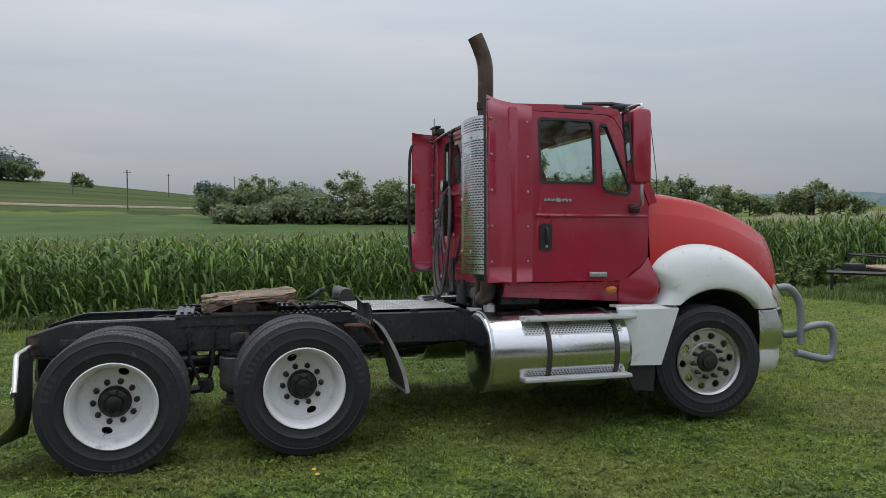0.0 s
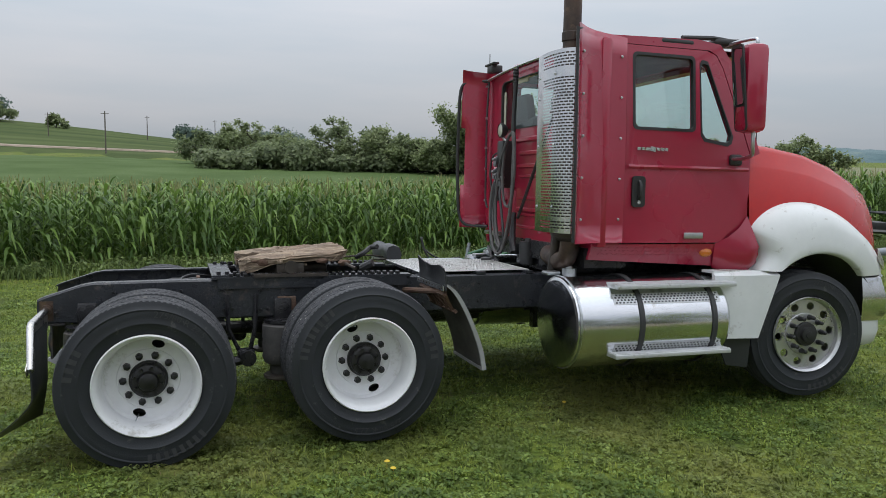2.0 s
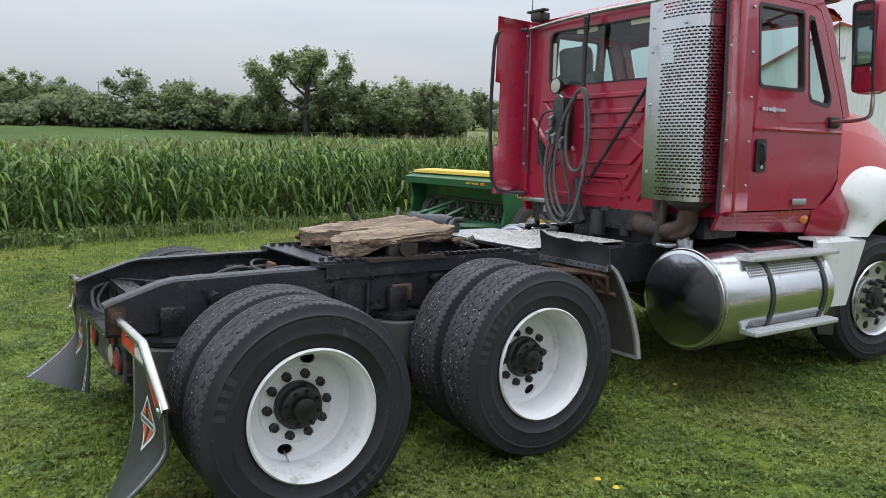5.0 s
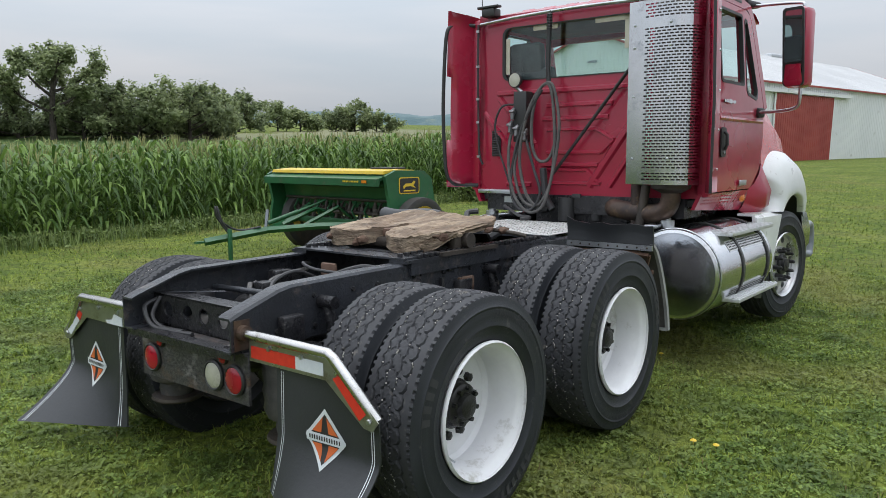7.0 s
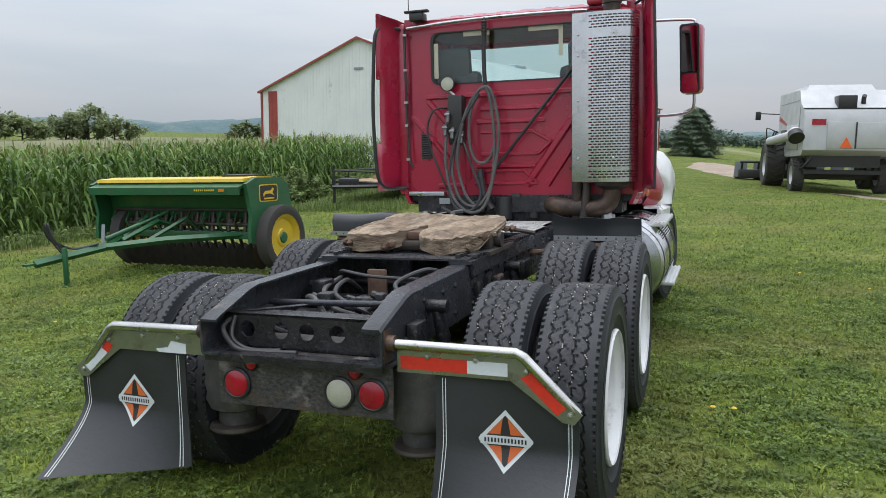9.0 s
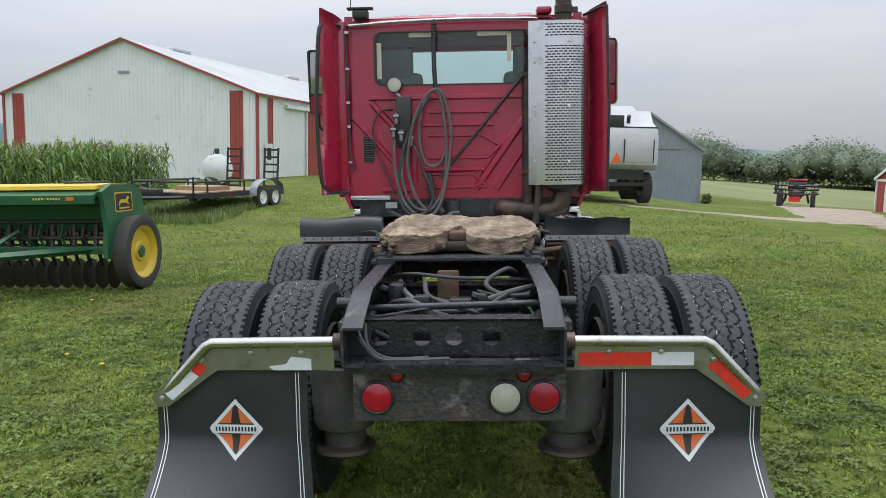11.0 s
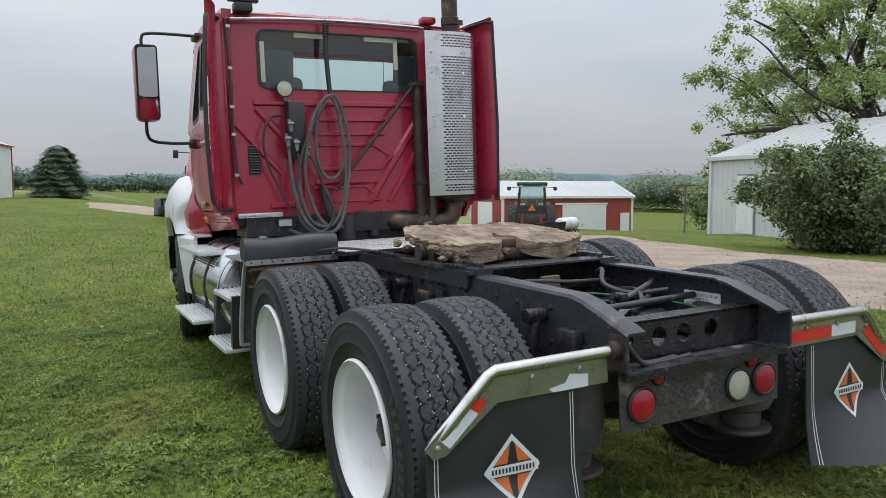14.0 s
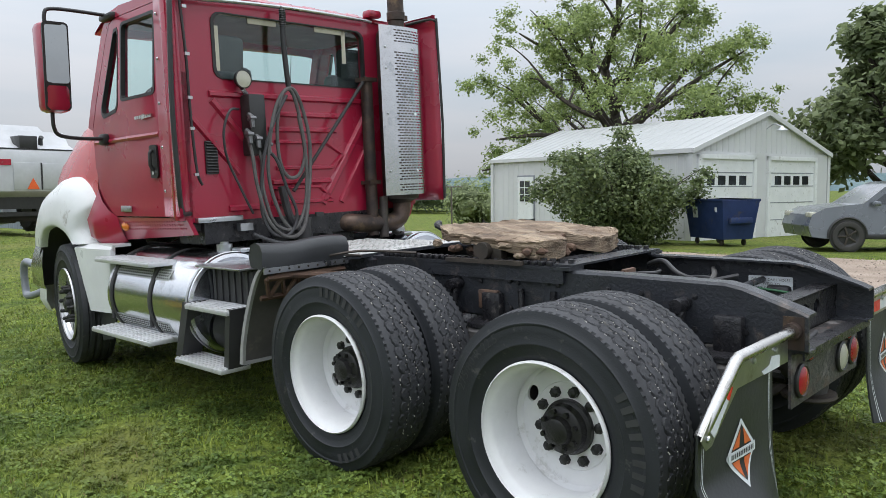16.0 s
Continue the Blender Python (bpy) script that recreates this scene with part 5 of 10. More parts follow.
# fifth wheel
def fifth_wheel():
    out = spline([(1.40, 0.30, 0), (1.29, 0.41, 0), (1.0, 0.45, 0), (0.76, 0.435, 0), (0.65, 0.38, 0), (0.605, 0.25, 0), (0.64, 0.15, 0), (0.73, 0.085, 0), (0.86, 0.05, 0), (0.96, 0.0, 0), (0.86, -0.035, 0), (0.70, -0.05, 0),
                  (0.63, -0.13, 0), (0.605, -0.26, 0), (0.65, -0.38, 0), (0.76, -0.435, 0), (1.0, -0.45, 0), (1.29, -0.41, 0), (1.40, -0.30, 0), (1.43, 0, 0)], 5, closed=True)
    ring = [(p.x, p.y) for p in out]
    b = bmesh.new()
    vs = [b.verts.new((x, y, 0)) for x, y in ring]
    b.faces.new(vs)
    bmesh.ops.triangulate(b, faces=b.faces[:])
    for _ in range(3):
        long = [e for e in b.edges if e.calc_length() > 0.035]
        bmesh.ops.subdivide_edges(b, edges=long, cuts=1, use_grid_fill=False)
        bmesh.ops.triangulate(b, faces=b.faces[:])
    b.verts.index_update()
    edge = {v.index for e in b.edges if len(e.link_faces) == 1 for v in e.verts}
    top, low = [], []
    for v in b.verts:
        x, y = v.co.x, v.co.y
        droop = 0.070 * (x - 1.42) - 0.012 * max(0, (0.79 - x) / 0.18) ** 1.4
        slab = noise.noise((x * 2.6, y * 5.2, 1.0)) + 0.35 * noise.noise((x * 9, y * 14, 2.0))
        shelf = 0.011 * math.floor(slab * 3.6 + 0.5) / 1.6
        rough = 0.004 * noise.noise((x * 30, y * 30, 4.0))
        crack = -0.008 if abs(noise.noise((x * 3.1, y * 6.0, 7.0))) < 0.035 else 0.0
        z = 1.155 + droop + shelf + rough + crack
        inset = 0.985 if v.index in edge else 1.0
        top.append((0.95 + (x - 0.95) * inset, y * inset, z - (0.002 if v.index in edge else 0)))
        low.append((0.95 + (x - 0.95) * 0.95, y * 0.965, 1.098 - 0.035 * max(0.0, min(1.0, (0.85 - x) / 0.2)) + droop + 0.020 * noise.noise((x * 6, y * 6, 9.0))))
    n, g = len(top), Geo()
    fs = [[v.index for v in f.verts] for f in b.faces]
    g.add(top + low, fs + [[i + n for i in f[::-1]] for f in fs])
    rim = [e for e in b.edges if len(e.link_faces) == 1]
    for e in rim:
        p, q = e.verts[0].index, e.verts[1].index
        o = len(g.v)
        for i in (p, q):
            t, lo = Vector(top[i]), Vector(low[i])
            for f_ in (0.12, 0.30, 0.36, 0.62, 0.68, 0.9):
                k = 1.0 + 0.030 * noise.noise((t.x * 8, t.y * 8, round(f_ * 3.3) * 3.0)) + 0.014 * noise.noise((t.x * 40, t.y * 40, f_ * 9))
                m1 = t.lerp(lo, f_)
                g.v.append((0.95 + (m1.x - 0.95) * k, m1.y * k, m1.z))
        left = [p] + [o + i for i in range(6)] + [p + n]
        right = [q] + [o + 6 + i for i in range(6)] + [q + n]
        g.f += [(left[i], right[i], right[i + 1], left[i + 1]) for i in range(7)]
    b.free()
    ob = part("fifth_wheel", g, CAKED, truck, "fifth wheel plate caked in tan clay and rust", smooth=16)
    g = Geo()
    for s in (-1, 1):
        g.box((0.96, s * 0.40, 1.03), (0.20, 0.06, 0.09), bevel=0.015)
        g.cyl((0.96, s * 0.35, 1.045), (0.96, s * 0.47, 1.045), 0.045, 14)
        g.box((0.96, s * 0.41, 0.99), (0.52, 0.13, 0.022))
    g.span((0.75, -0.28, 0.99), (1.25, 0.28, 1.05), bevel=0.02)
    part("pivot_bracket", g, STEEL_DARK, ob)
    # clods and rusted lugs under the rim
    r = random.Random(5)
    for k in range(26):
        s, t = (-1 if k % 2 else 1), r.uniform(0, 1)
        c = (0.70 + 0.66 * t, s * r.uniform(0.36, 0.44), 1.055 + r.uniform(-0.035, 0.035) + 0.03 * t)
        if k > 19:
            c = (0.64 + r.uniform(0.0, 0.05), r.uniform(-0.36, 0.36), 1.03 + r.uniform(-0.02, 0.02))
        v0 = LUMP_V * np.array([r.uniform(0.02, 0.05), r.uniform(0.014, 0.03), r.uniform(0.012, 0.028)]) * (1 + 0.35 * np.array([noise.noise((q[0] * 2 + k, q[1] * 2, q[2] * 2)) for q in LUMP_V]))[:, None] + np.array(c)
        part("clod", Geo().add([tuple(q) for q in v0], [tuple(q) for q in LUMP_F]), CAKED if k % 3 == 0 else RUST, ob, smooth=0)
    part("locking_jaw", Geo().box((0.86, 0, 1.075), (0.16, 0.12, 0.05), bevel=0.012).box((1.02, 0.10, 1.06), (0.34, 0.05, 0.035), (0, 0, 12), bevel=0.008).box((1.02, -0.10, 1.06), (0.34, 0.05, 0.035), (0, 0, -12), bevel=0.008), RUST, ob)
    part("release_arm", Geo().tube(spline([(1.30, -0.30, 1.08), (1.36, -0.46, 1.06), (1.40, -0.56, 1.04)], 5), 0.013, 8), STEEL_DARK, ob)
    return ob


fifth_wheel()
for s in (-1, 1):
    g = Geo().span((0.42, s * 0.33, 0.966), (1.85, s * 0.455, 0.982)).span((0.46, s * 0.437, 0.90), (1.82, s * 0.452, 0.966))
    sl = part("slide_rail", g, FRAME_TOP, truck, "toothed fifth wheel slide rail")
    for k in range(26):
        part("slide_tooth", Geo().box((0.55 + 0.048 * k, s * 0.42, 0.994), (0.026, 0.055, 0.024), bevel=0.004), GREASE, sl)
    for k in range(5):
        part("mount_bolt", Geo().cyl((0.47 + 0.055 * k, s * 0.365, 0.98), (0.47 + 0.055 * k, s * 0.365, 1.012), 0.016, 6), GREASE, sl)
part("cross_plate", Geo().span((0.42, -0.43, 0.983), (0.56, 0.43, 0.993)).span((0.62, -0.33, 0.975), (0.70, 0.33, 0.985)), FRAME_TOP, truck, "black cross plate ahead of the tail")
g = Geo().tube(spline([(1.55, 0.10, 1.06), (1.6, 0.05, 1.10), (1.66, 0.08, 1.14), (1.7, 0.02, 1.15)], 4), 0.020, 8)
part("hose_end", g, POLY, truck)
part("hose_end", Geo().tube([(1.52, -0.2, 1.0), (1.60, -0.25, 1.05)], 0.030, 8), POLY, truck)
part("release_rod", Geo().tube(spline([(1.42, 0.50, 1.02), (1.75, 0.62, 1.03), (1.95, 0.72, 1.0), (1.92, 0.60, 0.995), (1.80, 0.58, 0.995)], 5), 0.008, 6), STEEL_DARK, truck)

# crossmembers and tail
g = Geo().panel([(-0.422, 0.70), (0.422, 0.70), (0.422, 0.855), (-0.422, 0.855)], [[(c + 0.038 * math.cos(w), 0.785 + 0.038 * math.sin(w)) for w in np.linspace(0, 2 * math.pi, 18, endpoint=False)] for c in (-0.15, 0.0, 0.13, 0.30)],
                lambda u, v, w: (-0.50 + w, u, v), 0.010)
g.span((-0.50, -0.422, 0.845), (-0.40, 0.422, 0.856)).span((-0.50, -0.422, 0.70), (-0.40, 0.422, 0.712))
part("end_crossmember", g, GREASE, truck, "greasy end crossmember with round holes")
part("tail_gusset", Geo().span((-0.64, -0.425, 0.698), (-0.575, 0.425, 0.706)).span((-0.645, -0.425, 0.672), (-0.637, 0.425, 0.706)), GREASE, truck)
for x, z in ((0.30, 0.80), (0.66, 0.83), (1.75, 0.83), (2.6, 0.83)):
    part("crossmember", Geo().span((x - 0.05, -0.425, z - 0.02), (x + 0.05, 0.425, z), bevel=0.006).span((x - 0.008, -0.42, z - 0.12), (x + 0.008, 0.42, z - 0.02)), GREASE, truck)
part("hump_bracket", Geo().box((0.34, 0.05, 0.86), (0.03, 0.11, 0.16), bevel=0.01), RUST, truck, "rusty bracket on the crossmember")
part("cross_tube", Geo().tube([(-0.16, -0.40, 0.86), (-0.16, 0.40, 0.84)], 0.016, 10), FRAME_TOP, truck)
for pts, r, m_ in (([(0.4, 0.30, 0.88), (0.1, 0.24, 0.86), (-0.05, 0.10, 0.80), (0.05, -0.05, 0.72), (0.0, 0.05, 0.66)], 0.013, HOSE_GREY), ([(0.2, 0.35, 0.78), (0.0, 0.28, 0.84), (-0.1, 0.18, 0.85), (-0.2, 0.05, 0.76)], 0.014, HOSE_GREY),
                   ([(0.3, -0.35, 0.84), (0.05, -0.25, 0.87), (-0.1, -0.12, 0.82), (0.05, 0.0, 0.74)], 0.012, CABLE_BLACK), ([(0.45, 0.2, 0.80), (0.2, 0.16, 0.90), (0.0, 0.12, 0.86), (-0.1, -0.1, 0.80), (0.1, -0.2, 0.7)], 0.012, CABLE_BLACK),
                   ([(-0.50, 0.36, 0.84), (-0.56, 0.34, 0.76), (-0.56, 0.26, 0.71), (-0.55, 0.10, 0.71)], 0.010, CABLE_BLACK), ([(0.25, -0.1, 0.85), (0.0, -0.3, 0.83), (-0.2, -0.34, 0.82), (-0.4, -0.34, 0.80)], 0.006, GREEN)):
    hose(pts, r, m_, "brake hose between the frame rails")
for pts, r, m_ in (([(0.42, -0.30, 0.92), (0.30, -0.24, 0.95), (0.16, -0.14, 0.90), (0.06, -0.22, 0.86), (-0.06, -0.34, 0.88)], 0.012, CABLE_BLACK), ([(0.46, 0.34, 0.90), (0.30, 0.22, 0.93), (0.22, 0.02, 0.92), (0.30, -0.20, 0.90), (0.40, -0.36, 0.88)], 0.009, CABLE_BLACK),
                   ([(0.10, -0.40, 0.90), (0.04, -0.28, 0.885), (0.02, -0.16, 0.85), (0.06, -0.04, 0.80), (0.10, 0.02, 0.74)], 0.014, HOSE_GREY), ([(0.12, -0.40, 0.86), (0.02, -0.30, 0.85), (-0.04, -0.18, 0.83), (-0.02, -0.06, 0.80), (0.06, 0.10, 0.78)], 0.012, CABLE_BLACK),
                   ([(-0.30, 0.41, 0.80), (-0.24, 0.30, 0.72), (-0.10, 0.24, 0.66), (0.05, 0.22, 0.64)], 0.014, CABLE_BLACK), ([(-0.50, 0.38, 0.83), (-0.58, 0.37, 0.80), (-0.59, 0.30, 0.72), (-0.57, 0.18, 0.705), (-0.55, 0.02, 0.705)], 0.011, CABLE_BLACK)):
    hose(pts, r, m_, "oily brake hose between the frame rails")
for c, d in (((0.08, -0.02, 0.80), (0.10, 0.12, 0.09)), ((-0.02, 0.16, 0.82), (0.08, 0.08, 0.11)), ((0.02, -0.12, 0.85), (0.07, 0.05, 0.05)), ((0.20, 0.30, 0.84), (0.12, 0.08, 0.12)), ((0.15, -0.34, 0.80), (0.14, 0.10, 0.10)), ((-0.32, -0.16, 0.66), (0.16, 0.12, 0.10)), ((-0.34, 0.02, 0.64), (0.10, 0.16, 0.09))):
    part("valve_block", Geo().box(c, d, bevel=0.015).cyl((c[0], c[1], c[2]), (c[0], c[1] + d[1], c[2] + d[2] * 0.3), 0.02, 8), GREASE, truck)
part("air_tank", Geo().lathe([(0.0, -0.30), (0.09, -0.28), (0.115, -0.24), (0.115, 0.24), (0.09, 0.28), (0.0, 0.30)], 24, "y", (-0.28, 0.16, 0.60), caps=False), BAG_RUBBER, truck, "dull black air tank across the frame")
part("gusset_strap", Geo().loft([[(-0.46, 0.30, 0.862), (-0.46, 0.34, 0.862)], [(-0.30, 0.10, 0.864), (-0.28, 0.14, 0.864)]]), FRAME_TOP, truck)
for s in (-1, 1):
    part("brake_chamber", Geo().tube([(-0.05, s * 0.30, 0.71), (-0.05, s * 0.09, 0.71)], 0.085, 16), GREASE, truck)
part("gear_housing", Geo().lathe([(0.0, 0.12), (0.10, 0.10), (0.17, 0.02), (0.19, -0.08), (0.16, -0.16)], 20, "z", (0.12, 0.02, 0.66)), GREASE, truck)

g = Geo().panel([(-0.44, 0.465), (0.40, 0.465), (0.40, 0.69), (-0.44, 0.69)], [], lambda u, v, w: (-0.585 + w, u, v), 0.012).span((-0.60, -0.44, 0.685), (-0.50, 0.40, 0.697))
lp = part("lamp_plate", g, SCRAPED, truck, "scraped black tail lamp plate")
for y, z, r, m_, lb in ((-0.352, 0.565, 0.058, RED_LENS, "round red tail lamp"), (0.304, 0.562, 0.058, RED_LENS, "round red tail lamp"), (-0.201, 0.562, 0.058, CLEAR_LENS, "round white reversing lamp"),
                        (-0.275, 0.655, 0.026, RED_LENS, "small red marker lamp"), (0.225, 0.655, 0.026, RED_LENS, "small red marker lamp")):
    lamp = part("tail_lamp", Geo().lathe([(r * 1.22, -0.586), (r * 1.22, -0.596), (r * 1.08, -0.602), (r, -0.598)], 24, "x", (0, y, z), caps=False), BLACK, lp, lb)
    part("lens", Geo().lathe([(0.0, -0.611), (r * 0.6, -0.609), (r, -0.599)], 24, "x", (0, y, z), caps=False), m_, lamp)


# mud flaps with their angled hangers
def flap(s):
    yb = 0.985 if s < 0 else 0.970
    g = Geo().tube([(-0.605, s * 0.445, 0.79), (-0.605, s * (yb - 0.02), 0.786), (-0.605, s * (yb + 0.006), 0.772), (-0.575, s * (yb + 0.205), 0.560)], 0.0215, 14)
    hang = part("flap_hanger", g, HANGER_TUBE, truck, "bright tubular mud flap hanger")
    part("hanger_socket", Geo().tube([(-0.605, s * 0.43, 0.79), (-0.605, s * 0.468, 0.79)], 0.034, 14).span((-0.645, s * 0.425, 0.715), (-0.565, s * 0.435, 0.845)), HOT_PIPE, hang)
    g = Geo().panel([(0.47, 0.765), (0.985, 0.765), (1.22, 0.565), (1.19, 0.525), (1.145, 0.53), (0.945, 0.675), (0.47, 0.675)], [], lambda u, v, w: (-0.597 + w, s * (u - 0.008 * (u > 0.9)), v), 0.004)
    plate = part("hanger_plate", g, HANGER_STEEL, hang)
    for u, v in ((0.60, 0.745), (0.80, 0.745), (1.0, 0.715), (1.165, 0.56)):
        part("hanger_bolt", Geo().lathe([(0.012, 0), (0.010, -0.007), (0, -0.009)], 8, "x", (-0.598, s * u, v), caps=False), ALU, plate)
    if s < 0:
        strips = (([(0.485, 0.742), (0.765, 0.742), (0.765, 0.69), (0.485, 0.69)], TAPE_RED), ([(0.765, 0.742), (0.935, 0.742), (0.935, 0.69), (0.765, 0.69)], TAPE_WHITE), ([(0.985, 0.69), (1.025, 0.71), (1.165, 0.59), (1.125, 0.555)], TAPE_RED))
    else:
        strips = (([(0.56, 0.72), (0.64, 0.73), (0.66, 0.70), (0.73, 0.69), (0.71, 0.675), (0.56, 0.675)], TAPE_WHITE), ([(0.985, 0.69), (1.02, 0.705), (1.055, 0.675), (1.015, 0.65)], TAPE_RED),
                  ([(1.02, 0.65), (1.055, 0.675), (1.10, 0.62), (1.14, 0.61), (1.165, 0.585), (1.13, 0.553)], TAPE_WHITE))
    for ring, m_ in strips:
        part("reflective_tape", Geo().panel(ring, [], lambda u, v, w: (-0.5985 - w, s * (u - 0.008 * (u > 0.9)), v), 0.001), m_, plate)

    def place(u, v, lift=0.0):
        side = (u - 0.92) / 0.3
        d = max(0.0, 0.40 - v)
        curl = (1.25 + 1.0 * side) * d ** 1.45
        wave = 0.010 * math.sin(side * 2.4) * min(1, max(0, 0.66 - v) * 3)
        return Vector((-0.581 + 0.01 * (0.66 - v) - curl + wave - lift, s * (u - 0.06 * d * (side < 0) * -side), v - 0.05 * d * side))

    u0 = 0.625 if s < 0 else 0.585
    rows = []
    for v in np.linspace(0.74, 0.135, 26):
        rows.append([place(u, v if u < 1.0 else min(v, 0.74 - (u - 1.0) * 0.85)) for u in np.linspace(u0, 1.195, 15)])
    back_rows = [[(p[0] + 0.008, p[1], p[2]) for p in r] for r in rows]
    g = Geo().loft(rows).loft(back_rows)
    for e in (0, -1):
        g.loft([[r[e] for r in rows], [r[e] for r in back_rows]])
    g.loft([rows[-1], back_rows[-1]])
    ob = part("mud_flap", g, FLAP_RUBBER, truck, "black rubber mud flap with a diamond emblem, curling backwards", smooth=50)
    for u in (u0 + 0.03, u0 + 0.042, 1.155, 1.167):
        rows = [[place(u + du, v, 0.002) for du in (0, 0.0035)] for v in np.linspace(0.66 if u < 1 else 0.55, 0.14, 26)]
        part("flap_stripe", Geo().loft(rows), PRINT_WHITE, ob)
    mu, mv = (0.912 if s < 0 else 0.876), 0.432

    def emblem(ring, lift, m_, nm):
        """A convex printed shape that lies along the bent rubber."""
        lo, hi = min(c for _, c in ring), max(c for _, c in ring)
        strips = []
        for c in np.linspace(lo + 1e-4, hi - 1e-4, max(2, int((hi - lo) / 0.008))):
            cut = []
            for (a0, c0), (a1, c1) in zip(ring, ring[1:] + ring[:1]):
                if (c0 - c) * (c1 - c) <= 0 and c0 != c1:
                    cut.append(a0 + (a1 - a0) * (c - c0) / (c1 - c0))
            strips.append([place(mu + a, mv + c, lift) for a in np.linspace(min(cut), max(cut), 5)])
        part(nm, Geo().loft(strips), m_, ob, smooth=0)

    def diamond(k):
        return [(0.0, 0.122 * k), (0.112 * k, 0.0), (0.0, -0.122 * k), (-0.112 * k, 0.0)]
    emblem(diamond(1.0), 0.0025, PRINT_WHITE, "emblem")
    emblem(diamond(0.82), 0.0040, PRINT_BLACK, "emblem_field")
    for k in (-1, 1):
        emblem([(0.010 * k, 0.088), (0.070 * k, 0.023), (0.020 * k, 0.023)], 0.0055, ORANGE, "emblem_wing")
        emblem([(0.018 * k, -0.023), (0.070 * k, -0.023), (0.010 * k, -0.088)], 0.0055, ORANGE, "emblem_wing")
    emblem([(-0.100, 0.018), (0.100, 0.018), (0.100, -0.018), (-0.100, -0.018)], 0.0070, PRINT_WHITE, "emblem_band")
    for k in range(13):
        a = -0.080 + 0.0133 * k
        emblem([(a - 0.0035, 0.009), (a + 0.0035, 0.009), (a + 0.0035, -0.009), (a - 0.0035, -0.009)], 0.0085, PRINT_BLACK, "emblem_bar")


for s in (-1, 1):
    flap(s)

# suspension: air bags, hangers, shocks
def air_bag(x, s, y=0.475):
    g = Geo().lathe([(0.0, 0.30), (0.085, 0.30), (0.09, 0.33), (0.085, 0.36), (0.125, 0.38), (0.142, 0.42), (0.136, 0.455), (0.145, 0.50), (0.138, 0.535), (0.145, 0.58), (0.142, 0.645), (0.11, 0.665), (0.0, 0.67)], 28, "z", (x, s * y, 0), caps=False)
    ob = part("air_bag", g, BAG_RUBBER, truck, "grey-black rubber air spring")
    part("piston", Geo().lathe([(0.125, 0.268), (0.132, 0.278), (0.128, 0.292), (0.085, 0.300), (0.078, 0.33)], 24, "z", (x, s * y, 0)), STEEL_DARK, ob)
    part("top_plate", Geo().lathe([(0.13, 0.665), (0.13, 0.685)], 20, "z", (x, s * y, 0)).box((x, s * 0.46, 0.75), (0.12, 0.05, 0.16), bevel=0.01), GREASE, ob)


for s in (-1, 1):
    for x in (-0.36, 0.90):
        air_bag(x, s)
    g = Geo()
    for dx in (-0.10, 0.10):
        g.tube([(0.62 + dx, s * 0.45, 0.86), (0.62 + dx * 0.9, s * 0.46, 0.62), (0.64 + dx * 0.35, s * 0.46, 0.46)], 0.016, 6)
    g.box((0.65, s * 0.46, 0.43), (0.12, 0.08, 0.10), bevel=0.02).cyl((0.66, s * 0.40, 0.42), (0.66, s * 0.53, 0.42), 0.055, 14)
    part("spring_hanger", g, GREASE, truck)
    part("trailing_arm", Geo().tube([(0.62, s * 0.47, 0.40), (0.25, s * 0.5, 0.36), (-0.35, s * 0.52, 0.33)], 0.035, 8).tube([(1.95, s * 0.47, 0.46), (1.4, s * 0.5, 0.38), (0.9, s * 0.52, 0.33)], 0.035, 8), GREASE, truck)
    for x in (-0.16, 1.15):
        part("shock_absorber", Geo().tube([(x, s * 0.47, 0.86), (x + 0.02, s * 0.50, 0.72), (x + 0.05, s * 0.52, 0.45)], [0.022, 0.034, 0.026], 10).cyl((x, s * 0.43, 0.86), (x, s * 0.53, 0.86), 0.03, 10), GREASE, truck)
    part("rusty_bracket", Geo().box((0.93, s * 0.455, 0.79), (0.13, 0.03, 0.10), bevel=0.008), RUST, truck)
    for x in (-0.55, -0.42, -0.2, 0.05, 0.22, 0.5, 0.56, 0.75, 0.80, 1.0, 1.28, 1.45, 1.6, 1.75, 1.95, 2.2, 2.4):
        for z in (0.74, 0.88) if x > -0.3 else (0.76,):
            part("frame_bolt", Geo().lathe([(0.014, 0), (0.012, 0.010), (0, 0.012)], 6, caps=False).turned(pose(x, s * 0.432, z + 0.02 * ((x * 7) % 1)) @ Matrix.Scale(s, 4, (0, 1, 0))), GREASE, truck)
    for c, d in (((0.30, 0.36, 0.80), (0.16, 0.06, 0.10)), ((-0.25, 0.37, 0.78), (0.12, 0.05, 0.12)), ((1.5, 0.47, 0.80), (0.2, 0.06, 0.12))):
        part("valve_block", Geo().box((c[0], s * c[1], c[2]), d, bevel=0.02), GREASE, truck)

# warning plate inside the right rail
wp = part("warning_plate", Geo().panel(rounded(-0.30, 0.80, -0.08, 0.875, 0.006), [], lambda u, v, w: (u, -0.421 + w, v), 0.002), PRINT_WHITE, truck, "white warning plate with black lettering")
for k, line in enumerate(("DO NOT DRILL HOLES", "IN OR WELD TO", "FRAME FLANGES")):
    vs, fs = lettering(line, 0.019)
    part("lettering", Geo().add([(-0.095 - x, -0.4185, 0.851 - 0.021 * k + y) for x, y, _ in vs], fs), PRINT_BLACK, wp, smooth=0)


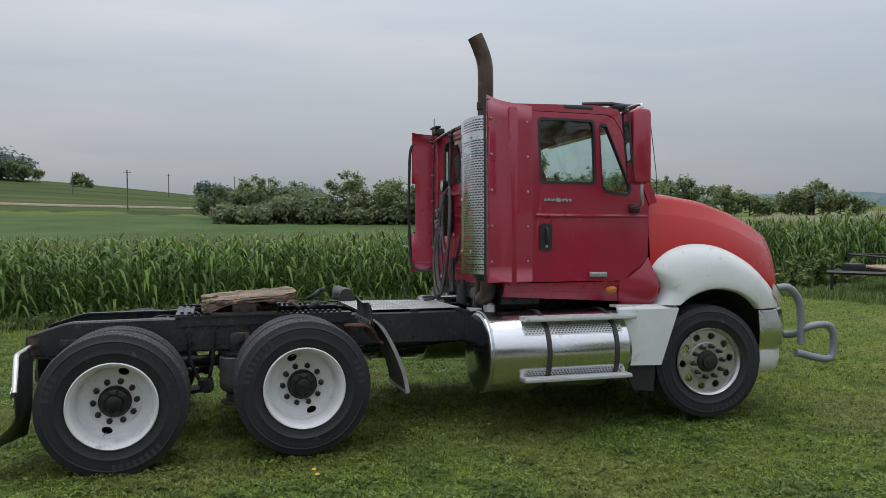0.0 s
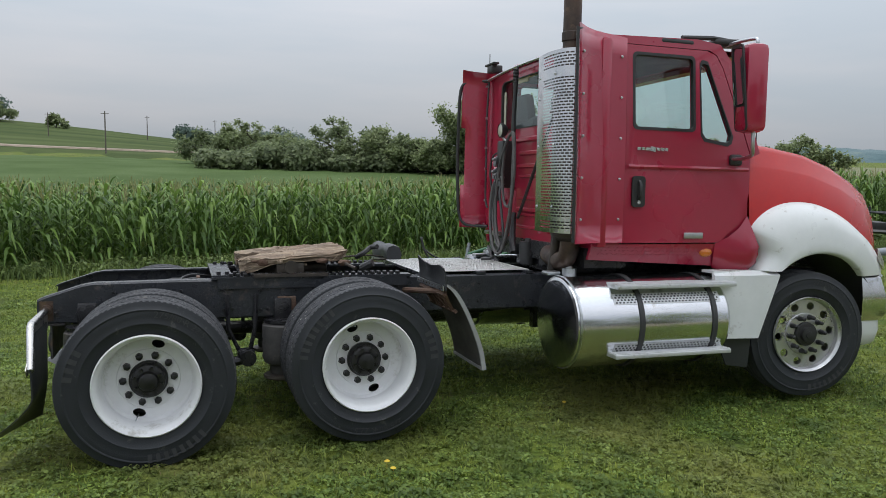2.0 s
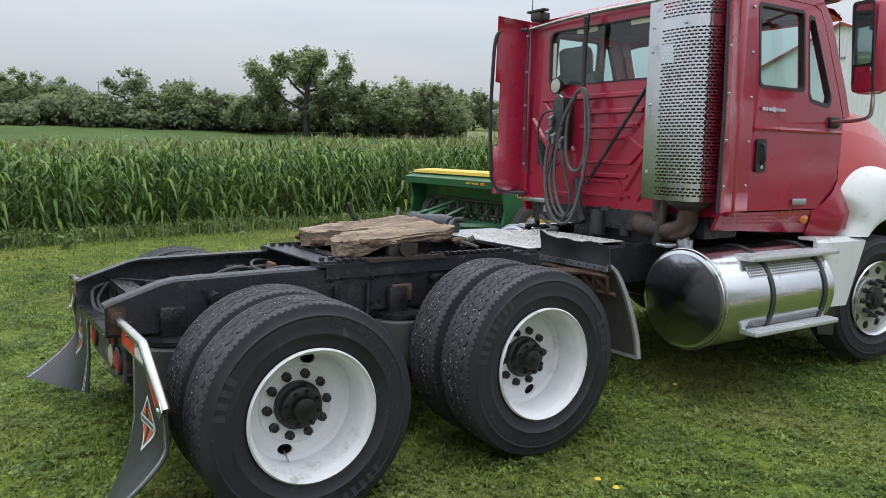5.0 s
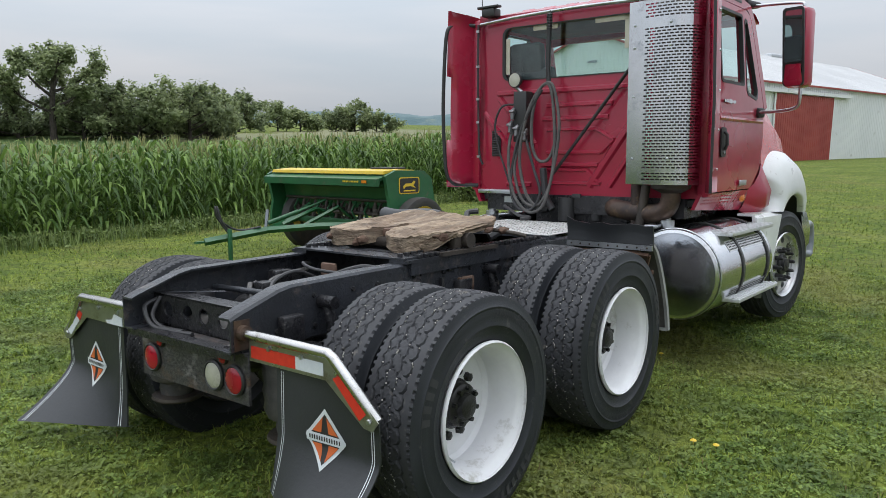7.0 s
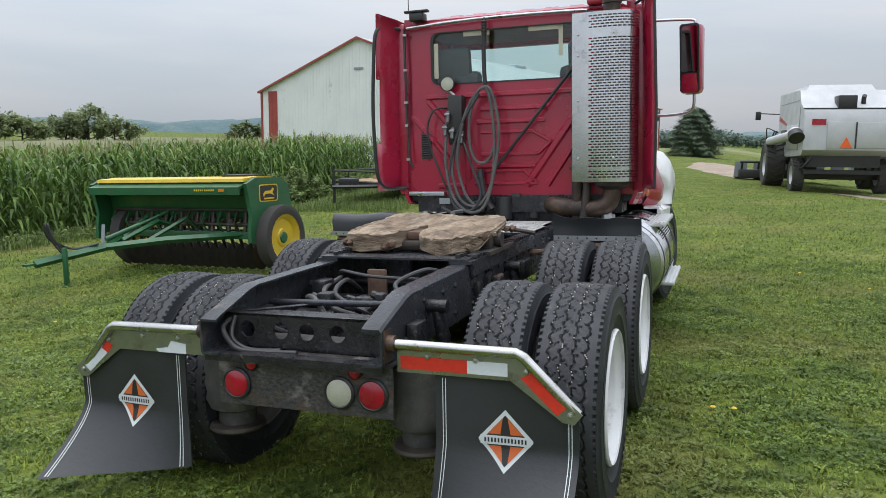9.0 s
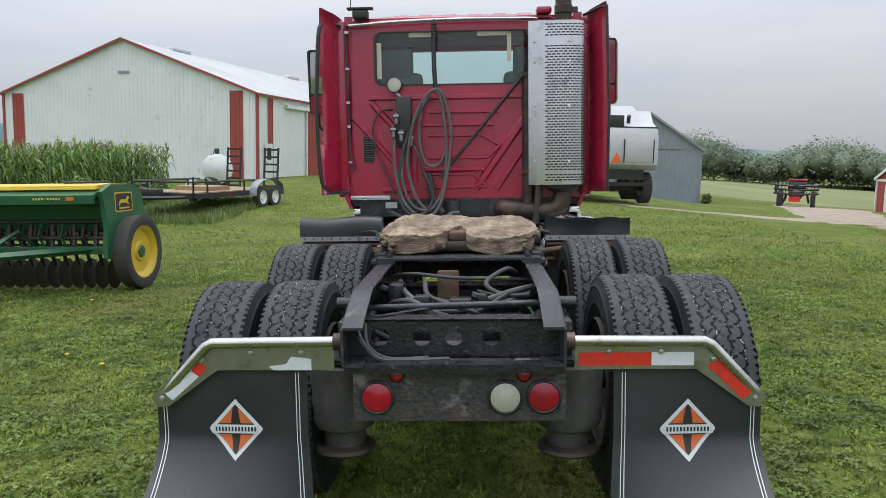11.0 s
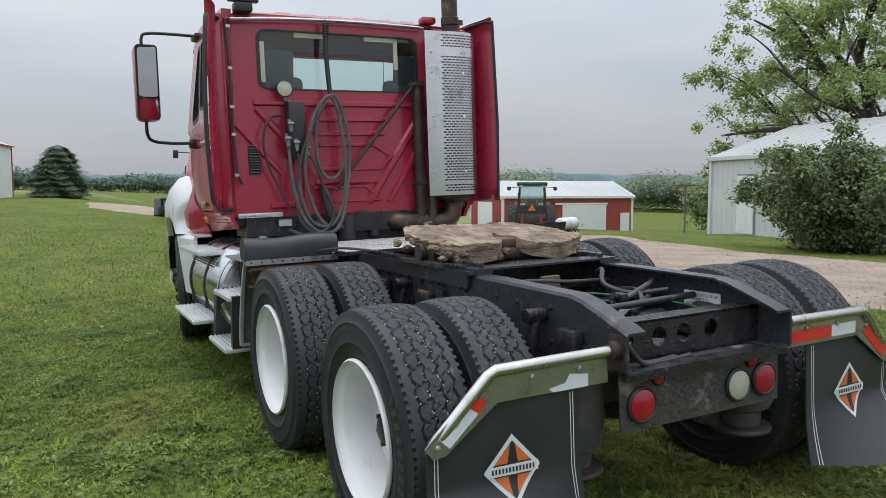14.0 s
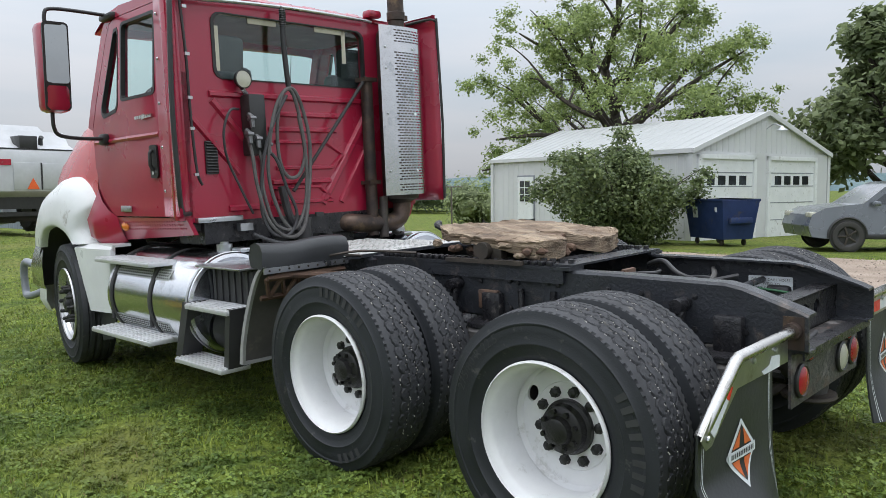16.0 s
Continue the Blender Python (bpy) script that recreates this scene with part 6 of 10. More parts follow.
# quarter fenders ahead of the front drive wheels
def quarter_fender(s):
    dx = 0.07 if s > 0 else 0.0
    prof = [(1.885 + dx, 0.985), (1.95 + dx, 0.93), (2.02 + dx, 0.82), (2.09 + dx, 0.67), (2.14 + dx, 0.53), (2.165 + dx, 0.40)]
    prof = [(p.x, p.z) for p in spline([(x, 0, z) for x, z in prof], 4)]
    rows = [[(x + (0.010 if y > 1.1 else 0), s * y, z) for y in (0.59, 0.75, 0.95, 1.08, 1.14, 1.155)] for x, z in prof]
    inn = [[(p[0] - 0.012, p[1], p[2] - 0.004) for p in r] for r in rows]
    g = Geo().loft(rows).loft(inn)
    g.loft([[r[-1] for r in rows], [r[-1] for r in inn]]).loft([[r[0] for r in rows], [r[0] for r in inn]]).loft([rows[-1], inn[-1]])
    ob = part("quarter_fender", g, DUSTY_POLY, truck, "dusty grey quarter fender ahead of the drive wheels", smooth=50)
    part("edge_strip", Geo().loft([[(x + 0.012, s * 1.152, z), (x + 0.012, s * 1.172, z), (x - 0.018, s * 1.172, z), (x - 0.018, s * 1.152, z)] for x, z in prof], closed=True, cap=True), EDGE_GREY, ob, "pale weathered edge strip")
    part("bottom_strip", Geo().span((2.145 + dx, s * 0.59, 0.395), (2.165 + dx, s * 1.16, 0.415)), EDGE_GREY, ob)
    x0 = 1.885 + dx
    if s < 0:
        flap_rows = [[(x0 - 0.012 + 0.014 * math.sin(k * 0.9) * (z - 0.95) / 0.14 - 0.3 * max(0, z - 1.05), s * y, z + (0.006 * math.sin(k * 1.7) + (0.035 if k == 0 else 0) if z > 1.08 else 0)) for k, y in enumerate(np.linspace(0.58, 1.175, 12))] for z in (0.945, 0.99, 1.03, 1.06, 1.10)]
        back_flap = [[(p[0] + 0.010, p[1], p[2]) for p in r] for r in flap_rows]
        part("fender_flap", Geo().loft(flap_rows).loft(back_flap).loft([flap_rows[-1], back_flap[-1]]).loft([[r[-1] for r in flap_rows], [r[-1] for r in back_flap]]), FLAP_RUBBER, ob, "ragged black rubber flap on the fender top", smooth=60)
    else:
        rolled = Geo().loft([[(x0 + 0.035 + a + 0.008 * math.sin(y * 17), s * y, 1.035 + b + 0.010 * math.sin(y * 11)) for a, b in ((-0.055, -0.07), (-0.065, 0.02), (-0.045, 0.065), (0.0, 0.080), (0.05, 0.065), (0.075, 0.0), (0.06, -0.06))] for y in np.linspace(0.58, 1.175, 12)], closed=True, cap=True)
        part("rolled_rubber", rolled, FLAP_RUBBER, ob, "rolled black rubber along the fender top", smooth=70)
    strip_ob = part("flap_strip", Geo().span((x0 - 0.030, s * 0.585, 0.945), (x0 - 0.022, s * 1.175, 0.978)), ALU, ob, "riveted aluminium strip")
    for k in range(9):
        part("rivet", Geo().lathe([(0.007, 0), (0.006, -0.003), (0, -0.005)], 6, "x", (x0 - 0.030, s * (0.62 + 0.065 * k), 0.962), caps=False), STEEL_DARK, strip_ob)
    g = Geo()
    for x, z in ((x0 - 0.005, 0.915), (x0 + 0.075, 0.80)):
        g.tube([(x, s * 0.60, z), (x, s * 1.14, z)], 0.016, 4)
    for k in range(5):
        y = 0.62 + 0.105 * k
        g.tube([(x0, s * y, 0.915), (x0 + 0.07, s * (y + 0.052), 0.80)], 0.012, 4).tube([(x0 + 0.07, s * (y + 0.052), 0.80), (x0, s * (y + 0.105), 0.915)], 0.012, 4)
    part("fender_truss", g, RUST, ob, "rusty truss bracket behind the fender")
    part("fender_stay", Geo().tube([(1.80 + dx, s * 0.43, 0.86), (1.90 + dx, s * 1.08, 0.93)], 0.02, 8), RUST, ob)


for s in (-1, 1):
    quarter_fender(s)


# fuel tanks with straps and steps
def tank(s):
    cy, cz, r = (0.93, 0.662, 0.335) if s < 0 else (0.85, 0.668, 0.335)
    x0, x1 = (2.815, 4.10) if s < 0 else (2.80, 4.06)
    g = Geo().lathe([(r - 0.03, x0 + 0.001), (r - 0.008, x0 + 0.008), (r, x0 + 0.03), (r, x1 - 0.03), (r - 0.02, x1), (0.0, x1 + 0.01)], 56, "x", (0, s * cy, cz), caps=False)
    ob = part("fuel_tank", g, CHROME, truck, "polished aluminium fuel tank", smooth=30)
    part("tank_end", Geo().lathe([(0.0, x0 - 0.030), (r * 0.35, x0 - 0.026), (r * 0.7, x0 - 0.013), (r - 0.05, x0 - 0.002), (r - 0.03, x0 + 0.001)], 56, "x", (0, s * cy, cz), caps=False), TANK_END, ob, "scuffed domed tank end", smooth=40)
    part("end_seam", Geo().lathe([(r, x0 + 0.02), (r + 0.005, x0 + 0.024), (r + 0.005, x0 + 0.036), (r, x0 + 0.04)], 56, "x", (0, s * cy, cz), caps=False), ALU, ob)
    part("filler_cap", Geo().tube([(2.98, s * 0.80, cz + r - 0.01), (2.98, s * 0.80, cz + r + 0.045)], 0.055, 18).tube([(2.98, s * 0.80, cz + r + 0.045), (2.98, s * 0.80, cz + r + 0.06)], 0.03, 12).box((2.86, s * 0.74, cz + r + 0.005), (0.12, 0.09, 0.03), bevel=0.01), ALU, ob)
    for x in (3.33, 3.95):
        rows = [[(x - 0.022, s * (cy + (r + 0.004) * math.cos(w)), cz + (r + 0.004) * math.sin(w)), (x - 0.018, s * (cy + (r + 0.012) * math.cos(w)), cz + (r + 0.012) * math.sin(w)),
                 (x + 0.018, s * (cy + (r + 0.012) * math.cos(w)), cz + (r + 0.012) * math.sin(w)), (x + 0.022, s * (cy + (r + 0.004) * math.cos(w)), cz + (r + 0.004) * math.sin(w))] for w in np.linspace(-1.9, 2.2, 30)]
        part("tank_strap", Geo().loft(rows), POLY, ob)
        part("step_bracket", Geo().tube([(x, s * 1.00, 0.96), (x + 0.03, s * 1.10, 0.93), (x + 0.035, s * 1.165, 0.70), (x + 0.03, s * 1.17, 0.50)], 0.014, 6), POLY, ob)
        part("tank_hanger", Geo().span((x - 0.05, s * 0.43, 0.36), (x + 0.05, s * 0.50, 0.95)), GREASE, ob)
    # punched tread strips on the tank
    for w0 in (0.62, -0.50):
        strip_rows = [[(x, s * (cy + (r + 0.003) * math.cos(w0 + d)), cz + (r + 0.003) * math.sin(w0 + d)) for d in (-0.13, -0.065, 0.0, 0.065, 0.13)] for x in np.linspace(3.12, 4.02, 5)]
        tread = part("tread_strip", Geo().loft(strip_rows), STEP_ALU, ob, "punched bright tread strip", smooth=60)
        g = Geo()
        for i in range(30):
            for j in range(4):
                w = w0 + (j - 1.5) * 0.058
                g.box((3.14 + 0.029 * i + (j % 2) * 0.0145, s * (cy + (r + 0.004) * math.cos(w)), cz + (r + 0.004) * math.sin(w)), (0.013, 0.004, 0.010), (math.degrees(w) * s, 0, 0))
        tagged(part("tread_hole", g, BLACK, tread, smooth=0), kind="stuff")
    return ob


def step(x0, x1, y0, y1, z, s, brackets=()):
    g = Geo().span((x0, s * y0, z - 0.035), (x1, s * y1, z - 0.006), bevel=0.004)
    ob = part("step", g, STEP_ALU, truck, "ribbed aluminium cab step")
    n = max(4, int(round((y1 - y0) / 0.03)))
    for k in range(n):
        y = y0 + 0.015 + (y1 - y0 - 0.03) * k / (n - 1)
        part("step_rib", Geo().span((x0 + 0.004, s * (y - 0.007), z - 0.007), (x1 - 0.004, s * (y + 0.007), z + 0.001), bevel=0.003), STEP_ALU, ob)
    return ob


for s in (-1, 1):
    tank(s)
    if s < 0:
        step(3.13, 4.15, 1.03, 1.24, 0.965, s)
        step(3.09, 4.06, 1.10, 1.32, 0.485, s)
    else:
        step(3.20, 4.08, 1.03, 1.24, 0.955, s)
        step(3.10, 4.03, 1.10, 1.32, 0.455, s)
# left battery and access step behind the tank
g = Geo().span((2.30, 0.50, 0.45), (2.78, 1.02, 0.93), bevel=0.02)
part("battery_box", g, POLY, truck, "dark battery box")
for k in range(6):
    part("box_rib", Geo().span((2.34 + 0.075 * k, 1.02, 0.72), (2.36 + 0.075 * k, 1.03, 0.92)), POLY, truck)
step(2.28, 2.78, 1.03, 1.22, 0.72, 1)
step(2.33, 2.90, 1.05, 1.25, 0.37, 1)
part("step_stringer", Geo().panel([(2.76, 0.72), (2.84, 0.72), (2.98, 0.36), (2.90, 0.36)], [], lambda u, v, w: (u, 1.06 + w, v), 0.14), POLY, truck)
part("step_stringer", Geo().panel([(2.27, 0.72), (2.32, 0.72), (2.38, 0.36), (2.33, 0.36)], [], lambda u, v, w: (u, 1.06 + w, v), 0.14), POLY, truck)
part("box_lid", Geo().span((2.28, 0.55, 0.935), (2.80, 1.12, 0.95), bevel=0.005), ALU, truck)
part("round_reservoir", Geo().tube([(2.36, 0.9, 0.52), (2.76, 0.9, 0.52)], 0.15, 20), POLY, truck)

# ---- yard materials ----
STEEL_WHITE = mat("white_sheet_steel", (0.76, 0.78, 0.775), (0.69, 0.715, 0.715), 0.5, 0.0, 0.4, 8, dirt=(0.42, 0.42, 0.39), dirt_amount=0.06, dirt_scale=1.2)
STEEL_RED = mat("barn_red_sheet_steel", (0.36, 0.066, 0.052), (0.29, 0.052, 0.044), 0.55, 0.0, 0.6, 8)
STEEL_GREY = mat("grey_sheet_steel", (0.25, 0.29, 0.33), (0.21, 0.245, 0.28), 0.5, 0.0, 0.5, 8)
ROOF_WHITE = mat("white_roof_steel", (0.48, 0.49, 0.50), (0.42, 0.43, 0.44), 0.45, 0.0, 0.25, 5)
GARAGE_WHITE = mat("white_painted_steel_siding", (0.61, 0.62, 0.62), (0.565, 0.575, 0.58), 0.5, 0.0, 0.5, 9)
GARAGE_ROOF = mat("pale_roof_steel", (0.43, 0.44, 0.44), (0.385, 0.395, 0.395), 0.5, 0.0, 0.3, 6)
GRAVEL = mat("pale_limestone_gravel", (0.44, 0.35, 0.28), (0.27, 0.21, 0.165), 0.95, 0.0, 0.9, 30, mix=(0.3, 0.7), bump=0.03, bump_scale=32, dirt=(0.20, 0.19, 0.11), dirt_amount=0.12, dirt_scale=0.8)
PEBBLE = mat("limestone_pebble", (0.42, 0.345, 0.28), (0.25, 0.20, 0.165), 0.95, 0.0, 6, 60, random_tone=0.4, island=True)
CORN = leafy("corn_leaf", (0.090, 0.172, 0.030), (0.148, 0.242, 0.058), 0.5, 0.0, 1.2, 14, random_tone=0.55, island=True, spec=0.4, through=0.30)
TASSEL = leafy("corn_tassel", (0.34, 0.33, 0.15), (0.22, 0.23, 0.09), 0.8, 0.0, 2, 14, random_tone=0.3, island=True)
BLADE = mottled(leafy("grass_blade", (0.225, 0.292, 0.048), (0.148, 0.208, 0.036), 0.6, 0.0, 0.6, 5, random_tone=0.65, island=True, spec=0.35))
CLOVER = mottled(leafy("clover_leaf", (0.218, 0.306, 0.066), (0.145, 0.228, 0.048), 0.5, 0.0, 1.5, 10, random_tone=0.5, island=True, spec=0.35))
STRAW = leafy("dry_grass", (0.27, 0.22, 0.10), (0.19, 0.16, 0.07), 0.85, 0.0, 2, 12, random_tone=0.3, island=True)
WEED = leafy("weed_leaf", (0.185, 0.250, 0.075), (0.125, 0.180, 0.052), 0.6, 0.0, 1.5, 10, random_tone=0.4, island=True)
# LEAF and LEAF_DARK are lightened to put the hedgerow's haze into their colour
LEAF = leafy("tree_leaf", (0.300, 0.350, 0.172), (0.215, 0.268, 0.128), 0.6, 0.0, 0.5, 4, random_tone=0.4, island=True, through=0.5)
LEAF_DARK = leafy("dark_tree_leaf", (0.235, 0.282, 0.142), (0.168, 0.212, 0.108), 0.65, 0.0, 0.4, 3, random_tone=0.4, island=True, through=0.5)
LEAF_LIGHT = leafy("light_tree_leaf", (0.310, 0.385, 0.140), (0.225, 0.295, 0.108), 0.6, 0.0, 0.5, 4, random_tone=0.4, island=True, through=0.5)
# both far woods' leaf colours carry the distance haze, paler and greyer
HAZED_WOODS_LEAF = leafy("hazed_woodland_leaf", (0.235, 0.290, 0.190), (0.170, 0.220, 0.148), 0.7, 0.0, 0.08, 0.6, random_tone=0.35, island=True, through=0.3)
HAZY_LEAF = leafy("hazy_distant_leaf", (0.150, 0.200, 0.155), (0.110, 0.158, 0.130), 0.8, 0.0, 0.03, 0.3, random_tone=0.25, island=True, through=0.3)
BUSH = leafy("lilac_leaf", (0.190, 0.240, 0.100), (0.120, 0.165, 0.068), 0.55, 0.0, 0.8, 6, random_tone=0.5, island=True, through=0.35)
NEEDLE = leafy("spruce_needle", (0.160, 0.215, 0.130), (0.110, 0.155, 0.095), 0.7, 0.0, 0.6, 4, random_tone=0.35, island=True)
BARK = mat("bark", (0.075, 0.062, 0.050), (0.042, 0.035, 0.029), 0.9, 0.0, 4, 30, bump=0.02, bump_scale=14)
BEANS = mat("soybean_field", (0.088, 0.132, 0.044), (0.066, 0.104, 0.034), 0.9, 0.0, 0.10, 2.2, bump=0.05, bump_scale=2.5, spec=0.08)
HILL_FIELD = mat("terraced_field", (0.088, 0.112, 0.036), (0.046, 0.070, 0.024), 0.9, 0.0, 0.05, 0.6, mix=(0.35, 0.62), stretch=(0.2, 1.8, 1), spec=0.06)
STUBBLE = mat("pale_hay_field", (0.195, 0.205, 0.070), (0.135, 0.158, 0.052), 0.9, 0.0, 0.05, 0.8, stretch=(0.3, 2.0, 1))
# the blue of distance haze is put into this ridge colour
HAZED_RIDGE = mat("hazed_ridge_woods", (0.125, 0.185, 0.195), (0.078, 0.130, 0.140), 0.95, 0.0, 0.012, 0.09, bump=4.0, bump_scale=0.05, dirt=(0.24, 0.27, 0.20), dirt_amount=0.25, dirt_scale=0.008)
WOOD_GREY = mat("weathered_pole", (0.16, 0.14, 0.12), (0.11, 0.095, 0.08), 0.9, 0.0, 2, 20)
PLANK = mat("pale_plank", (0.40, 0.27, 0.16), (0.30, 0.20, 0.12), 0.8, 0.0, 3, 30, stretch=(1, 6, 1))
SILVER = mat("silver_machine_paint", (0.52, 0.53, 0.545), (0.45, 0.46, 0.475), 0.45, 0.2, 1.5, 12)
MACHINE_RED = mat("machine_red", (0.42, 0.025, 0.022), (0.32, 0.02, 0.02), 0.4)
BIN_BLUE = mat("navy_dumpster_paint", (0.020, 0.042, 0.135), (0.015, 0.032, 0.10), 0.5, 0.1, 3, 30, dirt=(0.08, 0.07, 0.06), dirt_amount=0.15, dirt_scale=4)
CAR_GREY = mat("grey_car_paint", (0.17, 0.185, 0.205), (0.15, 0.165, 0.185), 0.3, 0.4, 2, 20, coat=0.7)
CAR_GLASS = mat("tinted_glass", (0.02, 0.022, 0.025), (0.025, 0.027, 0.03), 0.06, 0.0, rough_var=0.02, spec=0.8)
SMV = mat("orange_triangle", (0.85, 0.14, 0.02), (0.75, 0.11, 0.02), 0.5)
TIRE_FAR = mat("farm_tyre_rubber", (0.035, 0.034, 0.033), (0.055, 0.052, 0.048), 0.8, 0.0, 3, 25)


FAR_CROP = mat("distant_ripening_crop", (0.185, 0.180, 0.085), (0.125, 0.138, 0.06), 0.95, 0.0, 0.02, 0.4, stretch=(0.4, 1.6, 1))


DEEP_GREEN = mat("deep_machine_green", (0.018, 0.060, 0.026), (0.014, 0.046, 0.02), 0.45, 0.0, 3, 20)
TRACTOR_GLASS = glass("tractor_glass", (0.80, 0.92, 0.90), 0.02, 0.85)


def at(x, y, ang=0.0, dz=0.0):
    return pose(x, y, float(land(x, y)) + dz, 0, 0, ang)


# ---- driveway ----
def strip(name, centre, label, material=GRAVEL, lift=0.03, step=0.6):
    """A ribbon of ground: (x, y, half width) along the way, with ragged edges."""
    c = spline([(x, y, w) for x, y, w in centre], 24)
    rows, n = [], 15
    for i, p in enumerate(c):
        a, b = c[max(i - 1, 0)], c[min(i + 1, len(c) - 1)]
        t = Vector((b.x - a.x, b.y - a.y)).normalized()
        nx, ny = -t.y, t.x
        l0 = p.z * (1 + 0.22 * noise.noise((p.x * 0.5, p.y * 0.5, 3)) + 0.10 * noise.noise((p.x * 2.3, p.y * 2.3, 5)))
        r0 = p.z * (1 + 0.22 * noise.noise((p.x * 0.5, p.y * 0.5, 8)) + 0.10 * noise.noise((p.x * 2.3, p.y * 2.3, 1)))
        rows.append([(p.x + nx * (-r0 + (l0 + r0) * k / (n - 1)), p.y + ny * (-r0 + (l0 + r0) * k / (n - 1))) for k in range(n)])
    pts = [q for r in rows for q in r]
    f = [(i * n + j, i * n + j + 1, (i + 1) * n + j + 1, (i + 1) * n + j) for i in range(len(rows) - 1) for j in range(n - 1)]
    ob = sheet(name, pts, f, lift, material, label, name)
    me = ob.data
    # the rim runs down into the ground
    for i in range(len(rows)):
        for j in range(n):
            if j in (0, n - 1) or (lift > 0.1 and i in (0, len(rows) - 1)):
                me.vertices[i * n + j].co.z -= 0.05 if lift < 0.1 else lift + 1.0
    return ob


strip("driveway", [(-30, -10.5, 4.2), (-12, -9.6, 4.2), (-2, -9.4, 4.4), (6, -9.5, 3.4), (13, -11.3, 2.0), (20, -13.8, 1.75), (27, -16.9, 2.0), (36, -19.2, 2.4), (50, -24.0, 2.6), (64, -29.2, 3.0), (75, -33, 2.5)], "pale limestone gravel driveway with thin grass")
strip("yard_track", [(26, -5.5, 0.9), (28, -9.0, 1.0), (31, -13.0, 1.1), (34, -17.5, 1.4)], "pale dirt track through the grass", lift=0.025)
strip("bare_patch", [(34, -3.0, 0.5), (38, -2.1, 1.4), (42, -1.4, 1.7), (47, -0.9, 1.2), (50, -0.6, 0.5)], "bare pale gravel patch in the grass", lift=0.025)
strip("far_road", [(-150, 196, 2.4), (-60, 182, 2.3), (-25, 176, 2.3), (-5, 178, 2.2), (6, 186, 2.0), (12, 210, 2.0), (25, 240, 2.0), (60, 262, 2.0)], "pale gravel road across the fields", lift=0.85)


# ---- buildings ----
def ribbed(g, a, b, z0, z1, out, pitch=0.30, deep=0.02):
    """Ribbed sheet steel between two ground points, bulging to the side out."""
    a, b, o = Vector((*a, 0)), Vector((*b, 0)), Vector((*out, 0))
    n = max(2, int((b - a).length / pitch))
    lo = []
    for i in range(n):
        for f, d in ((0.0, 0), (0.72, 0), (0.80, deep), (0.92, deep)):
            lo.append(a.lerp(b, (i + f) / n) + o * d)
    lo.append(b)
    return g.loft([[(p.x, p.y, z0) for p in lo], [(p.x, p.y, z1 if not callable(z1) else z1(p)) for p in lo]])


def gable_building(name, m, length, width, wall, rise, label, wall_mat, roof_mat, trim_mat, over=0.3, trim=0.12, gables=None, flat_back=True):
    ob = thing(name, m, label, "building")
    gz = lambda p: wall + rise * (1 - abs(p.y - width / 2) / (width / 2))
    walls = []
    for a, b, o, top, mm in (((0, width), (length, width), (0, 1), wall, wall_mat), ((0, 0), (length, 0), (0, -1), wall, wall_mat), ((0, 0), (0, width), (-1, 0), gz, gables or wall_mat), ((length, 0), (length, width), (1, 0), gz, gables or wall_mat)):
        g = Geo()
        ribbed(g, a, b, -1.2, top, o)
        walls.append(part("wall", g, mm, ob, smooth=0))
    for s in (0, 1):
        y0, y1 = (-over, width / 2) if s == 0 else (width + over, width / 2)
        z0, z1 = wall - rise * over / (width / 2), wall + rise
        g, n = Geo(), int((length + 2 * over) / 0.45)
        row0, row1 = [], []
        for i in range(n):
            for f, d in ((0, 0.0), (0.78, 0.0), (0.84, 0.025), (0.94, 0.025)):
                x = -over + (length + 2 * over) * (i + f) / n
                row0.append((x, y0, z0 + 0.06 + d))
                row1.append((x, y1, z1 + 0.06 + d))
        g.loft([row0, row1])
        g.loft([[(-over, y0, z0 - 0.02), (-over, y1, z1 - 0.02)], [(length + over, y0, z0 - 0.02), (length + over, y1, z1 - 0.02)]])
        part("roof", g, roof_mat, ob, smooth=0)
        g = Geo()
        for x in (-over - 0.02, length + over + 0.02):
            g.loft([[(x - 0.03, y0, z0 - trim), (x + 0.03, y0, z0 - trim), (x + 0.03, y0, z0 + 0.08), (x - 0.03, y0, z0 + 0.08)], [(x - 0.03, y1, z1 - trim), (x + 0.03, y1, z1 - trim), (x + 0.03, y1, z1 + 0.10), (x - 0.03, y1, z1 + 0.10)]], closed=True, cap=True)
        g.span((-over, y0 - 0.03, z0 - trim * 0.8), (length + over, y0 + 0.03, z0 + 0.08))
        part("fascia", g, trim_mat, ob, smooth=0)
    for x, y in ((0, 0), (length, 0), (0, width), (length, width)):
        part("corner_trim", Geo().box((x, y, wall / 2 - 0.3), (0.16, 0.16, wall + 0.6)), trim_mat, ob, smooth=0)
    return ob


def slab(g, face, u0, u1, z0, z1, d, t=0.05):
    """A flat panel on a wall: face ('x', value) or ('y', value), standing d proud."""
    ax, v = face
    return g.span((v + d, u0, z0), (v + d + t, u1, z1)) if ax == "x" else g.span((u0, v + d, z0), (u1, v + d + t, z1))


BX, BY, BA = 43.0, 13.2, -12.2
bz = 0.18 - float(land(BX, BY))
barn = gable_building("machine_barn", at(BX, BY, BA, bz), 38.5, 18.6, 5.05, 3.35, "long white steel machine barn with red doors and trim", STEEL_WHITE, ROOF_WHITE, STEEL_RED, over=0.22, trim=0.05)
part("red_panel", ribbed(Geo(), (1.3, -0.03), (2.0, -0.03), -0.4, 4.85, (0, -1), pitch=0.25, deep=0.03), STEEL_RED, barn, smooth=0)
